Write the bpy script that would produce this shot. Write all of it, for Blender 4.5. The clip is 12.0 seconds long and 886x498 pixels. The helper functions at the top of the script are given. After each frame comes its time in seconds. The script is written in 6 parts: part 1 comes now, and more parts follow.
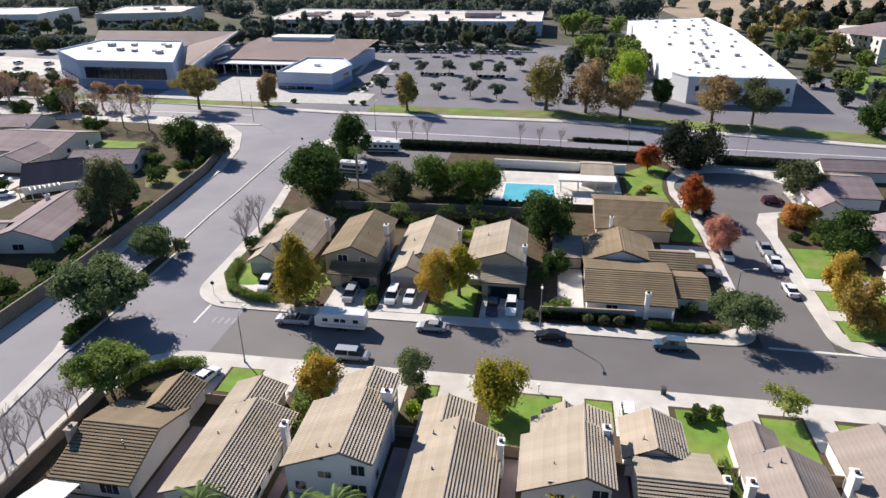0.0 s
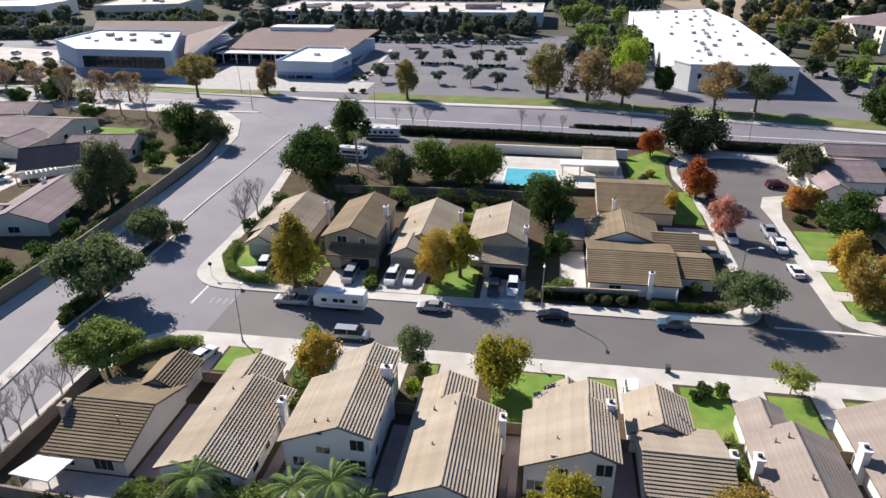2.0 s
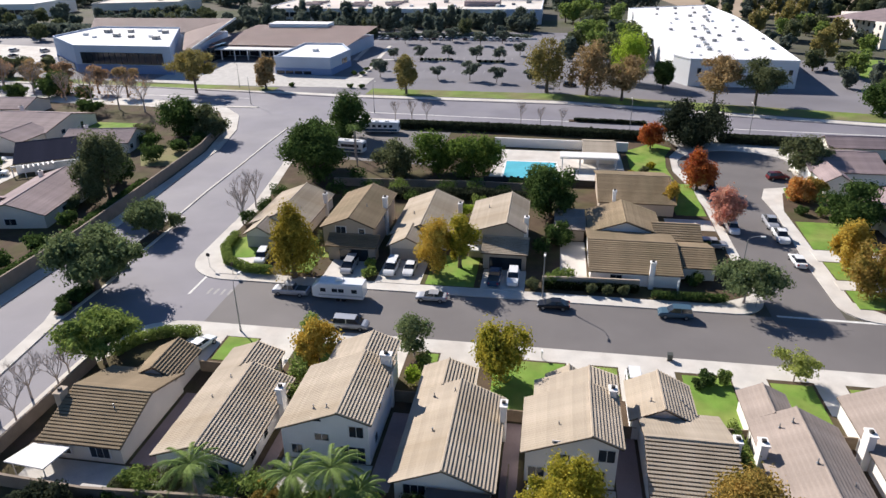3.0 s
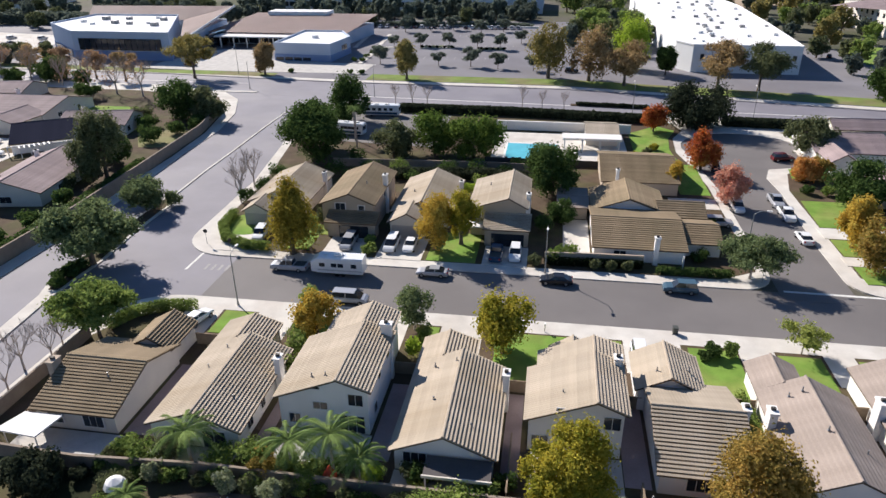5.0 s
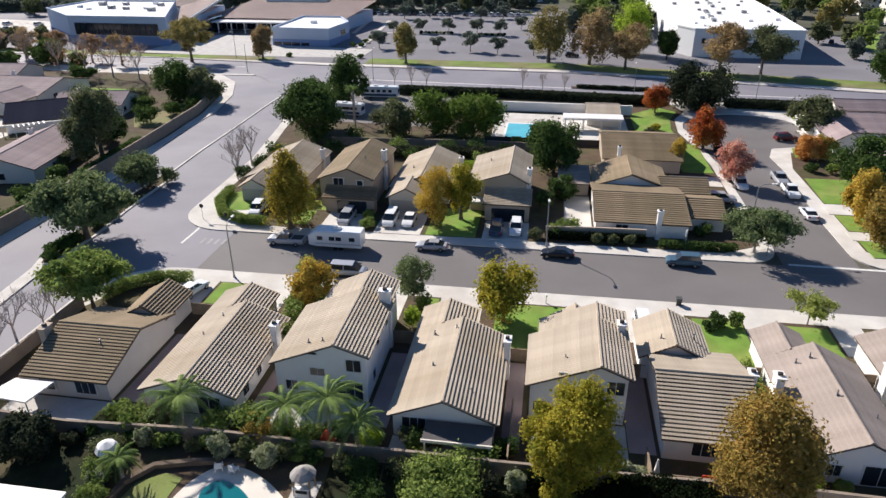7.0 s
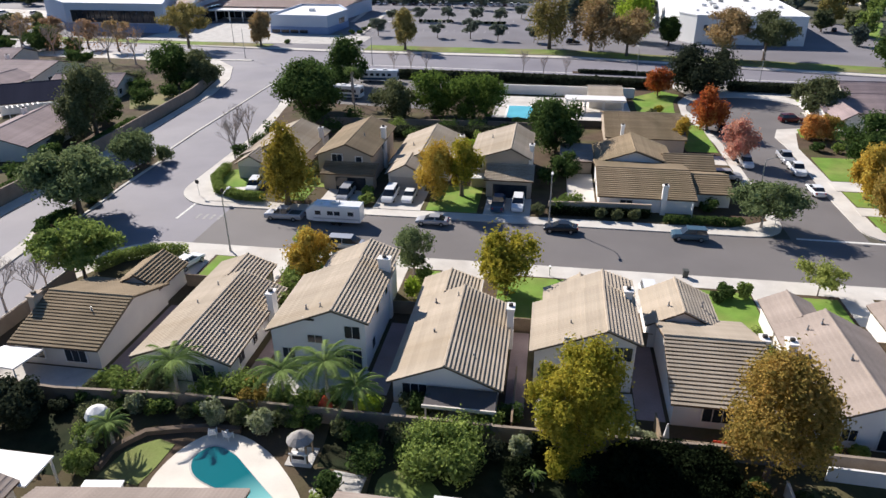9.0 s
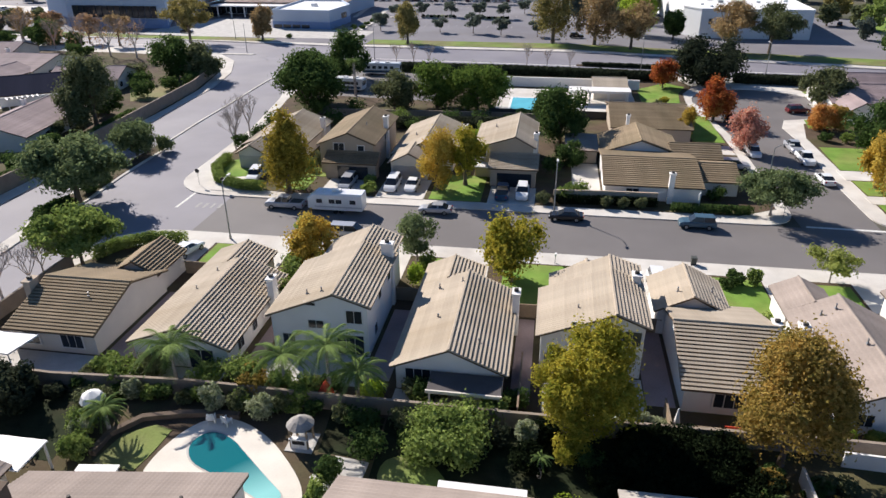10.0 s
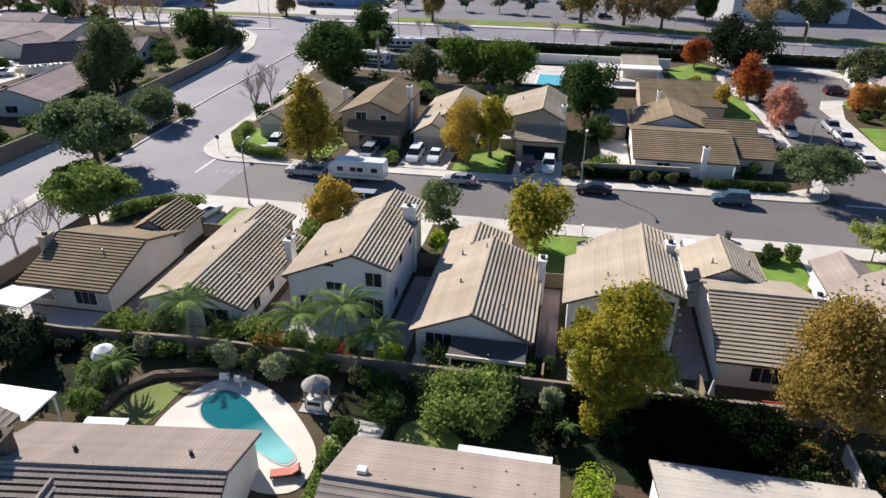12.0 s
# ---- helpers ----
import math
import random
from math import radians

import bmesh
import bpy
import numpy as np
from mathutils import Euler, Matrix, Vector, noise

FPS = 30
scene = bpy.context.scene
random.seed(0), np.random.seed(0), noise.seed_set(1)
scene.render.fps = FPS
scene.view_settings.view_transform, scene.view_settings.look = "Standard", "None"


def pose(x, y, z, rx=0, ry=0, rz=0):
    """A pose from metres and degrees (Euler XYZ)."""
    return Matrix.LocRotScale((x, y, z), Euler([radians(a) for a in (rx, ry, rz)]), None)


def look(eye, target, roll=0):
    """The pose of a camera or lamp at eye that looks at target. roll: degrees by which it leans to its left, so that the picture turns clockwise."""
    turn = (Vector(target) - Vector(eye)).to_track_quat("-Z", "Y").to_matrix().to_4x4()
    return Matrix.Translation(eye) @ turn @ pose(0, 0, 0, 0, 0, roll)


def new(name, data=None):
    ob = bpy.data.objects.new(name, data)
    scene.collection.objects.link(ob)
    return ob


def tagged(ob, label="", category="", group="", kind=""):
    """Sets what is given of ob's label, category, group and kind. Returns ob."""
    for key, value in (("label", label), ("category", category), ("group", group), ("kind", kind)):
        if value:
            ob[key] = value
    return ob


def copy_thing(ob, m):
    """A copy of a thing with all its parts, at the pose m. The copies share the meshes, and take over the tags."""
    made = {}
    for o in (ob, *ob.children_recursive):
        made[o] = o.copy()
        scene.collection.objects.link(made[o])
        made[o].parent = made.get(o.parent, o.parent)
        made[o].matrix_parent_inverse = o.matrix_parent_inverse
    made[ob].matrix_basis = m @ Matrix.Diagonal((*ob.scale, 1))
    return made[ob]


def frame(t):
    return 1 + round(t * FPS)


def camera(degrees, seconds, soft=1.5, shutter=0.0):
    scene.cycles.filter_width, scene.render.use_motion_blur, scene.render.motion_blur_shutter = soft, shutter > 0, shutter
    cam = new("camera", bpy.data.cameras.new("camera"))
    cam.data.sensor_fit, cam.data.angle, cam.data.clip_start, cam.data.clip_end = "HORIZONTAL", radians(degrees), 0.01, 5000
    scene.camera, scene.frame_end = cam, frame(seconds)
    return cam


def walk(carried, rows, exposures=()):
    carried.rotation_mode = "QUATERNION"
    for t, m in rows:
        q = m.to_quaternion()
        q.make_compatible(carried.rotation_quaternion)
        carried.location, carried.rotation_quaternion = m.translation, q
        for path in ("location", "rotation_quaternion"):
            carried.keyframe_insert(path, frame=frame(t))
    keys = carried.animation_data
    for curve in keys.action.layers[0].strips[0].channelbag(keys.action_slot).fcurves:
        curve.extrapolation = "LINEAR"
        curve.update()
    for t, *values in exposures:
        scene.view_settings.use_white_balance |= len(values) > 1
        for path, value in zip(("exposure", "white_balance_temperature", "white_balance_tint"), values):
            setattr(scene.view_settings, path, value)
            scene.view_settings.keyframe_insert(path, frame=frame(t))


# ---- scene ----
cam = camera(67.0, 12.0)
PATH = [
    (0, (0.78, -5.726, 54.662), (0.485, -3.939, 53.815), -0.6),
    (0.5, (0.772, -5.671, 53.976), (0.476, -3.885, 53.126), -0.6),
    (1, (0.755, -5.633, 53.255), (0.459, -3.848, 52.402), -0.6),
    (1.5, (0.689, -5.606, 52.421), (0.394, -3.822, 51.567), -0.6),
    (2, (0.643, -5.555, 51.605), (0.348, -3.771, 50.749), -0.6),
    (2.5, (0.555, -5.569, 50.745), (0.262, -3.785, 49.89), -0.6),
    (3, (0.567, -5.541, 49.789), (0.274, -3.757, 48.934), -0.7),
    (5, (0.345, -5.447, 46.212), (0.053, -3.668, 45.347), -0.6),
    (5.5, (0.357, -5.451, 45.352), (0.065, -3.673, 44.483), -0.6),
    (6, (0.234, -5.507, 44.499), (-0.055, -3.73, 43.626), -0.5),
    (6.5, (0.24, -5.499, 43.676), (-0.049, -3.725, 42.799), -0.5),
    (7, (0.222, -5.488, 42.763), (-0.066, -3.715, 41.884), -0.5),
    (9, (-0.126, -5.221, 38.948), (-0.41, -3.45, 38.064), -0.4),
    (9.5, (-0.259, -4.944, 37.952), (-0.547, -3.173, 37.068), -0.4),
    (10, (-0.38, -4.648, 36.893), (-0.671, -2.877, 36.009), -0.5),
    (10.5, (-0.474, -4.359, 35.82), (-0.771, -2.589, 34.937), -0.7),
    (11, (-0.596, -4.113, 34.867), (-0.897, -2.344, 33.983), -0.7),
    (11.5, (-0.671, -3.851, 34.417), (-0.975, -2.09, 33.52), -0.8),
    (12, (-1.028, -3.648, 33.706), (-1.371, -1.902, 32.793), 0.1),
]
walk(cam, [(t, look(eye, target, roll)) for t, eye, target, roll in PATH])

# ---- world, sun and exposure ----
SUN_FROM = Vector((-0.735, 0.68, 0.655)).normalized()
world = bpy.data.worlds.new("sky")
scene.world = world
world.use_nodes = True
sky = world.node_tree.nodes.new("ShaderNodeTexSky")
sky.sky_type, sky.sun_disc = "NISHITA", False
sky.ozone_density, sky.dust_density = 8.0, 0.3
sky.sun_elevation = math.asin(SUN_FROM.z)
sky.sun_rotation = math.atan2(SUN_FROM.x, SUN_FROM.y)
backdrop = world.node_tree.nodes["Background"]
backdrop.inputs["Strength"].default_value = 0.066
world.node_tree.links.new(sky.outputs["Color"], backdrop.inputs["Color"])
sun = new("sun", bpy.data.lights.new("sun", "SUN"))
sun.data.energy, sun.data.angle, sun.data.color = 5.0, radians(0.5), (1.0, 0.925, 0.86)
sun.matrix_world = look(SUN_FROM * 300, (0, 0, 0))
scene.view_settings.exposure = 0.62


# ---- materials ----
def material(name, color, rough=0.85, var=0.25, scale=0.6, fine=14.0, bump=0.15, metal=0.0, rand=0.0, island=0.0, spec=0.1, dirt=None):
    """A surface with stains at a large scale, grain at a small one, and relief."""
    m = bpy.data.materials.new(name)
    m.use_nodes = True
    t = m.node_tree
    n, link = t.nodes, t.links.new
    b = n["Principled BSDF"]
    b.inputs["Roughness"].default_value, b.inputs["Metallic"].default_value = rough, metal
    b.inputs["Specular IOR Level"].default_value = spec
    co = n.new("ShaderNodeTexCoord")
    big, small = n.new("ShaderNodeTexNoise"), n.new("ShaderNodeTexNoise")
    big.inputs["Scale"].default_value, big.inputs["Detail"].default_value = scale, 5
    small.inputs["Scale"].default_value, small.inputs["Detail"].default_value = fine, 3
    link(co.outputs["Object"], big.inputs["Vector"]), link(co.outputs["Object"], small.inputs["Vector"])

    def math_node(op, a, c):
        q = n.new("ShaderNodeMath")
        q.operation = op
        for i, v in enumerate((a, c)):
            if isinstance(v, (int, float)):
                q.inputs[i].default_value = v
            else:
                link(v, q.inputs[i])
        return q.outputs[0]

    f = math_node("ADD", math_node("MULTIPLY", math_node("SUBTRACT", big.outputs["Fac"], 0.5), 3.0 * var), 1.0)
    f = math_node("ADD", f, math_node("MULTIPLY", math_node("SUBTRACT", small.outputs["Fac"], 0.5), 1.6 * var))
    if rand:
        ob = n.new("ShaderNodeObjectInfo")
        f = math_node("MULTIPLY", f, math_node("ADD", math_node("MULTIPLY", ob.outputs["Random"], 2 * rand), 1 - rand))
    if island:
        ge = n.new("ShaderNodeNewGeometry")
        f = math_node("MULTIPLY", f, math_node("ADD", math_node("MULTIPLY", ge.outputs["Random Per Island"], 2 * island), 1 - island))
    scaled = n.new("ShaderNodeVectorMath")
    scaled.operation = "SCALE"
    if dirt:
        mx = n.new("ShaderNodeMix")
        mx.data_type = "RGBA"
        mx.inputs["A"].default_value, mx.inputs["B"].default_value = (*color, 1), (*dirt, 1)
        third = n.new("ShaderNodeTexNoise")
        third.inputs["Scale"].default_value, third.inputs["Detail"].default_value = scale * 0.37, 6
        link(co.outputs["Object"], third.inputs["Vector"])
        r = n.new("ShaderNodeMapRange")
        r.inputs["From Min"].default_value, r.inputs["From Max"].default_value = 0.42, 0.66
        link(third.outputs["Fac"], r.inputs["Value"])
        link(r.outputs["Result"], mx.inputs["Factor"])
        link(mx.outputs["Result"], scaled.inputs[0])
    else:
        scaled.inputs[0].default_value = color
    link(f, scaled.inputs["Scale"])
    link(scaled.outputs["Vector"], b.inputs["Base Color"])
    if bump:
        bp = n.new("ShaderNodeBump")
        bp.inputs["Strength"].default_value, bp.inputs["Distance"].default_value = bump, 0.05
        link(small.outputs["Fac"], bp.inputs["Height"])
        link(bp.outputs["Normal"], b.inputs["Normal"])
    return m


def leaf_material(name, one, two, through_light=0.36):
    """Leaves between two colours, each clump its own, that let some light through."""
    m = bpy.data.materials.new(name)
    m.use_nodes = True
    t = m.node_tree
    n, link = t.nodes, t.links.new
    n.remove(n["Principled BSDF"])
    ge, mx = n.new("ShaderNodeNewGeometry"), n.new("ShaderNodeMix")
    mx.data_type = "RGBA"
    mx.inputs["A"].default_value, mx.inputs["B"].default_value = (*one, 1), (*two, 1)
    co, big = n.new("ShaderNodeTexCoord"), n.new("ShaderNodeTexNoise")
    big.inputs["Scale"].default_value = 0.7
    link(co.outputs["Object"], big.inputs["Vector"])
    av = n.new("ShaderNodeMath")
    av.operation = "MULTIPLY_ADD"
    av.inputs[1].default_value = 0.4
    sub = n.new("ShaderNodeMapRange")
    sub.inputs["From Min"].default_value, sub.inputs["From Max"].default_value = 0.3, 0.7
    sub.inputs["To Max"].default_value = 0.62
    link(big.outputs["Fac"], sub.inputs["Value"])
    link(ge.outputs["Random Per Island"], av.inputs[0])
    link(sub.outputs["Result"], av.inputs[2])
    link(av.outputs[0], mx.inputs["Factor"])
    d, tr, ms = n.new("ShaderNodeBsdfDiffuse"), n.new("ShaderNodeBsdfTranslucent"), n.new("ShaderNodeMixShader")
    link(mx.outputs["Result"], d.inputs["Color"]), link(mx.outputs["Result"], tr.inputs["Color"])
    ms.inputs["Fac"].default_value = through_light
    link(d.outputs[0], ms.inputs[1]), link(tr.outputs[0], ms.inputs[2])
    link(ms.outputs[0], n["Material Output"].inputs["Surface"])
    return m


M = {
    "asphalt": material("street_asphalt", (0.157, 0.145, 0.141), 0.8, 0.13, 0.12, 9, 0.2, spec=0.25, dirt=(0.184, 0.17, 0.165)),
    "asphalt_old": material("worn_asphalt", (0.205, 0.195, 0.222), 0.75, 0.12, 0.12, 8, 0.2, spec=0.25, dirt=(0.245, 0.234, 0.252)),
    "asphalt_lot": material("parking_asphalt", (0.192, 0.184, 0.2), 0.8, 0.16, 0.06, 5, 0.2, dirt=(0.235, 0.226, 0.238)),
    "concrete": material("pale_concrete", (0.62, 0.59, 0.54), 0.9, 0.14, 0.4, 10, 0.1, dirt=(0.54, 0.5, 0.45)),
    "kerb": material("kerb_concrete", (0.5, 0.48, 0.45), 0.9, 0.2, 0.5, 8, 0.1),
    "soil": material("garden_soil", (0.1, 0.072, 0.05), 0.95, 0.35, 0.35, 6, 0.4, dirt=(0.09, 0.085, 0.04)),
    "earth": material("dry_ground", (0.125, 0.115, 0.095), 0.95, 0.3, 0.05, 1.5, 0.2, dirt=(0.08, 0.09, 0.05)),
    "lawn": material("mown_lawn", (0.16, 0.27, 0.05), 0.95, 0.26, 0.5, 12, 0.5, dirt=(0.23, 0.28, 0.075)),
    "tile": material("concrete_roof_tile", (0.465, 0.395, 0.31), 0.85, 0.16, 0.4, 7, 0.2, rand=0.06, dirt=(0.38, 0.31, 0.225)),
    "tile_brown": material("weathered_brown_roof_tile", (0.3, 0.23, 0.15), 0.85, 0.2, 0.4, 7, 0.2, rand=0.08, dirt=(0.24, 0.19, 0.12)),
    "tile_grey": material("grey_brown_roof_tile", (0.35, 0.29, 0.25), 0.85, 0.2, 0.5, 7, 0.2, rand=0.05, dirt=(0.3, 0.25, 0.215)),
    "tile_red": material("red_brown_roof_tile", (0.33, 0.26, 0.255), 0.85, 0.2, 0.3, 7, 0.2, rand=0.09, dirt=(0.27, 0.215, 0.22)),
    "stucco": material("cream_stucco", (0.7, 0.65, 0.58), 0.95, 0.08, 0.5, 20, 0.15),
    "stucco_white": material("white_stucco", (0.82, 0.79, 0.755), 0.95, 0.07, 0.4, 20, 0.15),
    "stucco_tan": material("tan_stucco", (0.46, 0.38, 0.3), 0.95, 0.1, 0.4, 20, 0.15),
    "trim": material("white_trim", (0.75, 0.73, 0.7), 0.6, 0.06, 1.0, 12, 0.05),
    "fascia": material("brown_fascia", (0.12, 0.085, 0.06), 0.7, 0.15, 1.0, 12, 0.1),
    "glass": material("dark_window_glass", (0.025, 0.03, 0.038), 0.08, 0.2, 1.0, 3, 0.0, spec=0.6),
    "garage": material("garage_door_paint", (0.5, 0.46, 0.42), 0.6, 0.08, 0.7, 10, 0.05),
    "fence": material("weathered_fence", (0.26, 0.2, 0.14), 0.9, 0.25, 0.8, 12, 0.3),
    "block": material("block_wall", (0.28, 0.23, 0.185), 0.95, 0.18, 0.8, 8, 0.3),
    "bark": material("bark", (0.17, 0.13, 0.1), 0.95, 0.3, 2.0, 15, 0.5),
    "bark_pale": material("pale_bark", (0.38, 0.33, 0.3), 0.95, 0.3, 2.0, 15, 0.4),
    "metal": material("grey_metal", (0.3, 0.3, 0.3), 0.5, 0.1, 1.0, 10, 0.05, metal=0.4),
    "dark_metal": material("dark_metal", (0.07, 0.065, 0.06), 0.6, 0.1, 1.0, 10, 0.05),
    "white_roof": material("white_roof_membrane", (0.82, 0.81, 0.8), 0.8, 0.07, 0.08, 2, 0.05),
    # White walls: the blue of skylit shade is put into the next two colours.
    "panel_blue_shade": material("white_wall_blue_shade", (0.5, 0.56, 0.66), 0.85, 0.06, 0.1, 4, 0.05),
    "panel_low_shade": material("deep_blue_shade", (0.24, 0.32, 0.5), 0.85, 0.06, 0.1, 4, 0.05),
    # Even dark navy for the roof of one west house.
    "slate": material("dark_navy_roof", (0.035, 0.037, 0.055), 0.95, 0.2, 0.3, 6, 0.1, spec=0.0),
    # Near-black: the deep shade of the back gardens is painted as ground colour.
    "garden_shade": material("painted_garden_shade", (0.022, 0.03, 0.014), 0.95, 0.4, 0.9, 9, 0.6, dirt=(0.035, 0.035, 0.018)),
    "dry_lawn": material("dry_lawn", (0.24, 0.21, 0.11), 0.95, 0.25, 0.3, 8, 0.4, dirt=(0.18, 0.19, 0.08)),
    "verge": material("worn_verge_grass", (0.17, 0.23, 0.06), 0.95, 0.3, 0.2, 6, 0.4, dirt=(0.21, 0.18, 0.1)),
    "tile_pale": material("pale_grey_roof_tile", (0.46, 0.42, 0.37), 0.85, 0.16, 0.5, 7, 0.2, rand=0.05, dirt=(0.39, 0.355, 0.315)),
    "panel_white": material("white_wall_panel", (0.76, 0.77, 0.78), 0.8, 0.06, 0.1, 4, 0.05),
    "brown_roof": material("brown_metal_roof", (0.5, 0.4, 0.37), 0.7, 0.08, 0.1, 3, 0.05),
    "roof_tan": material("tan_roof_membrane", (0.62, 0.55, 0.49), 0.8, 0.1, 0.06, 2, 0.05, dirt=(0.7, 0.66, 0.6)),
    "line_worn": material("worn_road_marking", (0.36, 0.35, 0.34), 0.8, 0.35, 2.5, 9, 0.05),
    "water_far": material("bright_pool_water", (0.12, 0.49, 0.56), 0.08, 0.12, 0.3, 1.3, 0.1, spec=0.5),
    "tyre": material("tyre_rubber", (0.02, 0.02, 0.02), 0.85, 0.1, 2, 20, 0.1),
    "rim": material("wheel_rim", (0.45, 0.45, 0.46), 0.35, 0.05, 2, 20, 0.0, metal=0.8),
    "paint_white": material("white_car_paint", (0.75, 0.76, 0.77), 0.25, 0.03, 1, 5, 0.0, spec=0.5),
    "paint_silver": material("silver_car_paint", (0.42, 0.43, 0.46), 0.3, 0.04, 1, 5, 0.0, metal=0.3, spec=0.5),
    "paint_black": material("black_car_paint", (0.015, 0.015, 0.018), 0.2, 0.05, 1, 5, 0.0, spec=0.5),
    "paint_blue": material("dark_blue_car_paint", (0.03, 0.07, 0.13), 0.25, 0.05, 1, 5, 0.0, spec=0.5),
    "paint_teal": material("slate_blue_car_paint", (0.06, 0.11, 0.15), 0.25, 0.05, 1, 5, 0.0, spec=0.5),
    "paint_red": material("dark_red_car_paint", (0.1, 0.012, 0.016), 0.25, 0.05, 1, 5, 0.0, spec=0.5),
    "lamp_red": material("tail_light", (0.35, 0.02, 0.02), 0.3, 0.05, 1, 5, 0.0),
    "lamp_clear": material("headlight", (0.7, 0.7, 0.68), 0.2, 0.05, 1, 5, 0.0),
    "line": material("road_marking", (0.68, 0.67, 0.63), 0.8, 0.2, 1.5, 9, 0.05),
    "salmon": material("salmon_cushion", (0.62, 0.24, 0.2), 0.9, 0.1, 1, 10, 0.1),
    "red_cloth": material("red_cloth", (0.6, 0.09, 0.05), 0.9, 0.1, 1, 10, 0.1),
    "plastic_white": material("white_plastic", (0.8, 0.79, 0.77), 0.5, 0.05, 1, 10, 0.0),
    # Dark because the house's shade over this cover is put into its colour.
    "patio_in_shade": material("shade_grey_patio_cover", (0.11, 0.1, 0.1), 0.8, 0.12, 0.8, 8, 0.1),
    "pool_deck": material("white_pool_deck", (0.74, 0.69, 0.61), 0.9, 0.1, 0.5, 9, 0.1, dirt=(0.66, 0.61, 0.53)),
    "dark_block": material("dark_block_wall", (0.15, 0.115, 0.09), 0.95, 0.2, 0.9, 8, 0.3),
    "thatch": material("gazebo_shingle", (0.32, 0.3, 0.28), 0.95, 0.3, 1.5, 9, 0.4),
    "bin": material("bin_plastic", (0.08, 0.085, 0.08), 0.6, 0.1, 1, 10, 0.0),
    "dry_slope": material("dry_hillside", (0.38, 0.3, 0.22), 0.95, 0.2, 0.02, 0.6, 0.1),
}
L = {
    "oak": leaf_material("oak_leaves", (0.05, 0.08, 0.036), (0.31, 0.37, 0.17)),
    "dark": leaf_material("dark_leaves", (0.026, 0.05, 0.018), (0.14, 0.21, 0.062)),
    "green": leaf_material("green_leaves", (0.075, 0.13, 0.03), (0.4, 0.48, 0.14)),
    "lime": leaf_material("lime_leaves", (0.244, 0.348, 0.035), (0.522, 0.626, 0.104)),
    "yellow": leaf_material("yellow_leaves", (0.42, 0.26, 0.04), (0.68, 0.53, 0.12)),
    "gold": leaf_material("gold_green_leaves", (0.15, 0.19, 0.024), (0.62, 0.5, 0.08), 0.42),
    "amber": leaf_material("amber_leaves", (0.15, 0.14, 0.03), (0.6, 0.4, 0.12), 0.42),
    "bronze": leaf_material("bronze_leaves", (0.19, 0.155, 0.025), (0.5, 0.39, 0.07)),
    # Needles far below their own tone: deep shade is put into the colour.
    "cypress": leaf_material("shade_black_needles", (0.007, 0.012, 0.006), (0.024, 0.034, 0.015), 0.25),
    "feathery": leaf_material("feathery_leaves", (0.19, 0.225, 0.05), (0.5, 0.53, 0.17)),
    # The next three are muted or greyed: distance haze is put into the leaf colour.
    "dull_gold": leaf_material("dull_gold_leaves", (0.17, 0.155, 0.05), (0.46, 0.38, 0.15)),
    "dull_amber": leaf_material("dull_amber_leaves", (0.24, 0.17, 0.08), (0.52, 0.38, 0.2)),
    "far": leaf_material("hazed_far_leaves", (0.09, 0.115, 0.095), (0.23, 0.26, 0.2)),
    "orange": leaf_material("orange_leaves", (0.5, 0.19, 0.05), (0.62, 0.38, 0.13)),
    "red": leaf_material("red_leaves", (0.3, 0.05, 0.03), (0.62, 0.24, 0.07)),
    "pink": leaf_material("pink_leaves", (0.592, 0.227, 0.174), (0.680, 0.452, 0.330)),
    "brown": leaf_material("brown_leaves", (0.278, 0.174, 0.104), (0.522, 0.348, 0.209)),
    "olive": leaf_material("olive_leaves", (0.06, 0.075, 0.035), (0.24, 0.26, 0.13)),
    "palm": leaf_material("palm_fronds", (0.09, 0.15, 0.04), (0.33, 0.42, 0.15)),
    "ficus": leaf_material("glossy_green_leaves", (0.045, 0.085, 0.02), (0.23, 0.32, 0.07)),
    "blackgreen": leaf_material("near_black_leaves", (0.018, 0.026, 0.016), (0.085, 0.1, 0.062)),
    "flower": leaf_material("cream_blossom", (0.2, 0.24, 0.1), (0.55, 0.56, 0.4)),
}



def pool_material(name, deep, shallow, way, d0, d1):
    """Rippled pool water; its depth is only painted, as a deep-to-shallow colour blend."""
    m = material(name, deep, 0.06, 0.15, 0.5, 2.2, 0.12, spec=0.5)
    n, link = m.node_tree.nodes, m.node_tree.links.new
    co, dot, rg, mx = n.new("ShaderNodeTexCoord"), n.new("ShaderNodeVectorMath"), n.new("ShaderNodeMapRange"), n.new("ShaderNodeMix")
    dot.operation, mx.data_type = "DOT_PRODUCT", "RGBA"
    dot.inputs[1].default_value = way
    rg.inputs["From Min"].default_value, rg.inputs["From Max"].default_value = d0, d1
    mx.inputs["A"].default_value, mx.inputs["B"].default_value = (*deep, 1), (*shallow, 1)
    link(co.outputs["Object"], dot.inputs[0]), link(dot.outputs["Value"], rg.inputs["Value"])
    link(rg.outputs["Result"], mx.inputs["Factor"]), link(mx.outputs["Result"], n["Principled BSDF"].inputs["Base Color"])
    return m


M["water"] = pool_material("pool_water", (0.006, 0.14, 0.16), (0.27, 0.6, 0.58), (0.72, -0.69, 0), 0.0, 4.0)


# ---- building blocks ----
def mesh_of(name, bm, mat):
    me = bpy.data.meshes.new(name)
    bm.to_mesh(me)
    bm.free()
    me.materials.append(mat)
    return me


def part(name, bm, mat, parent, label="", at=None):
    """One mesh under a thing or under a part."""
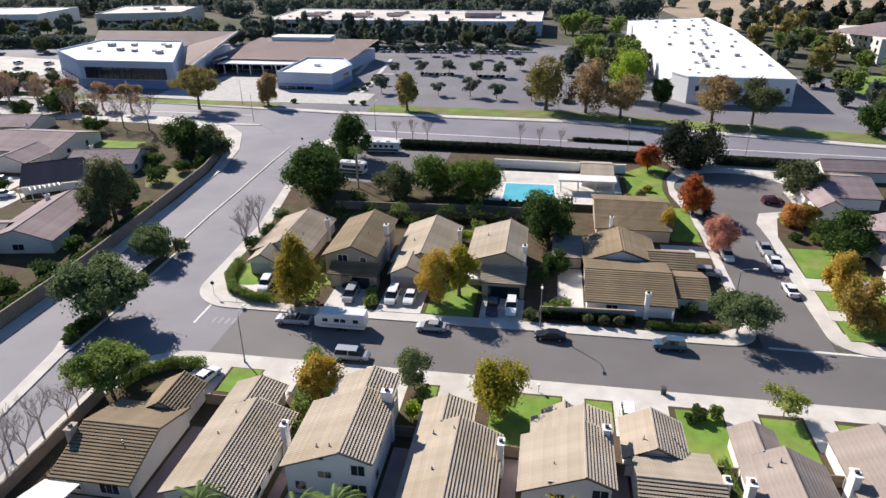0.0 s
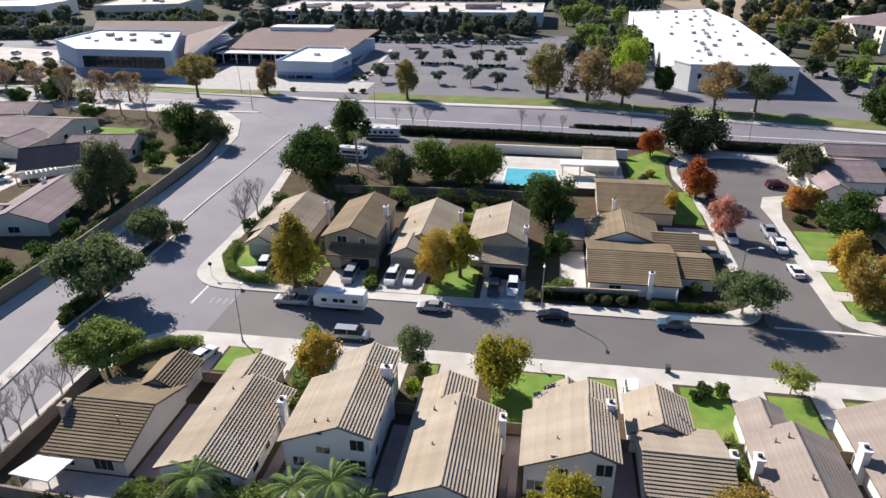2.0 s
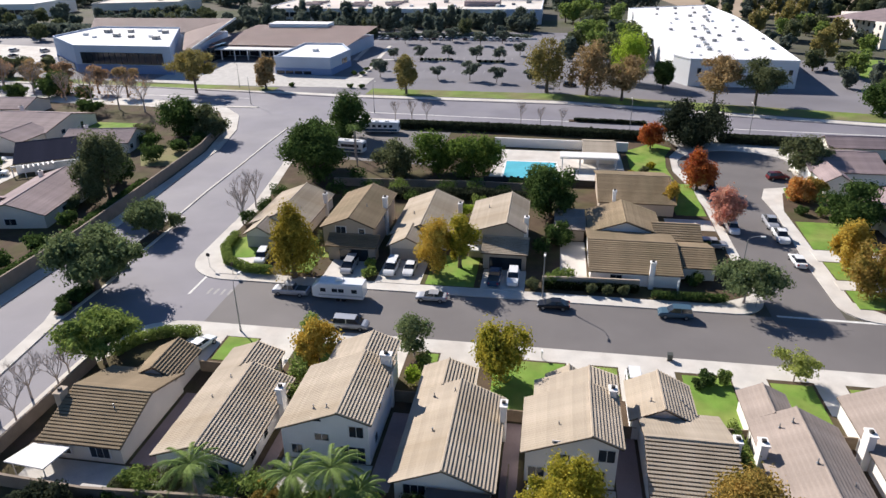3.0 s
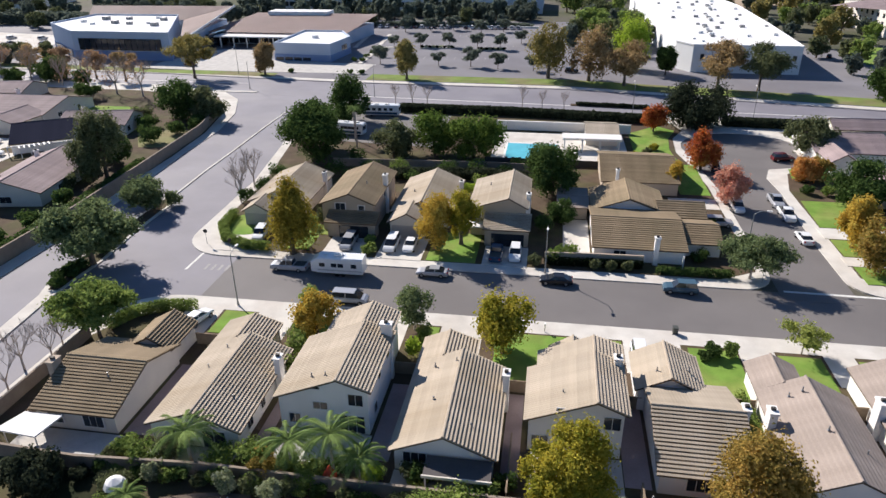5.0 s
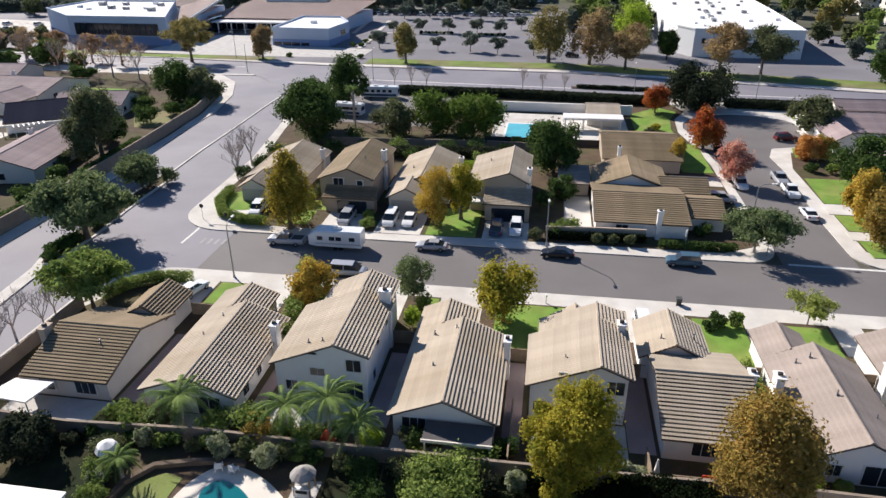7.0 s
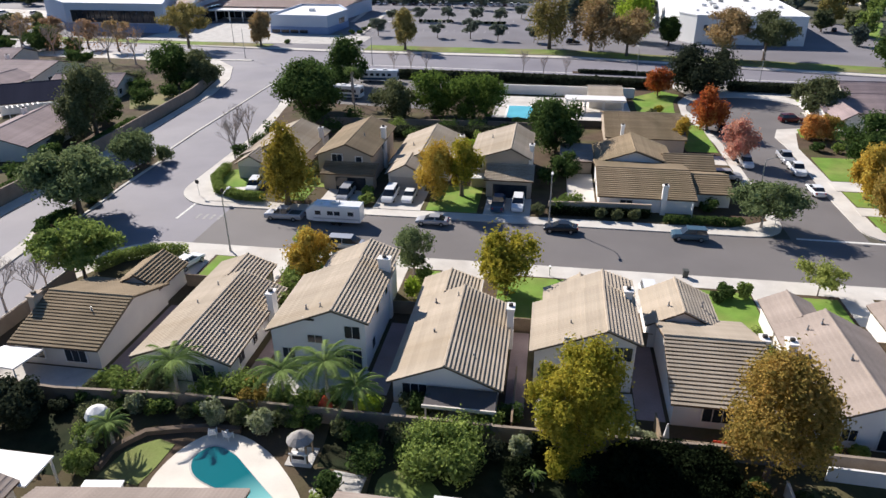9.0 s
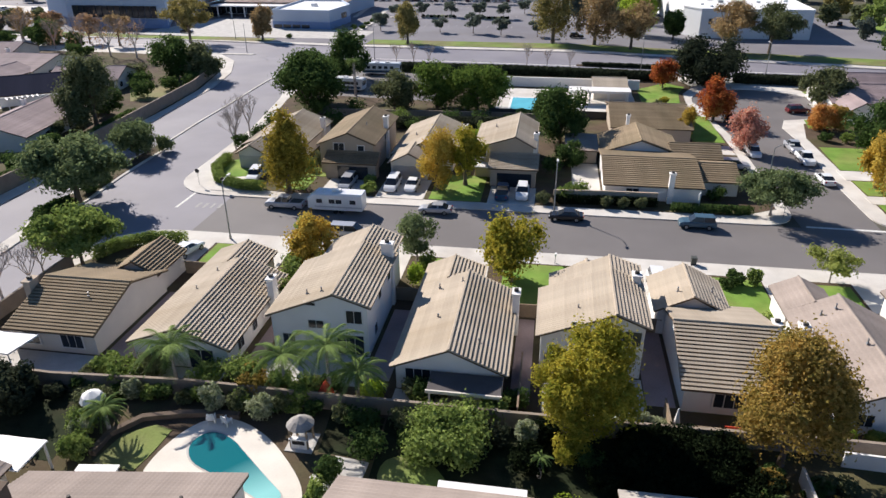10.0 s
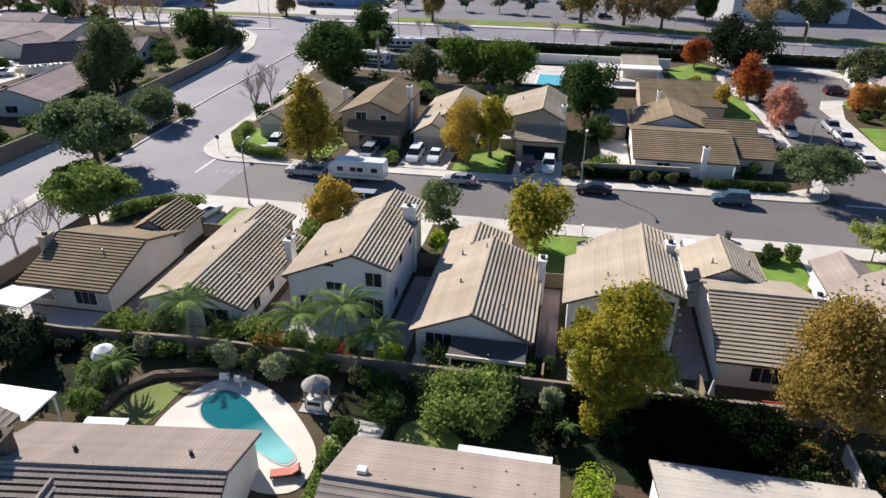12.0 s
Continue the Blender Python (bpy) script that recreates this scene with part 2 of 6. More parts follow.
    ob = new(name, mesh_of(name, bm, mat) if isinstance(bm, bmesh.types.BMesh) else bm)
    ob.parent = parent
    if at is not None:
        ob.matrix_basis = at
    return tagged(ob, label)


def thing(name, x, y, z, label, category, group="", turn=0.0, kind=""):
    ob = new(name)
    ob.empty_display_size = 0.3
    ob.matrix_basis = pose(x, y, z, 0, 0, turn)
    return tagged(ob, label, category, group, kind)


def single(name, bm, mat, label, category="", group="", kind="", at=None):
    ob = new(name, mesh_of(name, bm, mat))
    if at is not None:
        ob.matrix_basis = at
    return tagged(ob, label, category, group, kind)


def box(bm, x0, x1, y0, y1, z0, z1, bevel=0.0):
    vs = [bm.verts.new((x, y, z)) for z in (z0, z1) for x, y in ((x0, y0), (x1, y0), (x1, y1), (x0, y1))]
    fs = [bm.faces.new([vs[i] for i in f]) for f in ((3, 2, 1, 0), (4, 5, 6, 7), (0, 1, 5, 4), (1, 2, 6, 5), (2, 3, 7, 6), (3, 0, 4, 7))]
    if bevel:
        es = {e for f in fs for e in f.edges}
        bmesh.ops.bevel(bm, geom=list(es), offset=bevel, segments=2, affect="EDGES", profile=0.6)
    return bm


def boxed(*args):
    return box(bmesh.new(), *args)


def tube(bm, a, b, r0, r1, n=7, cap=True):
    a, b = Vector(a), Vector(b)
    q = (b - a).to_track_quat("Z", "Y")
    rings = [[bm.verts.new(c + q @ Vector((r * math.cos(2 * math.pi * i / n), r * math.sin(2 * math.pi * i / n), 0))) for i in range(n)] for c, r in ((a, r0), (b, r1))]
    for i in range(n):
        bm.faces.new((rings[0][i], rings[0][(i + 1) % n], rings[1][(i + 1) % n], rings[1][i]))
    if cap:
        bm.faces.new(rings[0][::-1]), bm.faces.new(rings[1])
    return bm


def slab_mesh(pts, z0, z1):
    bm = bmesh.new()
    top = [bm.verts.new((x, y, z1)) for x, y in pts]
    low = [bm.verts.new((x, y, z0)) for x, y in pts]
    f = bm.faces.new(top)
    if f.normal.z < 0:
        f.normal_update()
    n = len(pts)
    for i in range(n):
        bm.faces.new((low[i], low[(i + 1) % n], top[(i + 1) % n], top[i]))
    bmesh.ops.recalc_face_normals(bm, faces=bm.faces)
    f.normal_update()
    if f.normal.z < 0:
        bmesh.ops.reverse_faces(bm, faces=bm.faces)
    bmesh.ops.triangulate(bm, faces=[f])
    return bm


def slab(name, pts, z0, z1, mat, label, category="", kind="structure"):
    return single(name, slab_mesh(pts, z0, z1), mat, label, category, kind=kind)


def rect(x0, x1, y0, y1):
    return [(x0, y0), (x1, y0), (x1, y1), (x0, y1)]


def arc(cx, cy, r, a0, a1, n=8):
    return [(cx + r * math.cos(radians(a0 + (a1 - a0) * i / n)), cy + r * math.sin(radians(a0 + (a1 - a0) * i / n))) for i in range(n + 1)]


def strip(pts, w):
    """The outline of a band of width w along a line."""
    left, right = [], []
    for i, p in enumerate(pts):
        a, b = Vector(pts[max(i - 1, 0)]), Vector(pts[min(i + 1, len(pts) - 1)])
        d = (b - a).normalized()
        left.append((p[0] - d.y * w / 2, p[1] + d.x * w / 2)), right.append((p[0] + d.y * w / 2, p[1] - d.x * w / 2))
    return right + left[::-1]


# ---- ground, roads and pavements ----
slab("ground", rect(-2400, 2400, -1200, 3000), -0.4, -0.05, M["earth"], "dry brown open ground reaching the horizon", "ground")
ART_NEAR = [(-320, 208), (-130, 201), (-62, 187), (-10, 181), (30, 178), (90, 171.5), (300, 150)]
ART_FAR = [(300, 164), (92, 191), (5, 209), (-70, 211.5), (-137, 219), (-320, 226)]
slab("road_arterial", ART_NEAR + ART_FAR, -0.3, 0.008, M["asphalt_old"], "wide pale worn asphalt arterial road", "road")
slab("road_avenue", [(-78, -40), (-58, -40), (-58, 60), (-51, 69.6), (-46.5, 69.7), (-46.5, 82.3), (-50, 83), (-57.5, 91), (-58.4, 116), (-62, 140), (-68, 166), (-62, 188), (-118, 204), (-106, 190), (-92, 170), (-88.5, 167), (-84, 148), (-82.5, 131), (-80, 110), (-78.8, 94)],
     -0.3, 0.004, M["asphalt_old"], "pale worn asphalt avenue with a planted median", "road")
slab("road_street", rect(-58, 160, 69.7, 82.3), -0.3, 0.0, M["asphalt"], "grey asphalt residential street with parked cars", "road")
bulb = arc(44.5, 150, 14.0, 215, -55, 16)
slab("road_side_street", [(33.3, 80), (33.3, 124), (32.0, 136)] + bulb + [(46, 136.5), (44.2, 131), (44.6, 122), (43.3, 100), (43.3, 80)], -0.3, 0.012, M["asphalt"], "grey asphalt side street ending in a round turning", "road")
near_block = [(160, 69.7), (-46, 69.7)] + arc(-48, 59.7, 10, 90, 180) + [(-58, -40), (160, -40)]
slab("pavement_near", near_block, -0.3, 0.14, M["concrete"], "pale concrete sidewalk and kerb along the street", "sidewalk")
north = [(33.3, 88)] + [(33.3, 124), (32.0, 136)] + bulb + [(46, 136.5), (44.2, 131), (44.6, 122), (43.3, 100)] + arc(48.3, 87.3, 5, 180, 270, 6) + [(160, 82.3), (160, 165), (90, 171.5), (30, 178), (-10, 181), (-58, 186)] + [(-64, 182), (-67.5, 170), (-66.5, 160), (-62, 140), (-58.4, 116), (-57.5, 91)] + arc(-49.5, 90.3, 8, 180, 270) + arc(28.3, 87.3, 5, 270, 360, 6)
slab("pavement_middle", north, -0.3, 0.14, M["concrete"], "pale concrete sidewalks round the middle block", "sidewalk")
slab("pavement_west", [(-78, -40), (-78.8, 94), (-80, 110), (-81.9, 131), (-82.8, 150), (-86.5, 168), (-93, 184), (-104, 196), (-130, 201), (-320, 208), (-320, -40)], -0.3, 0.14, M["concrete"], "pale concrete sidewalk beside the avenue wall", "sidewalk")
slab("pavement_north", [(300, 164), (92, 191), (5, 209), (-70, 211.5), (-137, 219), (-320, 226), (-345, 330), (-112, 376), (40, 376), (40, 440), (94, 440), (98, 300), (300, 250)], -0.3, 0.14, M["asphalt_lot"], "grey paved yards round the commercial buildings", "pavement")
slab("pavement_arterial", [(300, 165), (92, 192), (5, 210), (-70, 212.5), (-137, 220), (-320, 227), (-320, 230), (-137, 223), (-70, 215.5), (5, 213), (92, 195), (300, 168)], 0.1, 0.17, M["concrete"], "pale concrete sidewalk along the arterial road", "sidewalk")
slab("grass_verge", [(-96, 217.5), (-320, 232), (-320, 240), (-96, 224)], 0.1, 0.19, M["verge"], "green grass verge along the arterial road", "grass", "stuff")
slab("grass_verge", [(300, 169), (92, 196), (5, 214), (-62, 216.2), (-62, 226), (5, 224), (95, 206), (300, 182)], 0.1, 0.19, M["verge"], "green grass verge along the arterial road", "grass", "stuff")
slab("yard_near", [(160, 66.6), (-47, 66.6), (-53, 63.5), (-55.4, 58), (-55.4, -40), (160, -40)], 0.1, 0.18, M["soil"], "brown soil of the back yards and gardens", "soil")
slab("yard_middle", [(31.6, 88), (31.6, 124), (30.3, 137), (28.8, 146), (29.6, 157), (33, 165), (30, 174), (-10, 176), (-56, 178), (-63, 168), (-60, 140), (-56, 116), (-55.2, 94), (-50, 86), (-40, 84.8), (26, 84.8)], 0.1, 0.18, M["soil"], "brown soil and planting beds of the middle block", "soil")
slab("yard_east", [(45.9, 88), (46.5, 124), (49, 134), (60, 142), (61.5, 155), (56, 166), (90, 166), (160, 158), (160, 85), (49, 85)], 0.1, 0.18, M["soil"], "brown soil of the front gardens by the side street", "soil")
slab("yard_west", [(-81, -40), (-81.5, 94), (-83, 110), (-83.6, 128), (-85.4, 148), (-90, 168), (-100, 186), (-130, 192), (-320, 199), (-320, -40)], 0.1, 0.18, M["soil"], "brown soil of gardens behind the avenue wall", "soil")
# Kerbs, the median and the painted lines.
slab("median_kerb", strip([(-70.4, 105), (-71.3, 120), (-71.7, 136), (-72.5, 155), (-72.8, 172)], 0.4), 0.0, 0.16, M["concrete"], "narrow raised concrete median strip", "median")
slab("median_island", [(-71.5, 106), (-68.6, 106), (-67.9, 88), (-66.9, 78), (-67.1, 66.5), (-65.6, 52), (-64.9, 40), (-64.6, -40), (-66.4, -40), (-66.7, 40), (-67.5, 52), (-69.2, 66.5), (-71.0, 72), (-71.5, 84)], 0.0, 0.17, M["concrete"], "raised concrete median island with trees", "median")
slab("median_bed", [(-71.0, 105), (-69.1, 105), (-68.4, 88), (-67.4, 78), (-67.5, 68.2), (-68.9, 68.2), (-70.5, 72.5), (-71, 84)], 0.1, 0.22, M["soil"], "brown planted strip of soil within the median", "soil")
slab("median_nose", [(-106, 193.4), (-92, 193.7), (-91, 194.5), (-92, 195.3), (-106, 195.0)], 0.0, 0.17, M["concrete"], "pale concrete median nose at the junction", "median")
slab("median_strip", [(6, 190.2), (28, 188.0), (28, 185.8), (6, 188.0)], 0.0, 0.18, M["soil"], "planted median strip in the arterial road", "median")
for a, b, w in (((-52.7, 77.2), (-52.7, 83.2), 0.4), ((-56, 192.6), (90, 182.5), 0.5), ((-300, 212), (-100, 207), 0.4), ((34, 82.6), (60, 82.15), 0.5)):
    slab("road_line", strip([a, b], w), 0.005, 0.018, M["line"], "worn white painted road line", "road marking")


# ---- roofs and houses ----
def course_mesh(length, run, tiles, butt=None, wave=0.035, channel=False, lip=0.32):
    """One course of roof tiles: barrel tiles with a thick overhanging lip, laid stepped or with an open channel between the courses."""
    n = max(2, round(length / 0.33)) * 4 if tiles else 1
    rise = (0.0, 0.6 * wave, wave, 0.75 * wave)
    verts, faces = [], []
    for i in range(n + 1):
        x = length * i / n
        h = rise[i % 4] if tiles else 0.02
        if tiles and not channel:
            low = 0.03 + lip * run
            verts += [(x, 0.05, -0.02), (x, -0.03, low + h), (x, run * 0.3, 0.7 * low + h), (x, run * 0.65, 0.35 * low + h), (x, run + 0.05, 0.012 + h)]
        elif tiles:
            verts += [(x, 0.05, -0.02), (x, -0.02, 0.09 + h), (x, run * 0.56, 0.085 + h), (x, run * 0.6, 0.0), (x, run + 0.05, 0.0)]
        else:
            low = butt or 0.06
            verts += [(x, 0, -0.02), (x, -0.03, low + h), (x, run * 0.5, 0.5 * low + h), (x, run * 0.8, 0.04 + h), (x, run + 0.05, 0.03 + h)]
    for i in range(n):
        a, b = 5 * i, 5 * i + 5
        faces += [(a + k, b + k, b + k + 1, a + k + 1) for k in range(4)]
    faces += [(0, 1, 2, 3, 4), (5 * n + 4, 5 * n + 3, 5 * n + 2, 5 * n + 1, 5 * n)]
    me = bpy.data.meshes.new("tile_course")
    me.from_pydata(verts, [], faces)
    return me


def gable(parent, o, blk, wall, tile, tiles=True, step=0.38, butt=None, wave=0.02):
    """Walls and a pitched roof. blk: x0, x1, y0, y1 of the eaves, the ridge's axis, place and height, the two eaves' heights."""
    x0, x1, y0, y1, axis, p, hr, ha, hb = blk
    ox, oy = o
    along0, along1, c0, c1 = (y0, y1, x0, x1) if axis == "y" else (x0, x1, y0, y1)

    def put(c, a, z):
        return (c - ox, a - oy, z) if axis == "y" else (a - ox, c - oy, z)

    inset = 0.45
    za = ha + (hr - ha) * inset / max(p - c0, 0.1) - 0.05
    zb = hb + (hr - hb) * inset / max(c1 - p, 0.1) - 0.05
    prof = [(c0 + inset, 0.1), (c1 - inset, 0.1), (c1 - inset, zb), (p, hr - 0.06), (c0 + inset, za)]
    bm = bmesh.new()
    rings = [[bm.verts.new(put(c, a, z)) for c, z in prof] for a in (along0 + 0.35, along1 - 0.35)]
    bm.faces.new(rings[0]), bm.faces.new(rings[1][::-1])
    for i in range(5):
        bm.faces.new((rings[0][i], rings[1][i], rings[1][(i + 1) % 5], rings[0][(i + 1) % 5]))
    bmesh.ops.recalc_face_normals(bm, faces=bm.faces)
    part("wall", bm, wall, parent)
    # The deck with its dark edge boards.
    bm = bmesh.new()
    prof = [(c0, ha), (p, hr), (c1, hb), (c1, hb - 0.16), (p, hr - 0.16), (c0, ha - 0.16)]
    rings = [[bm.verts.new(put(c, a, z)) for c, z in prof] for a in (along0, along1)]
    for r in rings:
        bm.faces.new((r[0], r[1], r[4], r[5])), bm.faces.new((r[1], r[2], r[3], r[4]))
    for i in range(6):
        bm.faces.new((rings[0][i], rings[1][i], rings[1][(i + 1) % 6], rings[0][(i + 1) % 6]))
    bmesh.ops.recalc_face_normals(bm, faces=bm.faces)
    roof = part("roof", bm, M["fascia"], parent, "brown tiled pitched roof")
    for low_c, low_z, sign in ((c0, ha, 1), (c1, hb, -1)):
        width, rise = abs(p - low_c), hr - low_z
        if width < 0.3:
            continue
        length = math.hypot(width, rise)
        n = max(2, round(length / step))
        # Lip and channel follow each slope's facing, shaped to deepen or drop shade lines.
        me = course_mesh(along1 - along0, length / n, tiles, butt, wave, axis == "x" and sign > 0, 0.32 if axis == "x" else 0.12 if sign > 0 else 0.4)
        me.materials.append(tile)
        slope = math.atan2(rise, width)
        up = Vector((math.cos(slope), math.sin(slope)))
        for i in range(n):
            s = length * i / n
            c, z = low_c + sign * up.x * s, low_z + up.y * s
            if axis == "y":
                ex, ey = Vector((0, -sign, 0)), Vector((sign * up.x, 0, up.y))
                base = Vector(put(c, along1 if sign > 0 else along0, z))
            else:
                ex, ey = Vector((sign, 0, 0)), Vector((0, sign * up.x, up.y))
                base = Vector(put(c, along0 if sign > 0 else along1, z))
            ez = ex.cross(ey)
            m = Matrix((ex, ey, ez)).transposed().to_4x4()
            m.translation = base
            part("tile_course", me, None, roof, at=m)
    if tiles:
        n = max(2, round((along1 - along0) / 0.5))
        run = (along1 - along0) / n
        cap = mesh_of("ridge_tile", tube(bmesh.new(), (0, 0, 0.02), (0, run + 0.04, 0.05), 0.17, 0.15, 6), tile)
        for i in range(n):
            part("ridge_tile", cap, None, roof, at=pose(*put(p, along0 + run * i, hr), 0, 0, 0 if axis == "y" else -90))
    else:
        part("ridge_cap", tube(bmesh.new(), put(p, along0, hr + 0.02), put(p, along1, hr + 0.02), 0.15, 0.15, 6), tile, roof)
    return roof


def window(parent, o, face, plane, c, z, w, h, panes=2, mat="trim"):
    """A framed window on a wall. face: the side that it looks to."""
    ox, oy = o
    d = -1 if face in "SW" else 1

    def slabb(bm, a0, a1, z0, z1, t0, t1):
        lo, hi = sorted((plane + d * t0, plane + d * t1))
        if face in "SN":
            box(bm, a0 - ox, a1 - ox, lo - oy, hi - oy, z0, z1)
        else:
            box(bm, lo - ox, hi - ox, a0 - oy, a1 - oy, z0, z1)

    bm = bmesh.new()
    f = 0.12
    slabb(bm, c - w / 2 - f, c + w / 2 + f, z - f, z + h + f, -0.02, 0.05)
    win = part("window", bm, M[mat], parent)
    for i in range(panes):
        bm = bmesh.new()
        slabb(bm, c - w / 2 + w * i / panes + 0.03, c - w / 2 + w * (i + 1) / panes - 0.03, z, z + h, 0.03, 0.065)
        part("pane", bm, M["glass"], win)
    return win


def garage_door(parent, o, plane, c, w, mat="garage", z=0.18, h=2.15):
    door = None
    for i in range(4):
        bm = boxed(c - w / 2 - o[0], c + w / 2 - o[0], plane - 0.05 - o[1], plane + 0.02 - o[1], z + h * i / 4 + 0.015, z + h * (i + 1) / 4)
        if door is None:
            door = part("garage_door", bm, M[mat], parent)
        else:
            part("panel", bm, M[mat], door)


def chimney(parent, o, x, y, top, w=1.0, d=0.7, mat="stucco_white"):
    w, d = 0.8 * w, 0.8 * d
    bm = bmesh.new()
    x, y = x - o[0], y - o[1]
    box(bm, x - w / 2, x + w / 2, y - d / 2, y + d / 2, 0.15, top), box(bm, x - w / 2 - 0.1, x + w / 2 + 0.1, y - d / 2 - 0.1, y + d / 2 + 0.1, top, top + 0.18)
    ch = part("chimney", bm, M[mat], parent, "stucco chimney with a flat cap")
    part("spark_arrestor", boxed(x - 0.2, x + 0.2, y - 0.15, y + 0.15, top + 0.18, top + 0.45), M["dark_metal"], ch)


def roof_pipe(parent, o, x, y, z, r=0.07, mat="metal"):
    bm = tube(bmesh.new(), (x - o[0], y - o[1], z - 0.2), (x - o[0], y - o[1], z + 0.45), r, r, 7)
    tube(bm, (x - o[0], y - o[1], z - 0.05), (x - o[0], y - o[1], z + 0.08), r * 2.4, r * 1.3, 7)
    part("vent_pipe", bm, M[mat], parent)


def house(label, blocks, wall="stucco", tile="tile", group="", tiles=True, step=0.38, turn=0.0, butt=None, wave=0.02):
    b = blocks[0]
    o = ((b[0] + b[1]) / 2, (b[2] + b[3]) / 2)
    ob = thing("house", o[0], o[1], 0, label, "house", group, turn)
    for blk in blocks:
        gable(ob, o, blk, M[wall], M[tile], tiles, step, butt, wave)
    return ob, o


NEAR = "houses of the near row"
h, o = house("single-storey cream house with a brown tile roof and front wing", [(-50.2, -40.7, 41.4, 54.6, "x", 48.2, 4.6, 2.6, 2.6), (-46.6, -41.0, 53.0, 59.4, "y", -43.8, 4.2, 2.7, 2.7)], group=NEAR, tile="tile_brown", step=0.42, wave=0.015)
window(h, o, "S", 41.75, -47.6, 1.0, 1.6, 1.2), window(h, o, "S", 41.75, -43.4, 0.9, 2.2, 1.3, 3)
window(h, o, "E", -41.15, 49.6, 2.2, 0.9, 0.9), window(h, o, "E", -41.15, 46.4, 1.6, 0.7, 0.5, 1), window(h, o, "E", -41.15, 45.0, 1.6, 0.7, 0.5, 1)
chimney(h, o, -50.6, 46.6, 4.9, 0.9, 1.6, "stucco_tan")
roof_pipe(h, o, -44.0, 46.0, 4.0), garage_door(h, o, 59.1, -43.8, 4.6)
bm = slab_mesh([(-51.5 - o[0], 38.3 - o[1]), (-46.8 - o[0], 37.9 - o[1]), (-46.2 - o[0], 41.2 - o[1]), (-50.4 - o[0], 41.2 - o[1])], 2.3, 2.45)
part("patio_cover", bm, M["trim"], h, "flat white patio cover")
for x, y in ((-51.0, 38.7), (-47.2, 38.3)):
    part("patio_post", tube(bmesh.new(), (x - o[0], y - o[1], 0.18), (x - o[0], y - o[1], 2.3), 0.06, 0.06), M["trim"], h)

h, o = house("long single-storey cream house with tiled gable roof", [(-37.2, -27.2, 41.0, 55.4, "y", -32.1, 4.5, 2.6, 2.6), (-37.2, -30.4, 55.2, 60.5, "y", -33.8, 3.9, 2.6, 2.7)], group=NEAR, wall="stucco_white", wave=0.032)
window(h, o, "S", 41.35, -34.2, 1.0, 1.6, 1.2), window(h, o, "S", 41.35, -30.2, 0.25, 2.4, 2.0, 2)
window(h, o, "E", -27.65, 44.0, 1.0, 1.2, 1.1), window(h, o, "E", -27.65, 47.2, 1.0, 1.0, 1.1)
chimney(h, o, -27.1, 51.0, 4.6, 0.8, 1.4), roof_pipe(h, o, -34.5, 49.5, 3.6), roof_pipe(h, o, -29.6, 45.0, 3.5), roof_pipe(h, o, -33.9, 53.0, 3.9)

h, o = house("two-storey cream stucco house with tiled gable roof", [(-25.4, -15.2, 45.1, 56.3, "y", -18.7, 6.75, 4.0, 5.6), (-23.4, -15.6, 56.1, 60.8, "y", -18.9, 6.6, 4.6, 5.4)], group=NEAR, wall="stucco_white", wave=0.03)
window(h, o, "S", 45.45, -16.9, 3.7, 1.5, 1.3), window(h, o, "S", 45.45, -20.6, 2.9, 1.5, 0.8), window(h, o, "S", 45.45, -17.4, 0.25, 2.6, 2.1, 3), window(h, o, "S", 45.45, -23.4, 0.9, 1.2, 1.1)
window(h, o, "S", 45.45, -21.0, 5.3, 1.0, 0.25, 1)
window(h, o, "E", -15.65, 50.0, 3.9, 0.9, 1.0), window(h, o, "E", -15.65, 53.8, 3.9, 0.9, 1.0), window(h, o, "E", -15.65, 48.0, 1.2, 0.9, 1.0)
chimney(h, o, -16.0, 55.2, 7.2, 1.5, 0.9), roof_pipe(h, o, -21.8, 47.0, 5.6), roof_pipe(h, o, -20.2, 46.6, 6.2)

h, o = house("single-storey cream house with long tiled gable roof", [(-12.6, -2.5, 40.9, 55.2, "y", -7.5, 4.75, 2.6, 2.6), (-12.6, -6.2, 55.0, 60.2, "y", -9.6, 3.88, 2.6, 2.7)], group=NEAR, wall="stucco_white", wave=0.012)
window(h, o, "S", 41.25, -10.2, 1.3, 2.2, 1.1, 3), window(h, o, "E", -2.95, 46.0, 1.1, 1.2, 1.0)
bm = boxed(-9.0 - o[0], -2.9 - o[0], 38.7 - o[1], 41.0 - o[1], 2.3, 2.42)
for v in bm.verts:
    v.co.z += 0.09 * (v.co.y - 38.7 + o[1]) - 0.12
part("patio_cover", bm, M["patio_in_shade"], h, "flat patio cover on posts, greyed with painted shade")
for x in (-8.8, -6.0, -3.1):
    part("patio_post", boxed(x - 0.07 - o[0], x + 0.07 - o[0], 38.8 - o[1], 38.94 - o[1], 0.18, 2.15), M["trim"], h)
part("cover_edge", boxed(-9.1 - o[0], -2.8 - o[0], 38.55 - o[1], 38.7 - o[1], 2.05, 2.34), M["stucco"], h, "cream edge board")
chimney(h, o, -2.5, 51.5, 4.7, 0.8, 1.5), roof_pipe(h, o, -10.2, 53.0, 3.8), roof_pipe(h, o, -5.3, 44.0, 3.7), roof_pipe(h, o, -9.4, 47.2, 3.9, 0.1), roof_pipe(h, o, -7.9, 53.2, 4.6)

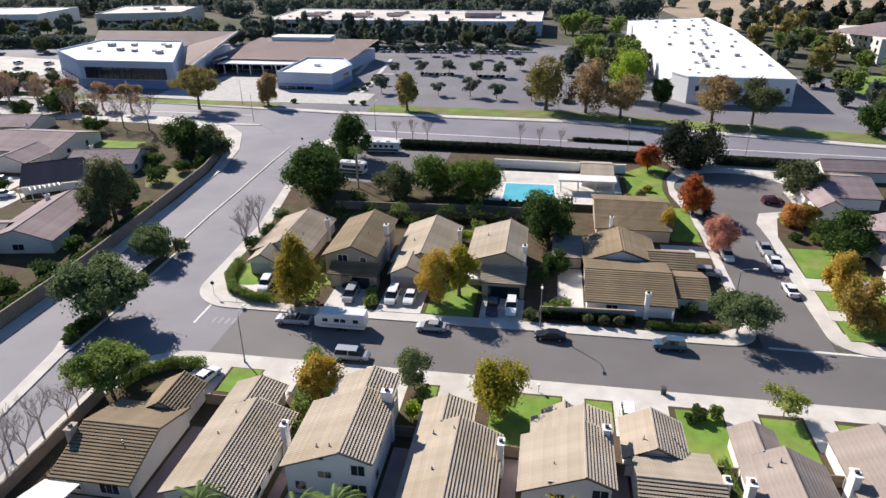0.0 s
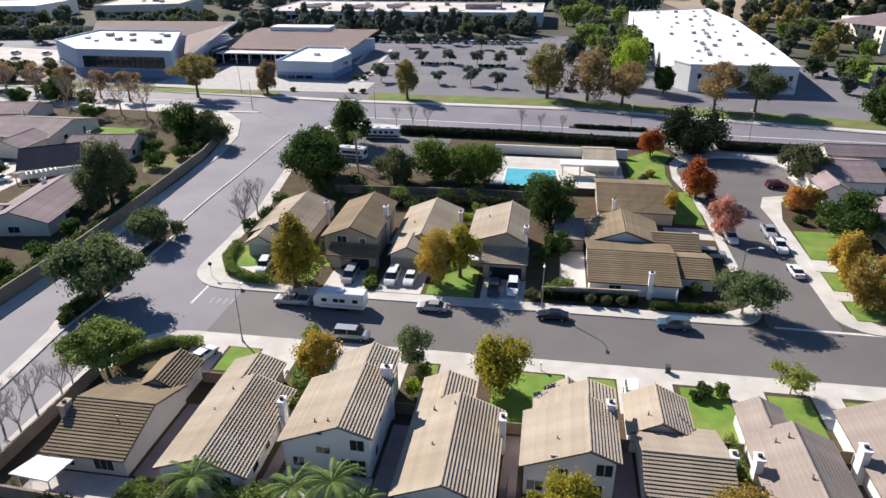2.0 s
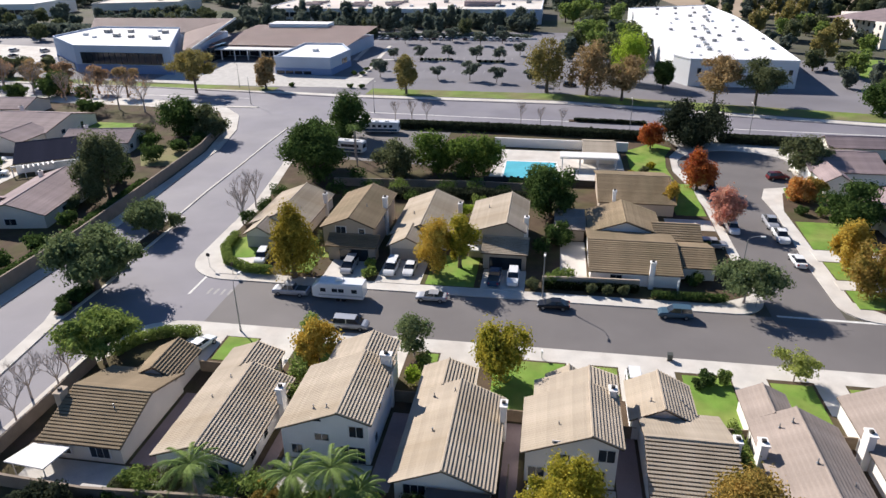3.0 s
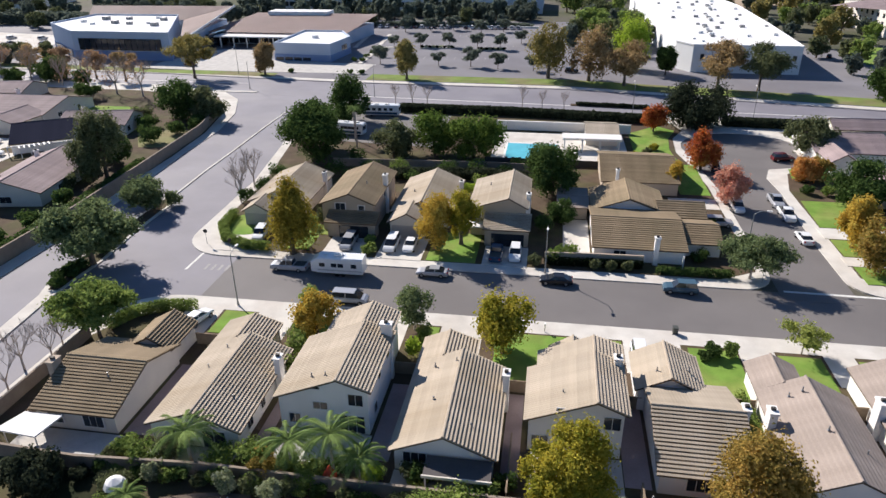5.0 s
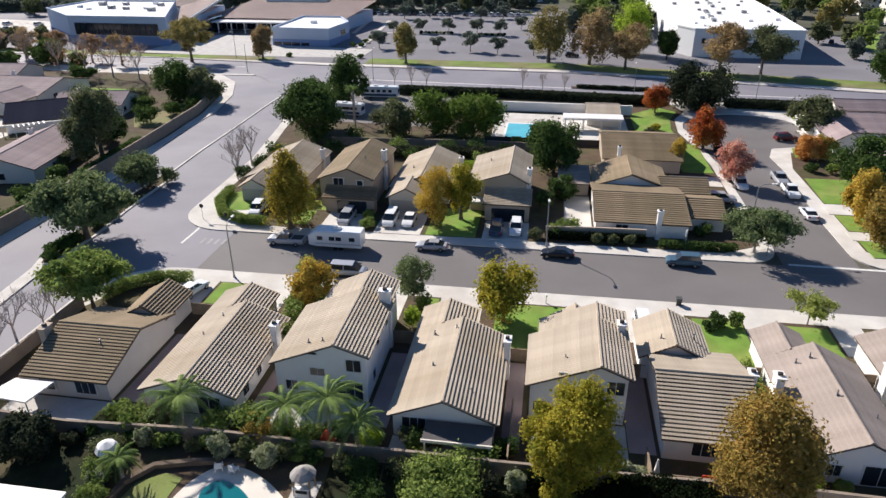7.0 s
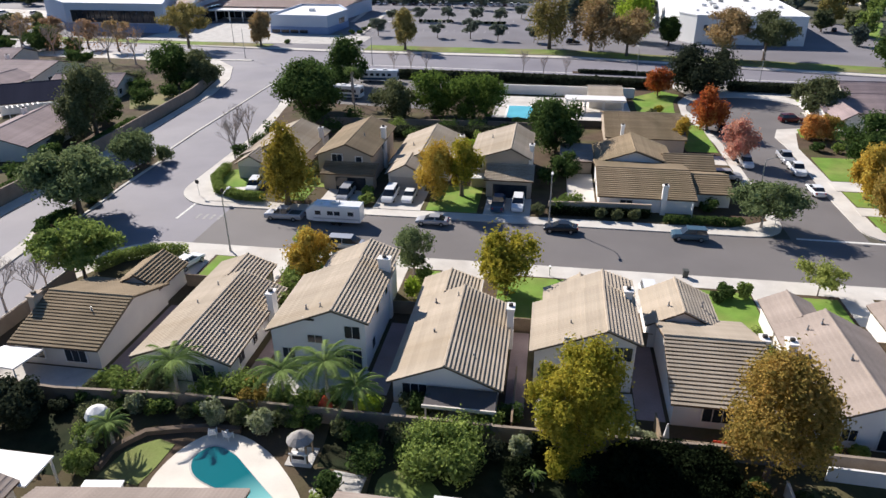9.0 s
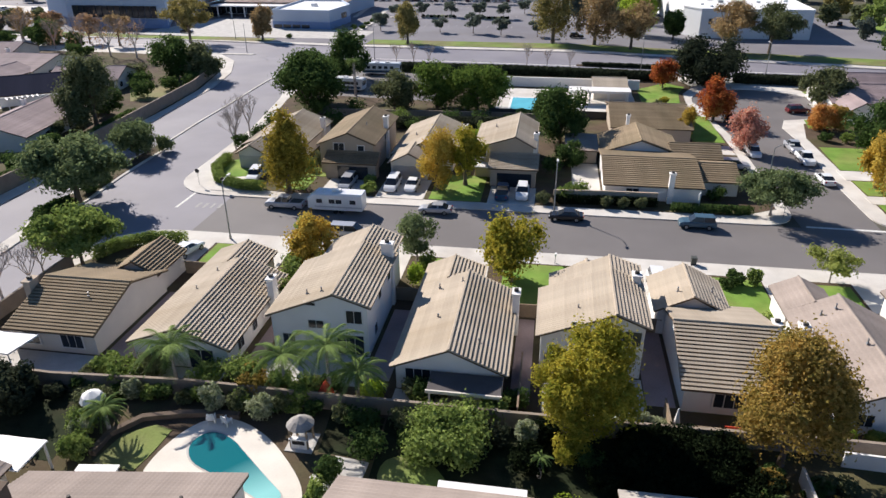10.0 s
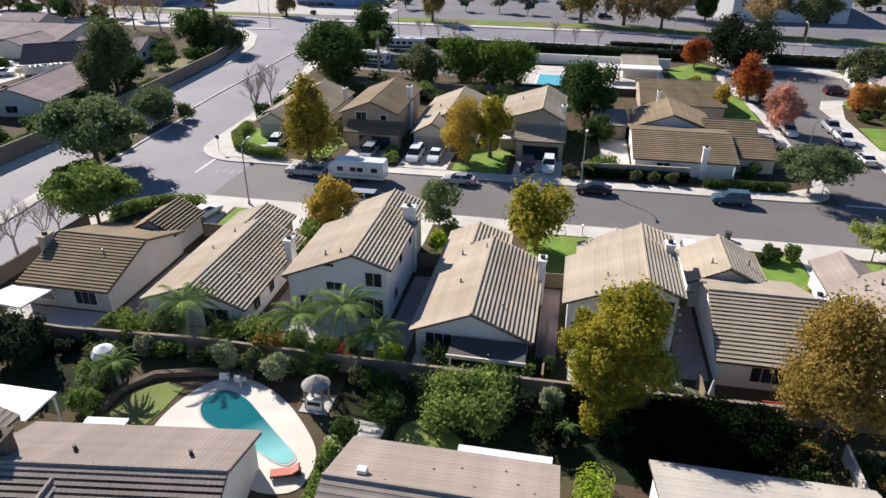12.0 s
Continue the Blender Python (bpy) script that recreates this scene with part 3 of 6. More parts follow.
h, o = house("two-storey cream house with asymmetric tiled roof", [(-0.4, 9.3, 45.3, 53.9, "y", 6.3, 6.75, 4.0, 5.5), (0.6, 9.4, 53.7, 57.2, "y", 6.4, 6.5, 4.0, 5.5), (1.8, 6.8, 56.6, 60.2, "y", 4.4, 4.4, 2.8, 2.8)], group=NEAR, wall="stucco_white")
window(h, o, "S", 45.65, 7.8, 3.6, 1.6, 1.4), window(h, o, "S", 45.65, 3.6, 3.3, 1.5, 0.7), window(h, o, "S", 45.65, 6.3, 0.3, 3.0, 2.0, 2), window(h, o, "S", 45.65, 1.2, 0.9, 1.6, 1.2), window(h, o, "S", 45.65, 3.2, 5.25, 1.0, 0.25, 1)
chimney(h, o, 8.7, 53.3, 6.5, 0.9, 1.2), roof_pipe(h, o, 3.2, 48.2, 5.4), window(h, o, "E", 8.85, 49.0, 3.6, 0.9, 1.0)

h, o = house("single-storey cream house with dark tiled roof and front wing", [(11.5, 20.2, 41.3, 55.0, "x", 48.2, 5.0, 2.7, 2.7), (10.7, 17.8, 53.0, 60.0, "y", 14.2, 4.7, 2.9, 2.9)], group=NEAR, wall="stucco_white", step=0.42, wave=0.012)
window(h, o, "S", 41.65, 15.4, 1.0, 2.4, 1.3, 3), window(h, o, "S", 41.65, 18.6, 0.9, 0.9, 0.9, 1), roof_pipe(h, o, 13.0, 55.0, 4.2), roof_pipe(h, o, 16.4, 55.8, 4.0)
chimney(h, o, 20.4, 49.0, 4.9, 0.7, 1.4)
part("patio_screen", boxed(12.2 - o[0], 18.6 - o[0], 38.6 - o[1], 38.7 - o[1], 0.2, 1.3), M["fence"], h)

h, o = house("single-storey cream house with pale grey tile roof", [(23.0, 32.0, 40.6, 55.2, "y", 27.5, 4.9, 2.7, 2.7), (23.0, 28.2, 55.0, 60.2, "y", 25.6, 4.0, 2.7, 2.75)], group=NEAR, wall="stucco_white", tile="tile_grey", tiles=False, step=0.5)
window(h, o, "S", 40.95, 25.4, 1.0, 1.2, 1.1), window(h, o, "S", 40.95, 29.0, 0.3, 2.6, 2.0)
chimney(h, o, 23.0, 49.6, 4.4, 0.9, 1.5), roof_pipe(h, o, 25.4, 52.8, 4.0), roof_pipe(h, o, 26.6, 53.0, 4.7), roof_pipe(h, o, 27.0, 47.0, 4.9), roof_pipe(h, o, 30.0, 45.6, 3.7)

h, o = house("single-storey white house with pale grey tile roof", [(33.8, 44.0, 42.0, 60.6, "y", 38.8, 4.9, 2.7, 2.7)], group=NEAR, wall="stucco_white", tile="tile_grey", tiles=False, step=0.5)
chimney(h, o, 33.8, 52.5, 4.4, 0.9, 1.6), window(h, o, "S", 42.35, 37.0, 1.0, 1.6, 1.2)
h, o = house("single-storey white house with pale grey tile roof", [(46.0, 56.0, 42.0, 60.6, "y", 51.0, 4.9, 2.7, 2.7)], group=NEAR, wall="stucco_white", tile="tile_grey", tiles=False, step=0.5)
h, o = house("single-storey white house with pale grey tile roof", [(58.0, 68.0, 42.0, 60.6, "y", 63.0, 4.9, 2.7, 2.7)], group=NEAR, wall="stucco_white", tile="tile_grey", tiles=False, step=0.5)

BACK = "houses nearest the camera"
h, o = house("house with grey-brown tile roof beside the garden pool", [(-33.6, -18.3, 14.4, 26.0, "x", 20.5, 5.0, 2.9, 2.9), (-30.7, -25.7, 11.5, 19.6, "y", -28.2, 4.7, 2.9, 2.9)], group=BACK, wall="stucco_white", tile="tile_grey", step=0.4, wave=0.01, turn=8)
chimney(h, o, -32.3, 21.6, 5.9, 1.3, 1.2, "dark_block"), roof_pipe(h, o, -28.3, 22.2, 4.4, 0.12, "dark_metal"), roof_pipe(h, o, -21.2, 22.2, 4.4, 0.12, "dark_metal")
part("patio_cover", boxed(-30.6 - o[0], -27.7 - o[0], 26.1 - o[1], 27.0 - o[1], 2.66, 2.78), M["plastic_white"], h, "small flat white patio cover")
for x in (-30.4, -27.9):
    part("patio_post", boxed(x - 0.05 - o[0], x + 0.05 - o[0], 26.8 - o[1], 26.9 - o[1], 0.15, 2.66), M["trim"], h)
h, o = house("house with low grey-brown tile roof", [(-13.1, 0.2, 16.5, 27.8, "x", 22.4, 5.0, 2.9, 2.9)], group=BACK, wall="stucco_white", tile="tile_grey", step=0.5, tiles=False)
part("patio_cover", boxed(-6.3 - o[0], -0.3 - o[0], 27.85 - o[1], 28.7 - o[1], 2.6, 2.72), M["plastic_white"], h, "narrow white patio cover")
for x in (-6.1, -0.5):
    part("patio_post", boxed(x - 0.05 - o[0], x + 0.05 - o[0], 28.5 - o[1], 28.6 - o[1], 0.15, 2.6), M["trim"], h)
part("roof_vent", boxed(-11.3 - o[0], -10.7 - o[0], 23.0 - o[1], 23.5 - o[1], 4.4, 5.1, 0.08), M["plastic_white"], h, "small white roof vent")
for x, y in ((-9.6, 22.9), (-4.6, 23.6), (-3.0, 26.0), (-1.2, 23.8), (-7.2, 25.0), (-5.6, 25.6), (-2.2, 24.6)):
    roof_pipe(h, o, x, y, 4.6 - 0.38 * (y - 22.6))
h, o = house("house with low grey-brown tile roof", [(5.6, 18.6, 17.5, 29.4, "x", 23.6, 5.0, 2.9, 2.9)], group=BACK, wall="stucco_white", tile="tile_pale", step=0.5, tiles=False)
h, o = house("house with brown tile roof and white patio cover", [(-47.0, -36.0, 13.5, 25.4, "y", -41.2, 4.8, 2.9, 2.9)], group=BACK, tile="tile_grey", step=0.5, tiles=False)
bm = boxed(-43.5 - o[0], -35.4 - o[0], 25.1 - o[1], 28.2 - o[1], 2.6, 2.74)
part("patio_cover", bm, M["plastic_white"], h, "flat white patio cover")
for x in (-43.2, -35.6):
    part("patio_post", boxed(x - 0.07 - o[0], x + 0.07 - o[0], 27.9 - o[1], 28.04 - o[1], 0.15, 2.6), M["trim"], h)
h, o = house("house with low grey-brown tile roof", [(22.0, 36.0, 15.0, 27.0, "x", 21.0, 5.0, 2.9, 2.9)], group=BACK, wall="stucco_white", tile="tile_grey", step=0.5, tiles=False)

MID = "houses of the middle block"
h, o = house("single-storey corner house with brown tile roof", [(-52.0, -41.0, 98.6, 115.0, "y", -46.6, 4.8, 2.7, 2.7), (-51.0, -45.6, 94.0, 99.0, "y", -48.4, 4.2, 2.7, 2.7)], group=MID)
garage_door(h, o, 94.3, -48.3, 4.4), roof_pipe(h, o, -44.0, 104.0, 4.0), chimney(h, o, -41.2, 110.0, 4.6, 0.8, 1.2)
h, o = house("two-storey brown house with dark garage and tiled roof", [(-36.8, -27.2, 93.6, 110.6, "y", -31.6, 7.0, 5.0, 5.2), (-35.2, -26.4, 91.0, 94.0, "x", 93.8, 3.9, 2.9, 3.85)], group=MID, wall="stucco_tan", tile="tile_brown")
# The near-black door panels stand for the shade inside the garage.
window(h, o, "S", 93.95, -33.2, 4.0, 1.7, 1.2, 2), window(h, o, "S", 93.95, -29.6, 4.1, 1.0, 0.8, 1), garage_door(h, o, 91.35, -30.4, 4.9, "glass"), window(h, o, "E", -27.65, 102.0, 3.6, 1.0, 1.1)
chimney(h, o, -27.6, 103.0, 7.2, 0.9, 1.4), roof_pipe(h, o, -30.2, 100.2, 6.6)
h, o = house("single-storey cream house with brown tile roof and garage wing", [(-25.6, -15.0, 97.2, 114.6, "y", -20.2, 4.9, 2.7, 2.7), (-25.0, -18.4, 92.4, 98.4, "y", -21.7, 4.5, 2.8, 2.8)], group=MID)
garage_door(h, o, 92.7, -21.7, 5.0), roof_pipe(h, o, -22.6, 104.0, 4.1), chimney(h, o, -14.8, 108.5, 4.6, 0.8, 1.3)
h, o = house("two-storey tan house with open dark garage and tiled roof", [(-12.0, -2.2, 95.0, 109.4, "y", -5.4, 7.0, 4.9, 5.3), (-9.2, -1.6, 91.2, 95.4, "x", 95.2, 4.3, 3.1, 4.25)], group=MID, wall="stucco_tan")
# Dark panels close this garage; its shaded inside is only a colour.
garage_door(h, o, 91.55, -5.2, 5.2, "glass"), window(h, o, "S", 95.35, -10.4, 3.5, 1.1, 1.0), chimney(h, o, -2.3, 99.0, 6.4, 0.9, 1.2), roof_pipe(h, o, -9.0, 104.0, 6.0)
part("porch_roof", boxed(-13.2 - o[0], -8.8 - o[0], 92.8 - o[1], 95.2 - o[1], 2.6, 2.75), M["trim"], h)
h, o = house("long single-storey white house with brown tile roof", [(7.8, 21.9, 88.3, 105.0, "x", 96.7, 4.1, 2.5, 2.5), (21.7, 27.6, 91.6, 101.0, "x", 96.4, 3.7, 2.4, 2.4), (8.2, 20.6, 102.8, 113.4, "y", 14.4, 4.9, 2.7, 2.7), (19.0, 27.0, 101.4, 108.8, "x", 105.2, 4.0, 2.6, 2.6)], group=MID, wall="stucco_white", tile="tile_brown", step=0.56)
window(h, o, "S", 103.15, 12.6, 2.6, 1.0, 0.4, 1), window(h, o, "S", 103.15, 14.4, 2.6, 1.0, 0.4, 1), window(h, o, "S", 103.15, 17.8, 2.0, 1.2, 0.7, 1), window(h, o, "S", 88.65, 12.0, 1.0, 1.8, 1.0), chimney(h, o, 17.2, 88.3, 4.5, 0.9, 0.9)
part("porch_post", boxed(20.9 - o[0], 21.1 - o[0], 86.9 - o[1], 87.1 - o[1], 0.15, 2.4), M["trim"], h)
h, o = house("single-storey brown house with brown tile roof", [(10.6, 25.2, 117.6, 136.4, "x", 127.5, 4.9, 2.7, 2.7)], group=MID, wall="stucco_tan", tile="tile_brown")
chimney(h, o, 13.6, 118.2, 4.8, 0.7, 0.9), window(h, o, "E", 24.85, 124.0, 0.6, 2.0, 1.6)
h, o = house("white stucco carport with flat pale roof", [(2.4, 8.0, 104.0, 114.0, "x", 109.0, 2.6, 2.4, 2.4)], group=MID, wall="stucco_tan", tile="tile_grey", tiles=False, step=0.5)

EAST = "houses by the side street"
for blocks, tile, wall in (
    ([(56.0, 72.0, 141.0, 158.0, "x", 149.5, 5.0, 2.8, 2.8), (56.5, 62.5, 134.0, 143.0, "y", 59.5, 4.6, 2.8, 2.8)], "tile_red", "stucco_white"),
    ([(60.0, 74.0, 112.0, 128.0, "y", 67.0, 5.0, 2.8, 2.8), (57.0, 64.0, 116.0, 122.0, "x", 119.0, 4.4, 2.8, 2.8)], "tile_red", "stucco"),
    ([(58.0, 72.0, 90.0, 107.0, "y", 65.0, 5.0, 2.8, 2.8)], "tile", "stucco_white"),
    ([(66.0, 84.0, 160.0, 168.0, "x", 164.0, 4.6, 2.8, 2.8)], "tile_red", "stucco"),
):
    h, o = house("single-storey house with dull red-brown tile roof", blocks, group=EAST, tiles=False, step=0.5, tile=tile, wall=wall)
    window(h, o, "W", blocks[0][0] + 0.4, (blocks[0][2] + blocks[0][3]) / 2, 0.9, 1.8, 1.2)
WEST = "houses behind the avenue wall"
for blocks, turn in (
    ([(-107.0, -93.0, 95.5, 118.0, "y", -100.0, 5.2, 2.9, 2.9), (-113.0, -104.0, 96.0, 106.0, "x", 101.0, 4.4, 2.9, 2.9)], 9),
    ([(-122.0, -104.5, 141.5, 154.0, "x", 148.0, 5.0, 2.9, 2.9)], 10),
    ([(-156.0, -131.0, 149.0, 171.0, "x", 160.5, 5.4, 2.9, 2.9), (-143.0, -131.5, 139.5, 152.0, "y", -137.0, 4.8, 2.9, 2.9)], 0),
    ([(-118.0, -101.0, 70.0, 87.0, "x", 78.0, 5.2, 2.9, 2.9)], 10),
    ([(-186.0, -164.0, 140.0, 160.0, "x", 150.0, 5.2, 2.9, 2.9)], -8),
    ([(-142.0, -126.0, 98.0, 114.0, "y", -134.0, 5.2, 2.9, 2.9)], 5),
):
    h, o = house("single-storey house with dull red-brown tile roof", blocks, group=WEST, tiles=False, step=0.6, tile="tile_red", wall="stucco", turn=turn)
    b = blocks[0]
    window(h, o, "S", b[2] + 0.33, (b[0] + b[1]) / 2, 0.9, 2.2, 1.2), window(h, o, "E", b[1] - 0.37, (b[2] + b[3]) / 2 - 4, 0.9, 1.6, 1.2), window(h, o, "E", b[1] - 0.37, (b[2] + b[3]) / 2 + 4, 0.4, 1.2, 1.9)
    roof_pipe(h, o, b[0] + 4, b[2] + 4, 3.9), chimney(h, o, b[0] + 3, b[3] - 3, 5.0, 0.8, 1.1)

h, o = house("house with a dark navy roof and white patio posts", [(-126.0, -112.5, 127.0, 142.0, "x", 136.5, 5.2, 2.6, 3.0)], group=WEST, tiles=False, step=0.6, tile="slate", wall="stucco_white", turn=32)
part("patio_beam", boxed(-7.0, 7.0, -9.3, -9.0, 2.3, 2.6), M["trim"], h, "white patio beam")
for x in (-6.8, -2.3, 2.3, 6.8):
    part("patio_post", boxed(x - 0.1, x + 0.1, -9.25, -9.05, 0.15, 2.3), M["trim"], h)
for blocks, turn in (([(-171.0, -157.0, 172.0, 186.0, "x", 179.0, 5.0, 2.9, 2.9)], 6), ([(-150.0, -137.0, 116.0, 128.0, "x", 122.0, 5.0, 2.9, 2.9)], 14)):
    house("single-storey house with dull red-brown tile roof", blocks, group=WEST, tiles=False, step=0.6, tile="tile_red", wall="stucco", turn=turn)

# ---- lawns, drives and paths ----
def lawn(pts, mat="lawn", label="bright green mown front lawn"):
    slab("lawn", pts, 0.1, 0.23, M[mat], label, "lawn", "stuff")


def drive(pts, mat="concrete"):
    slab("driveway", pts, 0.1, 0.205, M[mat], "pale concrete driveway", "driveway")


for r in ((-41.0, -36.6, 61.0, 66.4), (-28.5, -24.2, 61.4, 66.4), (-4.6, 4.2, 55.6, 66.2), (7.4, 10.6, 60.6, 66.2), (18.4, 24.0, 54.0, 66.0), (28.6, 33.4, 55.8, 65.8), (37.5, 42.0, 61.5, 65.8), (-13.8, -11.9, 61.0, 66.2),
          (-40.4, -36.4, 86.0, 91.5), (-39.6, -34.2, 92.0, 96.0), (-17.2, -9.6, 84.9, 95.5), (25.6, 31.2, 119.0, 137.0), (-16.0, -11.5, 130.0, 136.0)):
    lawn(rect(*r))
lawn(arc(-50.0, 94.5, 4.6, 0, 360, 18)[:-1])
lawn([(19.5, 140.0), (28.2, 140.0), (27.6, 148.0), (28.6, 157.0), (31.0, 164.0), (27.0, 168.0), (19.5, 160.0)])
lawn([(46.3, 106.2), (46.9, 118.5), (57, 118.5), (57, 106.2)]), lawn([(46.2, 95.0), (46.2, 101.2), (57, 101.2), (57, 95.0)]), lawn([(46.2, 86), (46.2, 91.5), (57, 91.5), (57, 86)])
lawn(rect(-131, -117, 164, 171)), lawn([(50, 137), (58.5, 141.5), (55.5, 132), (49, 131)]), lawn([(57, 162), (60, 152), (66, 160), (64, 168)])
for r in ((-46.4, -41.4, 59.2, 66.8), (-36.4, -31.0, 60.4, 66.8), (-23.6, -16.0, 60.6, 66.8), (-11.7, -6.4, 60.0, 66.8), (4.4, 7.2, 59.8, 66.8), (10.8, 17.6, 59.8, 66.8), (24.2, 28.4, 60.0, 66.8), (33.8, 37.3, 60.4, 66.8), (42.2, 46.0, 58, 66.8),
          (-51.0, -45.4, 84.0, 94.2), (-34.0, -27.2, 84.6, 91.8), (-25.2, -18.0, 84.6, 92.6), (-8.6, -1.8, 84.6, 91.4), (3.6, 7.8, 90.0, 104.0), (23.0, 31.5, 112.0, 117.0), (45.5, 60, 101.6, 106.0), (45.5, 60, 91.7, 94.8), (55, 62, 143, 151), (-138, -120, 117, 126), (-140, -127, 126, 137)):
    drive(rect(*r))

# ---- walls, fences and hedges ----
def wall_run(name, pts, hgt, thick, mat, label, category="wall"):
    low = slab_mesh(strip(pts, thick), 0.05, hgt)
    cap = slab_mesh(strip(pts, thick + 0.08), hgt, hgt + 0.07)
    ob = single(name, low, M[mat], label, category)
    part("coping", cap, M[mat], ob)
    return ob


wall_run("block_wall", [(-55.2, 58), (-55.2, 37.6)], 1.8, 0.2, "block", "tan block wall along the avenue sidewalk")
wall_run("block_wall", [(-55.2, 37.5), (-42, 36.9), (-29.6, 37.7), (-19.8, 37.6), (-3, 37.7)], 1.7, 0.2, "block", "tan block wall between back gardens")
wall_run("block_wall", [(-3, 37.6), (10.5, 37.8), (22, 38.2), (45, 37.8)], 1.7, 0.2, "block", "tan block wall between back gardens")
wall_run("block_wall", [(-45, 127), (-11, 128.6), (2, 127.8)], 1.9, 0.2, "block", "brown block wall behind the middle houses")
wall_run("avenue_wall", [(-81.4, -40), (-81.6, 92), (-82.6, 108), (-84.0, 126), (-85.6, 146), (-90, 166), (-97, 178)], 2.6, 0.25, "block", "long tan block wall along the avenue")
wall_run("garden_wall", [(19.0, 29.0), (19.1, 35.0)], 1.5, 0.1, "concrete", "thin pale wall between two back gardens")
wall_run("white_fence", [(22.6, 37.0), (33, 36.6)], 1.5, 0.12, "trim", "low white garden fence", "fence")
for x0, x1, y in ((-41.0, -36.9, 58.4), (-27.4, -24.9, 55.0), (-15.6, -12.4, 56.0), (-2.7, 0.4, 54.4), (9.0, 11.6, 53.4), (20.0, 23.2, 54.6), (31.6, 34.2, 55.0)):
    wall_run("side_fence", [(x0, y), (x1, y)], 1.7, 0.08, "fence", "weathered wooden side-yard fence", "fence")
wall_run("side_fence", [(-1.5, 38.2), (-1.5, 46.0)], 1.7, 0.08, "fence", "weathered wooden side-yard fence", "fence")
wall_run("side_fence", [(10.4, 38.2), (10.4, 41.2)], 1.7, 0.08, "fence", "weathered wooden side-yard fence", "fence")
for x0, x1 in ((-40.6, -37.2), (-26.9, -25.6), (-15.2, -13.0), (9.1, 11.5), (20.2, 22.9)):
    slab("side_path", rect(x0, x1, 42.0, 54.0), 0.1, 0.2, M["tile_red"], "dull red-brown paved path between two houses", "path")


# ---- plants ----
rng = np.random.default_rng(7)


def leaf_mesh(name, lobes, count, size, mat, inner=0.35, flat=0.0, jitter=0.12, core=0.12):
    """Small leaf clumps spread over ellipsoid lobes (centre, radii), with larger ones inside that fill the crown."""
    cen = np.array([c for c, _ in lobes])
    rad = np.array([r for _, r in lobes])
    share = rad.prod(1) ** (2 / 3)
    inside = np.arange(count) < count * core
    pick = rng.choice(len(lobes), count, p=share / share.sum())
    d = rng.normal(size=(count, 3))
    d /= np.linalg.norm(d, axis=1)[:, None]
    r = inner + (1 - inner) * rng.random(count) ** 0.45
    r *= 1 + jitter * rng.normal(size=count).clip(-1.5, 2)
    r = np.where(inside, 0.2 + 0.5 * rng.random(count), r)
    at = cen[pick] + d * r[:, None] * rad[pick]
    nrm = 1.5 * d + 0.65 * rng.normal(size=(count, 3))
    nrm[:, 2] += 0.15 + flat
    nrm /= np.linalg.norm(nrm, axis=1)[:, None]
    side = np.cross(nrm, rng.normal(size=(count, 3)))
    side /= np.linalg.norm(side, axis=1)[:, None]
    other = np.cross(nrm, side)
    s = (size * (0.55 + 0.8 * rng.random(count)) * np.where(inside, 2.3, 1.0))[:, None]
    k = 0.55 + 0.35 * rng.random(count)[:, None]
    bend = nrm * s * 0.25
    quad = np.stack([at - side * s * 0.5, at - other * s * k * 0.5 + bend, at + side * s * 0.5, at + other * s * k * 0.5 + bend], 1).reshape(-1, 3)
    me = bpy.data.meshes.new(name)
    me.from_pydata(quad.tolist(), [], np.arange(4 * count).reshape(-1, 4).tolist())
    me.materials.append(mat)
    return me


def crown_lobes(shape, h, w, n):
    out = []
    base = {"round": 0.16, "spread": 0.24, "cone": 0.05, "oval": 0.1, "low": 0.02}[shape]
    mid, half = h * (1 + base) / 2, h * (1 - base) / 2
    for i in range(n):
        a, q = rng.random() * 2 * math.pi, rng.random() * 2 - 1
        if shape == "cone":
            q = rng.random() ** 0.8 * 1.8 - 0.95
            reach = w / 2 * (1.0 - 0.5 * (q + 1)) ** 0.7
            r = w * 0.18 * (1.1 - 0.35 * q)
            e = reach * 0.65
        elif shape == "oval":
            reach = w / 2 * math.sin(math.pi * (0.36 * (q + 1) + 0.2)) ** 0.8
            r, e = w * (0.1 if n > 30 else 0.17) * (0.5 + 1.1 * rng.random()), 0.9 * reach
        else:
            reach = w / 2 * math.sqrt(max(0.1, 1 - q * q))
            r, e = w * 0.175 * (0.7 + 0.7 * rng.random()), (0.92 if shape == "spread" else 0.82) * reach
        e *= 0.6 + 0.5 * rng.random()
        z = mid + q * half * 0.72
        tall = {"oval": 1.45, "cone": 1.5, "spread": 0.6}.get(shape, 0.85)
        out.append(((e * math.cos(a), e * math.sin(a), max(z, r * 0.7)), (r, r, r * tall)))
    core = {"cone": 0.24, "spread": 0.22, "oval": 0.27}.get(shape, 0.34)
    out.append(((0, 0, mid), (w * core, w * core, half * 0.8)))
    return out


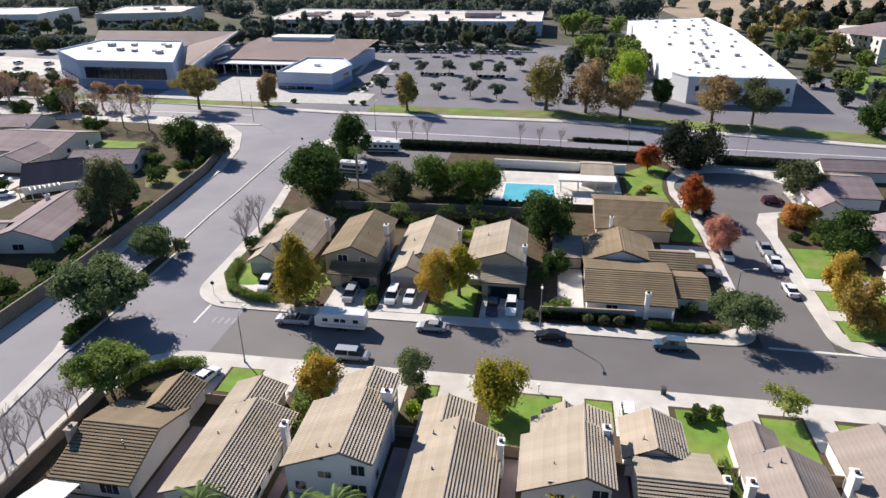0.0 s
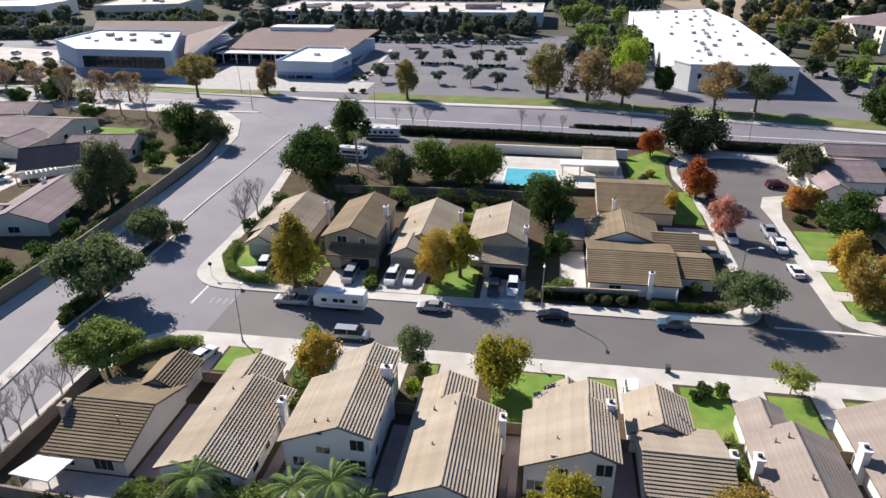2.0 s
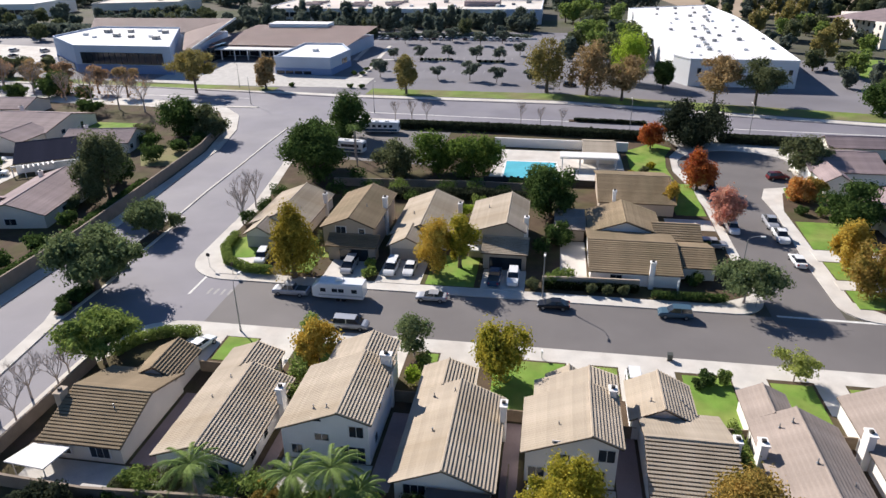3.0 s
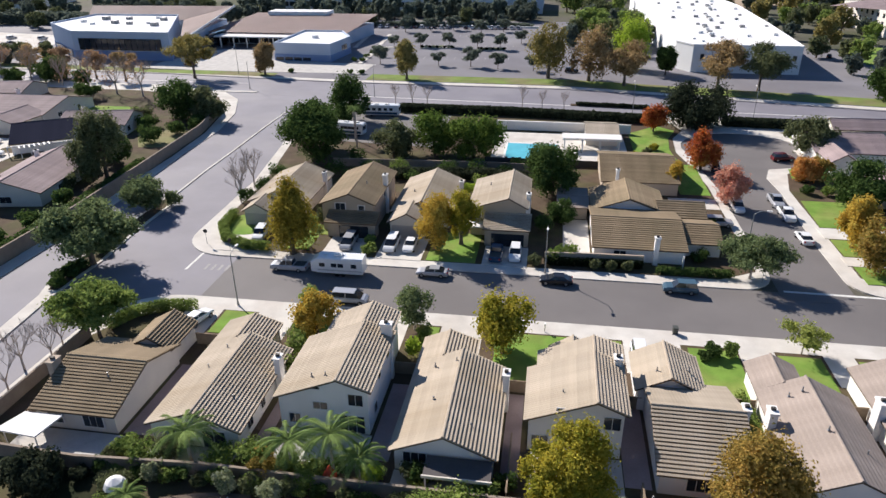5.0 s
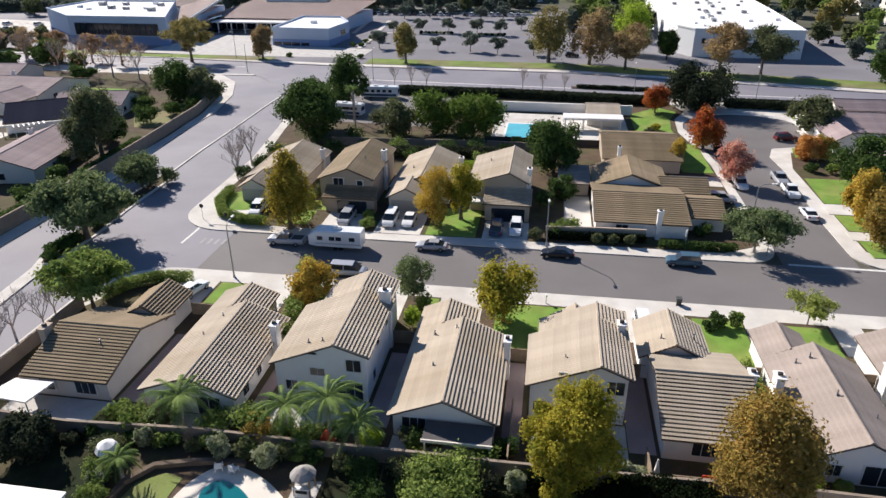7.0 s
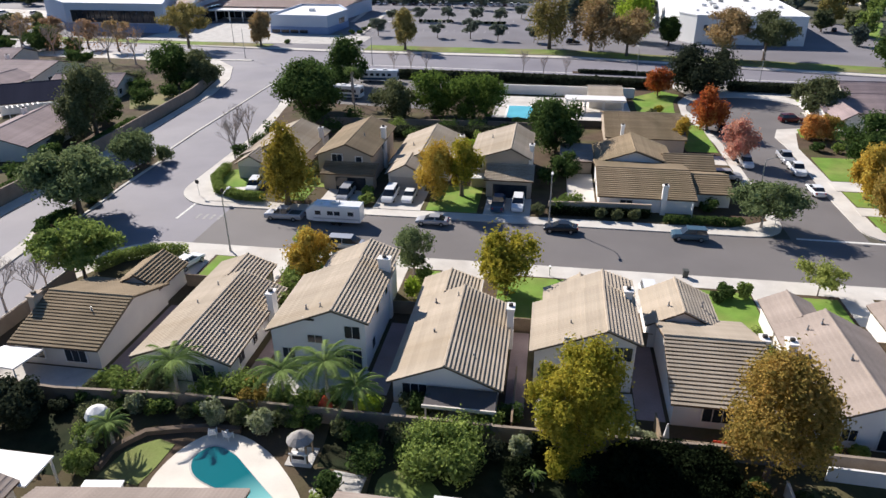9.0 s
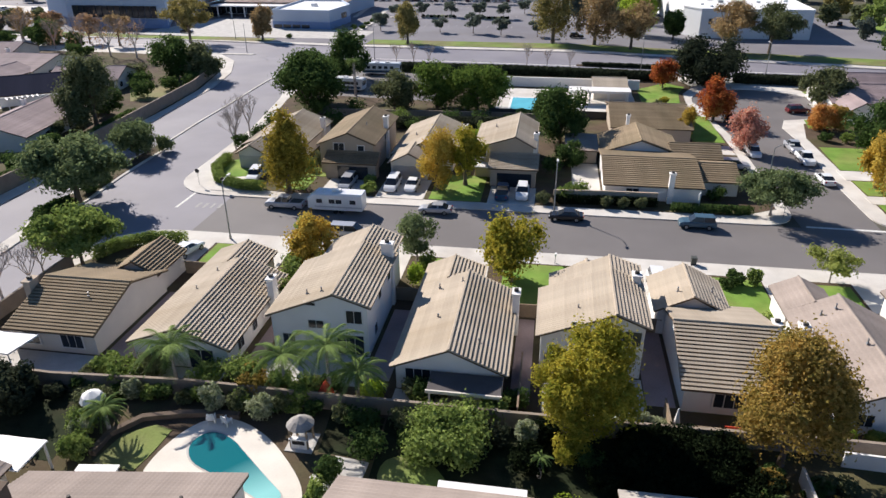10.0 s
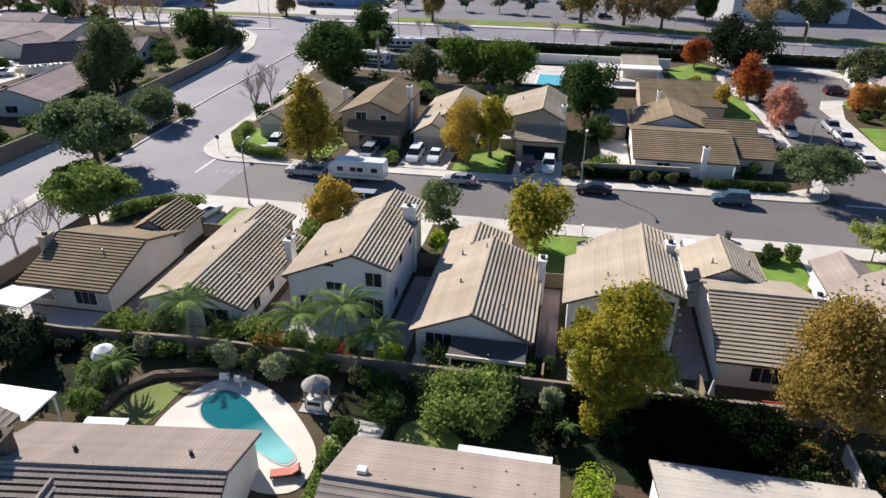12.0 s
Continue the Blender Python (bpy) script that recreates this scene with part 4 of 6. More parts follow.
def tree(x, y, h, w, leaves, label, shape="round", count=1800, size=0.42, trunk=None, bark="bark", group="", z=0.15, lean=0.0, inner=0.5, ragged=0.17, core=0.12):
    ob = thing("tree", x, y, z, label, "tree", group)
    lobes = crown_lobes(shape, h, w, (80 if count > 6000 else 24) if count > 1000 else 10)
    r = trunk or 0.03 * h
    base = h * {"round": 0.34, "spread": 0.36, "cone": 0.2, "oval": 0.3, "low": 0.12}[shape]
    bm = tube(bmesh.new(), (0, 0, -0.1), (0.0, 0.0, base * 0.25), r * 1.35, r, 8, False)
    tube(bm, (0, 0, base * 0.25), (lean, 0.05, base), r, r * 0.8, 8, False), tube(bm, (lean, 0.05, base), (lean * 1.3, 0, h * 0.72), r * 0.8, r * 0.2, 8)
    bmesh.ops.remove_doubles(bm, verts=bm.verts, dist=0.001)
    part("trunk", bm, M[bark], ob)
    for c, _ in lobes[: 5 if count > 1000 else 3]:
        part("limb", tube(bm := bmesh.new(), (lean, 0.05, base * 0.85), c, r * 0.5, r * 0.12, 6), M[bark], ob)
    part("crown", leaf_mesh("crown", lobes, int(count * 2.0), size * 1.1, L[leaves], inner, jitter=ragged, core=core), None, ob)
    return ob


def shrub(x, y, h, w, leaves="green", count=420, size=0.26, label="rounded green garden shrub", d=None, z=0.15, name="shrub"):
    lobes = [((0, 0, h * 0.45), (w * 0.36, (d or w) * 0.36, h * 0.45))]
    for i in range(6):
        a = 2 * math.pi * (i + rng.random()) / 6
        lobes.append(((w * 0.28 * math.cos(a), (d or w) * 0.28 * math.sin(a), h * (0.35 + 0.35 * rng.random())), (w * 0.24, (d or w) * 0.24, h * 0.3)))
    ob = new(name, leaf_mesh(name, lobes, int(count * 1.5), size * 1.2, L[leaves], 0.5))
    ob.matrix_basis = pose(x, y, z, 0, 0, 0)
    return tagged(ob, label, "shrub")


def hedge(pts, w, h, label, leaves="dark", density=34, size=0.22):
    """A clipped hedge along a line: a leafy wall."""
    lobes, total = [], 0
    for (x0, y0), (x1, y1) in zip(pts, pts[1:]):
        n = max(1, round(math.hypot(x1 - x0, y1 - y0) / (w * 0.45)))
        total += math.hypot(x1 - x0, y1 - y0)
        for i in range(n + 1):
            t = i / n
            for zz in (0.3, 0.72):
                lobes.append(((x0 + (x1 - x0) * t, y0 + (y1 - y0) * t, 0.15 + h * zz), (w * 0.52, w * 0.52, h * 0.3)))
    ob = new("hedge", leaf_mesh("hedge", lobes, int(total * (w + 2 * h) * density * 2.0), size * 1.1, L[leaves], 0.85, jitter=0.02))
    return tagged(ob, label, "hedge")


def bare_tree(x, y, h, w, label="leafless tree with pale bare branches", leaves=0):
    ob = thing("tree", x, y, 0.15, label, "tree", "leafless trees")
    bm = tube(bmesh.new(), (0, 0, -0.1), (0, 0, h * 0.3), 0.02 * h, 0.015 * h, 7)
    part("trunk", bm, M["bark_pale"], ob)

    def grow(a, d, length, r, depth, bm):
        b = a + d * length
        tube(bm, a, b, r, r * 0.6, 5 if depth > 1 else 4, False)
        if depth:
            for _ in range(3):
                t = Vector((rng.normal() * 0.55, rng.normal() * 0.55, 0.25 + rng.random() * 0.3))
                grow(a + d * length * (0.55 + 0.45 * rng.random()), (d + t).normalized(), length * (0.55 + 0.2 * rng.random()), r * 0.58, depth - 1, bm)

    for i in range(5):
        a = 2 * math.pi * (i + rng.random() * 0.6) / 5
        bm = bmesh.new()
        grow(Vector((0, 0, h * (0.2 + 0.1 * rng.random()))), Vector((math.cos(a) * w / h * 0.7, math.sin(a) * w / h * 0.7, 1)).normalized(), h * 0.3, 0.0095 * h, 4, bm)
        part("branch", bm, M["bark_pale"], ob)
    if leaves:
        part("crown", leaf_mesh("crown", crown_lobes("oval", h, w, 9), leaves, 0.3, L["brown"], 0.3), None, ob)
    return ob


def palm(x, y, h, spread, label="palm with arching feathery fronds", fronds=34, z=0.15):
    ob = thing("palm", x, y, z, label, "palm")
    bm = bmesh.new()
    for i in range(8):
        tube(bm, (0, 0, h * i / 8), (0, 0, h * (i + 1) / 8), 0.2 - 0.008 * i, 0.16 - 0.008 * i, 8, i in (0, 7))
    part("trunk", bm, M["bark_pale"], ob)
    for k in range(fronds):
        a = 2 * math.pi * (k * 0.381 + 0.05 * rng.random())
        rise = 0.2 + 0.9 * (k / fronds)
        verts, faces, tip = [], [], spread / 2 * (0.8 + 0.3 * rng.random())
        ca, sa = math.cos(a), math.sin(a)
        n = 44
        for i in range(n):
            t = i / n
            p = Vector((ca * tip * t, sa * tip * t, h + rise * tip * 0.9 * t - tip * (0.75 + 0.35 * (1 - rise)) * t * t))
            for s in (-1, 1):
                leaf = (0.16 + 0.07 * rng.random()) * tip * (1 - 0.6 * t) * (0.35 + t if t < 0.3 else 1)
                q = p + Vector((ca * leaf * 0.6 - s * sa * leaf, sa * leaf * 0.6 + s * ca * leaf, -leaf * (0.35 + 0.3 * rng.random())))
                b = len(verts)
                wd = 0.045
                verts += [tuple(p), tuple(p + Vector((ca * wd * 1.6, sa * wd * 1.6, 0))), tuple(q)]
                faces.append((b, b + 1, b + 2))
        me = bpy.data.meshes.new("frond")
        me.from_pydata(verts, [], faces)
        me.materials.append(L["palm"])
        part("frond", me, None, ob)
    return ob


# The trees, street by street.
tree(-67.6, 76.6, 9.8, 13.0, "oak", "large spreading dark green oak on the median", "spread", 5200, 0.42, 0.42, inner=0.45, core=0.3)
tree(-71.4, 97.9, 6.2, 7.8, "oak", "rounded dark green tree on the median", "round", 2200, 0.4)
shrub(-67.8, 101.2, 3.0, 3.2, "oak", 500, 0.3, "dark green shrub on the median")
for x, y in ((-68.2, 69.4), (-69.2, 71.2), (-68.2, 72.6), (-69.4, 74.0), (-68.4, 75.2), (-68.4, 80.5), (-68.7, 84.5)):
    shrub(x, y, 1.2 + 0.5 * rng.random(), 2.6, "dark", 420, 0.26, "low dark green shrub on the median", z=0.2)
tree(-38.3, 84.4, 13.8, 9.8, "bronze", "tall bronze-gold liquidambar in a front garden", "cone", 4200, 0.36)
tree(-16.5, 88.8, 9.2, 5.4, "yellow", "bright yellow-orange autumn tree on a lawn", "oval", 2600, 0.33)
tree(-12.6, 91.4, 10.2, 4.8, "gold", "yellow-green autumn tree beside a lawn", "oval", 1700, 0.32)
tree(-15.0, 65.3, 6.2, 5.0, "oak", "small grey-green street tree with a pale trunk", "round", 1500, 0.28, 0.13, "bark_pale", ragged=0.24)
tree(-3.6, 61.8, 8.4, 6.4, "gold", "golden-green autumn tree on a front lawn", "oval", 2900, 0.32)
tree(31.5, 66.6, 4.8, 4.8, "feathery", "small yellow-green street tree", "spread", 700, 0.28, 0.09, "bark_pale", ragged=0.25)
tree(-26.4, 61.2, 7.3, 4.6, "yellow", "orange-yellow autumn tree beside a driveway", "oval", 1700, 0.32, ragged=0.26)
tree(-28.6, 66.0, 4.6, 4.6, "green", "small green tree by the sidewalk", "round", 1300, 0.3)
tree(-54.0, 58.1, 7.6, 8.6, "green", "broad green tree with several pale stems", "spread", 3200, 0.36, 0.2)
for x, y, h2, w2 in ((-58.6, 50.5, 7.4, 6.5), (-57.6, 43.5, 7.0, 6.0), (-60.2, 47.0, 6.4, 5.0), (-56.4, 52.6, 6.4, 5.0), (-57.4, 107.8, 9.0, 6.0), (-56.8, 46.0, 6.6, 5.0), (-56.9, 55.2, 6.0, 4.6), (-55.8, 104.0, 8.5, 5.5), (-56.6, 112.0, 9.0, 6.0), (-44.0, 183.0, 7.0, 3.0), (-39.0, 182.6, 7.5, 3.4), (-34.5, 182.0, 7.0, 3.0), (-7.5, 182.5, 7.0, 2.6), (-2.0, 182.0, 6.0, 2.0), (4.0, 181.4, 6.0, 2.2)):
    bare_tree(x, y, h2, w2)
tree(-49.6, 128.0, 13.0, 13.0, "dark", "tall dense dark green tree", "low", 4600, 0.5, 0.4)
tree(-53.0, 139.0, 11.5, 10.0, "dark", "tall dense dark green tree", "round", 3000, 0.5, 0.35)
tree(-51.5, 162.7, 11.4, 9.6, "dark", "tall dense dark green tree", "oval", 2600, 0.5, 0.3)
tree(-33.6, 134.6, 8.6, 9.6, "olive", "spiky olive-green tree beside the wall", "low", 2400, 0.45)
tree(-24.6, 137.0, 10.2, 11.0, "ficus", "dense rounded green tree", "low", 2600, 0.42)
tree(-15.8, 136.0, 10.6, 13.0, "ficus", "dense rounded green tree", "low", 3400, 0.42)
tree(1.7, 115.0, 11.0, 10.4, "dark", "dense dark green rounded tree", "low", 3400, 0.4)
tree(3.4, 102.5, 4.6, 5.0, "dark", "dark green small tree beside the driveway", "low", 1200, 0.34)
tree(36.5, 167.5, 11.6, 16.4, "blackgreen", "broad near-black evergreen tree", "low", 4600, 0.5, 0.4)
tree(25.8, 162.9, 6.4, 6.6, "red", "deep red autumn tree", "round", 1500, 0.42)
tree(32.0, 134.4, 8.4, 6.0, "red", "red-orange autumn street tree", "oval", 2000, 0.38)
tree(31.6, 133.4, 5.0, 4.0, "orange", "small orange autumn tree", "round", 700, 0.35)
tree(33.0, 114.9, 7.6, 5.6, "pink", "pale pink autumn street tree", "oval", 1800, 0.34)
tree(24.8, 121.1, 5.8, 3.4, "yellow", "small bright yellow tree", "oval", 900, 0.32)
tree(57.0, 148.2, 8.0, 10.0, "olive", "broad olive-brown tree in a garden", "round", 2600, 0.42)
tree(50.4, 129.8, 5.2, 6.0, "orange", "low orange autumn tree", "low", 1400, 0.36)
tree(53.6, 130.6, 4.8, 5.0, "amber", "low amber autumn tree", "low", 1000, 0.36)
tree(55.8, 116.5, 9.0, 9.6, "dark", "dense dark green tree", "low", 3000, 0.42)
tree(48.4, 98.4, 8.8, 5.2, "yellow", "yellow-orange autumn street tree", "oval", 2000, 0.36)
tree(49.2, 90.2, 8.8, 6.4, "amber", "amber autumn street tree", "oval", 2200, 0.36)
tree(30.2, 85.6, 6.8, 8.4, "oak", "grey-green street tree with an uneven crown", "spread", 3000, 0.34, 0.16, "bark_pale", ragged=0.22)
palm(-1.0, 124.0, 7.0, 4.0, "dark palm before the swimming pool")
palm(-43.6, 140.4, 9.0, 3.6, "slender palm beside the parked vehicles")
palm(-45.6, 146.0, 8.0, 3.6, "slender palm beside the parked vehicles")
tree(3.7, 36.6, 11.2, 7.4, "gold", "tall golden-green autumn tree in a back garden", "oval", 11000, 0.24, 0.24, inner=0.3, ragged=0.24, core=0.03)
tree(18.2, 36.5, 11.8, 8.0, "amber", "tall amber autumn tree in a back garden", "oval", 10500, 0.24, 0.24, inner=0.25, ragged=0.34, core=0.03)
tree(-6.6, 35.0, 2.6, 6.6, "green", "bushy green garden tree", "low", 3600, 0.26, ragged=0.2)
tree(-43.8, 33.6, 4.6, 5.0, "blackgreen", "dark green garden tree", "low", 2600, 0.32)
palm(-31.4, 38.8, 4.2, 6.4), palm(-17.4, 39.0, 5.4, 6.6), palm(-21.6, 39.4, 3.8, 5.6), palm(-14.8, 38.6, 3.4, 5.0), palm(-33.6, 32.2, 2.6, 3.4, "young palm beside the garden pool")
# Garden shrubs.
for x, y, h2, w2, lf in (
    (-36.0, 38.6, 2.6, 3.6, "green"), (-34.0, 39.6, 2.4, 3.0, "olive"), (-28.6, 39.2, 2.8, 3.6, "green"), (-25.4, 40.2, 3.2, 4.2, "green"), (-24.0, 38.8, 2.6, 3.2, "amber"), (-26.5, 35.9, 2.8, 2.0, "flower"), (-24.4, 36.2, 2.2, 1.8, "olive"), (-22.2, 35.6, 2.4, 2.3, "flower"), (-35.4, 31.4, 2.0, 1.7, "flower"), (-34.2, 36.4, 2.0, 1.5, "flower"), (7.0, 38.6, 1.7, 1.6, "flower"), (8.2, 38.9, 1.9, 1.7, "flower"), (9.4, 38.7, 1.6, 1.5, "flower"), (2.6, 34.4, 2.6, 2.8, "gold"), (4.4, 33.8, 2.0, 2.6, "dark"),
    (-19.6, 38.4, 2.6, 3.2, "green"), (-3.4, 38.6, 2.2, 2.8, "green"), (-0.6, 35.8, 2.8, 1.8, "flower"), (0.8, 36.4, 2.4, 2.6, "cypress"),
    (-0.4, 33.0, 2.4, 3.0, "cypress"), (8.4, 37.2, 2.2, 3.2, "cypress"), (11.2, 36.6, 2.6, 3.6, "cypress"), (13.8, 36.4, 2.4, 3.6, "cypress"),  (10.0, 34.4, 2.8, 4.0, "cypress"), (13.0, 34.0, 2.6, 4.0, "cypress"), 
    (23.6, 40.0, 1.6, 2.0, "lime"), (26.0, 39.8, 1.4, 1.6, "green"), (17.6, 39.4, 1.3, 1.8, "green"), (15.2, 38.0, 1.2, 1.8, "amber"), (-34.6, 29.6, 2.0, 2.6, "green"), (-35.6, 32.0, 2.4, 2.6, "green"), (-36.4, 34.6, 2.4, 3.0, "olive"), (-14.6, 30.0, 2.4, 2.2, "dark"), (-14.4, 26.6, 2.2, 2.0, "dark"),
    (-38.6, 39.4, 2.2, 2.6, "green"), (-39.6, 38.4, 1.4, 1.8, "olive"),
    (-13.2, 62.8, 2.6, 2.2, "green"), (-14.0, 59.4, 3.2, 2.0, "lime"), (-27.6, 57.6, 4.0, 3.2, "green"), (-26.6, 54.0, 3.2, 2.4, "green"), (-29.0, 62.6, 1.6, 2.2, "green"), (21.0, 64.6, 1.8, 2.2, "dark"), (23.0, 64.8, 2.2, 1.6, "green"), (20.0, 63.8, 1.2, 1.6, "dark"),
    (-26.6, 86.4, 1.6, 2.6, "green"), (-27.0, 89.0, 1.8, 2.0, "green"), (-39.0, 95.2, 2.4, 2.6, "green"), (-37.6, 97.4, 3.0, 2.4, "olive"), (2.4, 87.2, 2.6, 3.0, "green"), (4.4, 88.2, 2.8, 3.2, "green"), (-0.6, 85.8, 1.8, 2.4, "olive"), (8.2, 85.5, 1.7, 1.7, "olive"), (10.6, 85.6, 1.7, 1.7, "olive"), (13.0, 85.7, 1.7, 1.8, "olive"),
    (0.4, 98.0, 3.6, 3.6, "dark"), (4.6, 117.0, 3.0, 3.4, "dark"), (24.0, 90.4, 2.0, 3.0, "dark"), (28.0, 104.0, 1.6, 2.0, "dark"), (-12.4, 118.0, 3.0, 3.4, "green"), (-14.0, 112.6, 3.0, 3.0, "lime"), (-38.6, 118.0, 3.4, 4.2, "dark"), (-26.0, 119.0, 3.0, 4.0, "dark"), (-43.0, 122.0, 3.4, 5.0, "dark"), (-36.0, 124.0, 3.0, 5.0, "dark"), (-30.0, 124.4, 3.2, 5.0, "green"), (-20.0, 125.0, 3.0, 5.0, "dark"), (-14.0, 125.4, 3.0, 5.0, "dark"), (-8.0, 125.0, 2.8, 4.0, "dark"), (-41.0, 131.0, 3.4, 5.0, "dark"), (-6.0, 131.0, 2.4, 3.0, "green"),
    (-54.6, 104.0, 3.0, 3.4, "dark"), (-53.8, 110.0, 3.2, 3.6, "dark"), (-54.0, 118.0, 3.6, 4.0, "dark"), (49.2, 122.6, 1.8, 2.6, "dark"), (52.6, 122.0, 2.0, 2.4, "green"), (52.0, 103.8, 1.6, 2.0, "dark"), (53.0, 90.4, 1.6, 2.0, "dark"), (24.0, 147.0, 1.6, 2.2, "gold"), (22.0, 143.0, 1.8, 2.4, "olive"), (19.0, 141.0, 1.6, 2.0, "gold"),
):
    shrub(x, y, h2, w2, lf, 700 if y < 45 else 330, 0.2 if y < 45 else 0.27, {"flower": "cream-flowering shrub in a garden", "amber": "amber-leaved shrub in a garden", "lime": "lime-green shrub in a garden", "cypress": "spiky conifer shrub coloured near-black for deep shade", "dark": "dark green garden shrub"}.get(lf, "rounded green garden shrub"))
# Extra shrubs fill the shaded ground; the shade sits in their near-black leaves.
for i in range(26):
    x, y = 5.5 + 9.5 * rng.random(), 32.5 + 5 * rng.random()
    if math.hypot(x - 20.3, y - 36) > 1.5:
        shrub(x, y, 1.5 + (1.6 if y < 36 else 0.5) * rng.random(), 2.4, "cypress", 520, 0.22, "spiky conifer shrub coloured near-black for deep shade")
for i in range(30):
    shrub(3.6 + 13.0 * rng.random(), 30.0 + 4.0 * rng.random(), 0.9 + 1.2 * rng.random(), 2.6, "cypress", 520, 0.22, "spiky conifer shrub coloured near-black for deep shade")
for x, y, h2, w2, lf in ((-12.4, 32.8, 2.6, 3.4, "dark"), (-13.6, 35.6, 2.2, 3.0, "dark"), (-10.4, 36.4, 1.8, 2.6, "olive"), (-9.6, 34.6, 1.4, 2.2, "dark"), (-3.0, 35.6, 1.6, 2.4, "blackgreen"), (-15.4, 36.4, 1.6, 2.0, "olive")):
    shrub(x, y, h2, w2, lf, 520, 0.2, "dark green garden shrub" if lf == "dark" else "olive-green shrub in a garden")
# Sheets laid where the gardens lie in shade, with the darkness in their colour.
slab("ground_cover", [(-12.0, 32.4), (-16.4, 32.6), (-16.8, 37.2), (-12.2, 37.2)], 0.1, 0.198, M["garden_shade"], "near-black sheet standing for shade behind the houses", "ground cover", "stuff")
slab("ground_cover", [(-11.8, 28.6), (-12.0, 37.2), (-3.0, 37.4), (10.0, 37.5), (13.5, 37.6), (14.6, 33.0), (13.6, 29.8), (0.4, 29.8), (0.3, 28.4)], 0.1, 0.2, M["garden_shade"], "near-black sheet standing for shade behind the houses", "ground cover", "stuff")
slab("ground_cover", [(-44.5, 28.6), (-44.5, 36.4), (-36.6, 36.4), (-36.2, 28.6)], 0.1, 0.2, M["garden_shade"], "near-black sheet standing for shade in a garden", "ground cover", "stuff")
slab("gravel_bed", rect(6.0, 10.2, 38.1, 40.4), 0.1, 0.2, M["pool_deck"], "pale gravel bed behind a house", "gravel", "stuff")
slab("shaded_patio", [(-16.2, 30.0), (-14.9, 32.4), (-12.2, 32.1), (-12.4, 28.4), (-14.0, 28.0)], 0.1, 0.21, M["kerb"], "grey concrete patio beside a hedge", "patio")
# Near-black leaves here stand in for the dark of a shaded patio.
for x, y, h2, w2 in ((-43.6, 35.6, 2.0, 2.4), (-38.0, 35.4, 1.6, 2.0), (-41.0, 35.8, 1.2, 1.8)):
    shrub(x, y, h2, w2, "blackgreen", 420, 0.22, "garden shrub with shade in its near-black leaves")
for i in range(14):
    shrub(-37.0 + 36 * rng.random(), 39.2 + 1.6 * rng.random(), 1.2 + 1.4 * rng.random(), 2.2, ("green", "dark", "lime", "olive")[i % 4], 420, 0.2, "leafy shrub behind a house")
for i in range(10):
    shrub(6.6 + 0.4 * i, 39.2 + 0.4 * rng.random(), 0.9, 0.8, "flower", 120, 0.16, "pale spiky agave by the wall", name="agave")
hedge([(-54.2, 97.5), (-53.6, 92.0), (-51.0, 87.6), (-46.6, 85.2), (-43.0, 85.0)], 1.7, 1.5, "curved clipped green hedge round a corner lawn", "green", 70, 0.18)
hedge([(-45.6, 66.0), (-49.4, 65.4), (-52.6, 63.0), (-53.6, 60.4)], 1.6, 1.6, "curved clipped green hedge at the corner", "green", 70, 0.18)
wall_run("garden_wall", [(0.8, 86.7), (8.0, 87.2), (15.4, 87.4)], 1.9, 0.2, "stucco_tan", "tan stucco garden wall before the long house")
# The hedge's colour carries the shade on the street face of the wall.
hedge([(1.2, 85.9), (8.0, 86.3), (15.0, 86.5)], 0.9, 1.4, "clipped hedge coloured near-black for the garden wall's shaded side", "cypress")
hedge([(17.6, 85.4), (22.0, 85.4), (27.4, 85.6)], 1.3, 1.2, "low dark clipped hedge by the sidewalk")
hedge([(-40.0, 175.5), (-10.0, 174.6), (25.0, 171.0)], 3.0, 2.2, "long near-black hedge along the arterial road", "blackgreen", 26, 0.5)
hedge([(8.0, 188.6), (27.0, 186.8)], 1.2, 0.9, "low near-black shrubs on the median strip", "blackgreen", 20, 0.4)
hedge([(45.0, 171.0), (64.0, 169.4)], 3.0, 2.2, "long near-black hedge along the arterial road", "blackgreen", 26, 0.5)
hedge([(23.0, 44.0), (22.4, 50.0), (22.0, 56.0)], 1.0, 1.8, "narrow green hedge between two houses", "green")
hedge([(-14.9, 28.4), (-14.6, 24.0), (-14.4, 20.0)], 1.1, 1.9, "narrow green hedge beside the garden pool", "green")
for i in range(14):
    shrub(14.5 + 8.0 * rng.random(), 31.4 + 4.2 * rng.random(), 0.6 + 0.7 * rng.random(), 1.6, ("olive", "amber", "dark")[i % 3], 260, 0.2, ("olive-green shrub under a garden tree", "amber-leaved shrub in a garden", "dark green garden shrub")[i % 3])
for i in range(16):
    shrub(-41.0 + 24.0 * (i + rng.random()) / 16, 36.6 + 0.4 * rng.random(), 1.0 + 0.9 * rng.random(), 1.7, ("dark", "olive", "green")[i % 3], 300, 0.2, ("dark green shrub against a block wall", "olive-green shrub against a block wall", "green shrub against a block wall")[i % 3])
hedge([(2.2, 26.8), (2.5, 28.9)], 2.4, 1.7, "boxy clipped lime-green hedge between two houses", "lime", 60, 0.16)
palm(0.5, 32.6, 1.9, 1.8, "small palm beside the clipped hedge", 14)
hedge([(-31.0, 121.0), (-12.0, 123.0), (-4.0, 122.0)], 3.0, 2.2, "near-black planting behind the middle houses", "blackgreen", 14, 0.38)
# West gardens and the wall's planting.
hedge([(-83.2, 40), (-83.2, 92), (-84.6, 108), (-85.6, 120)], 2.6, 2.2, "dark planting behind the avenue wall", "dark", 12, 0.4)
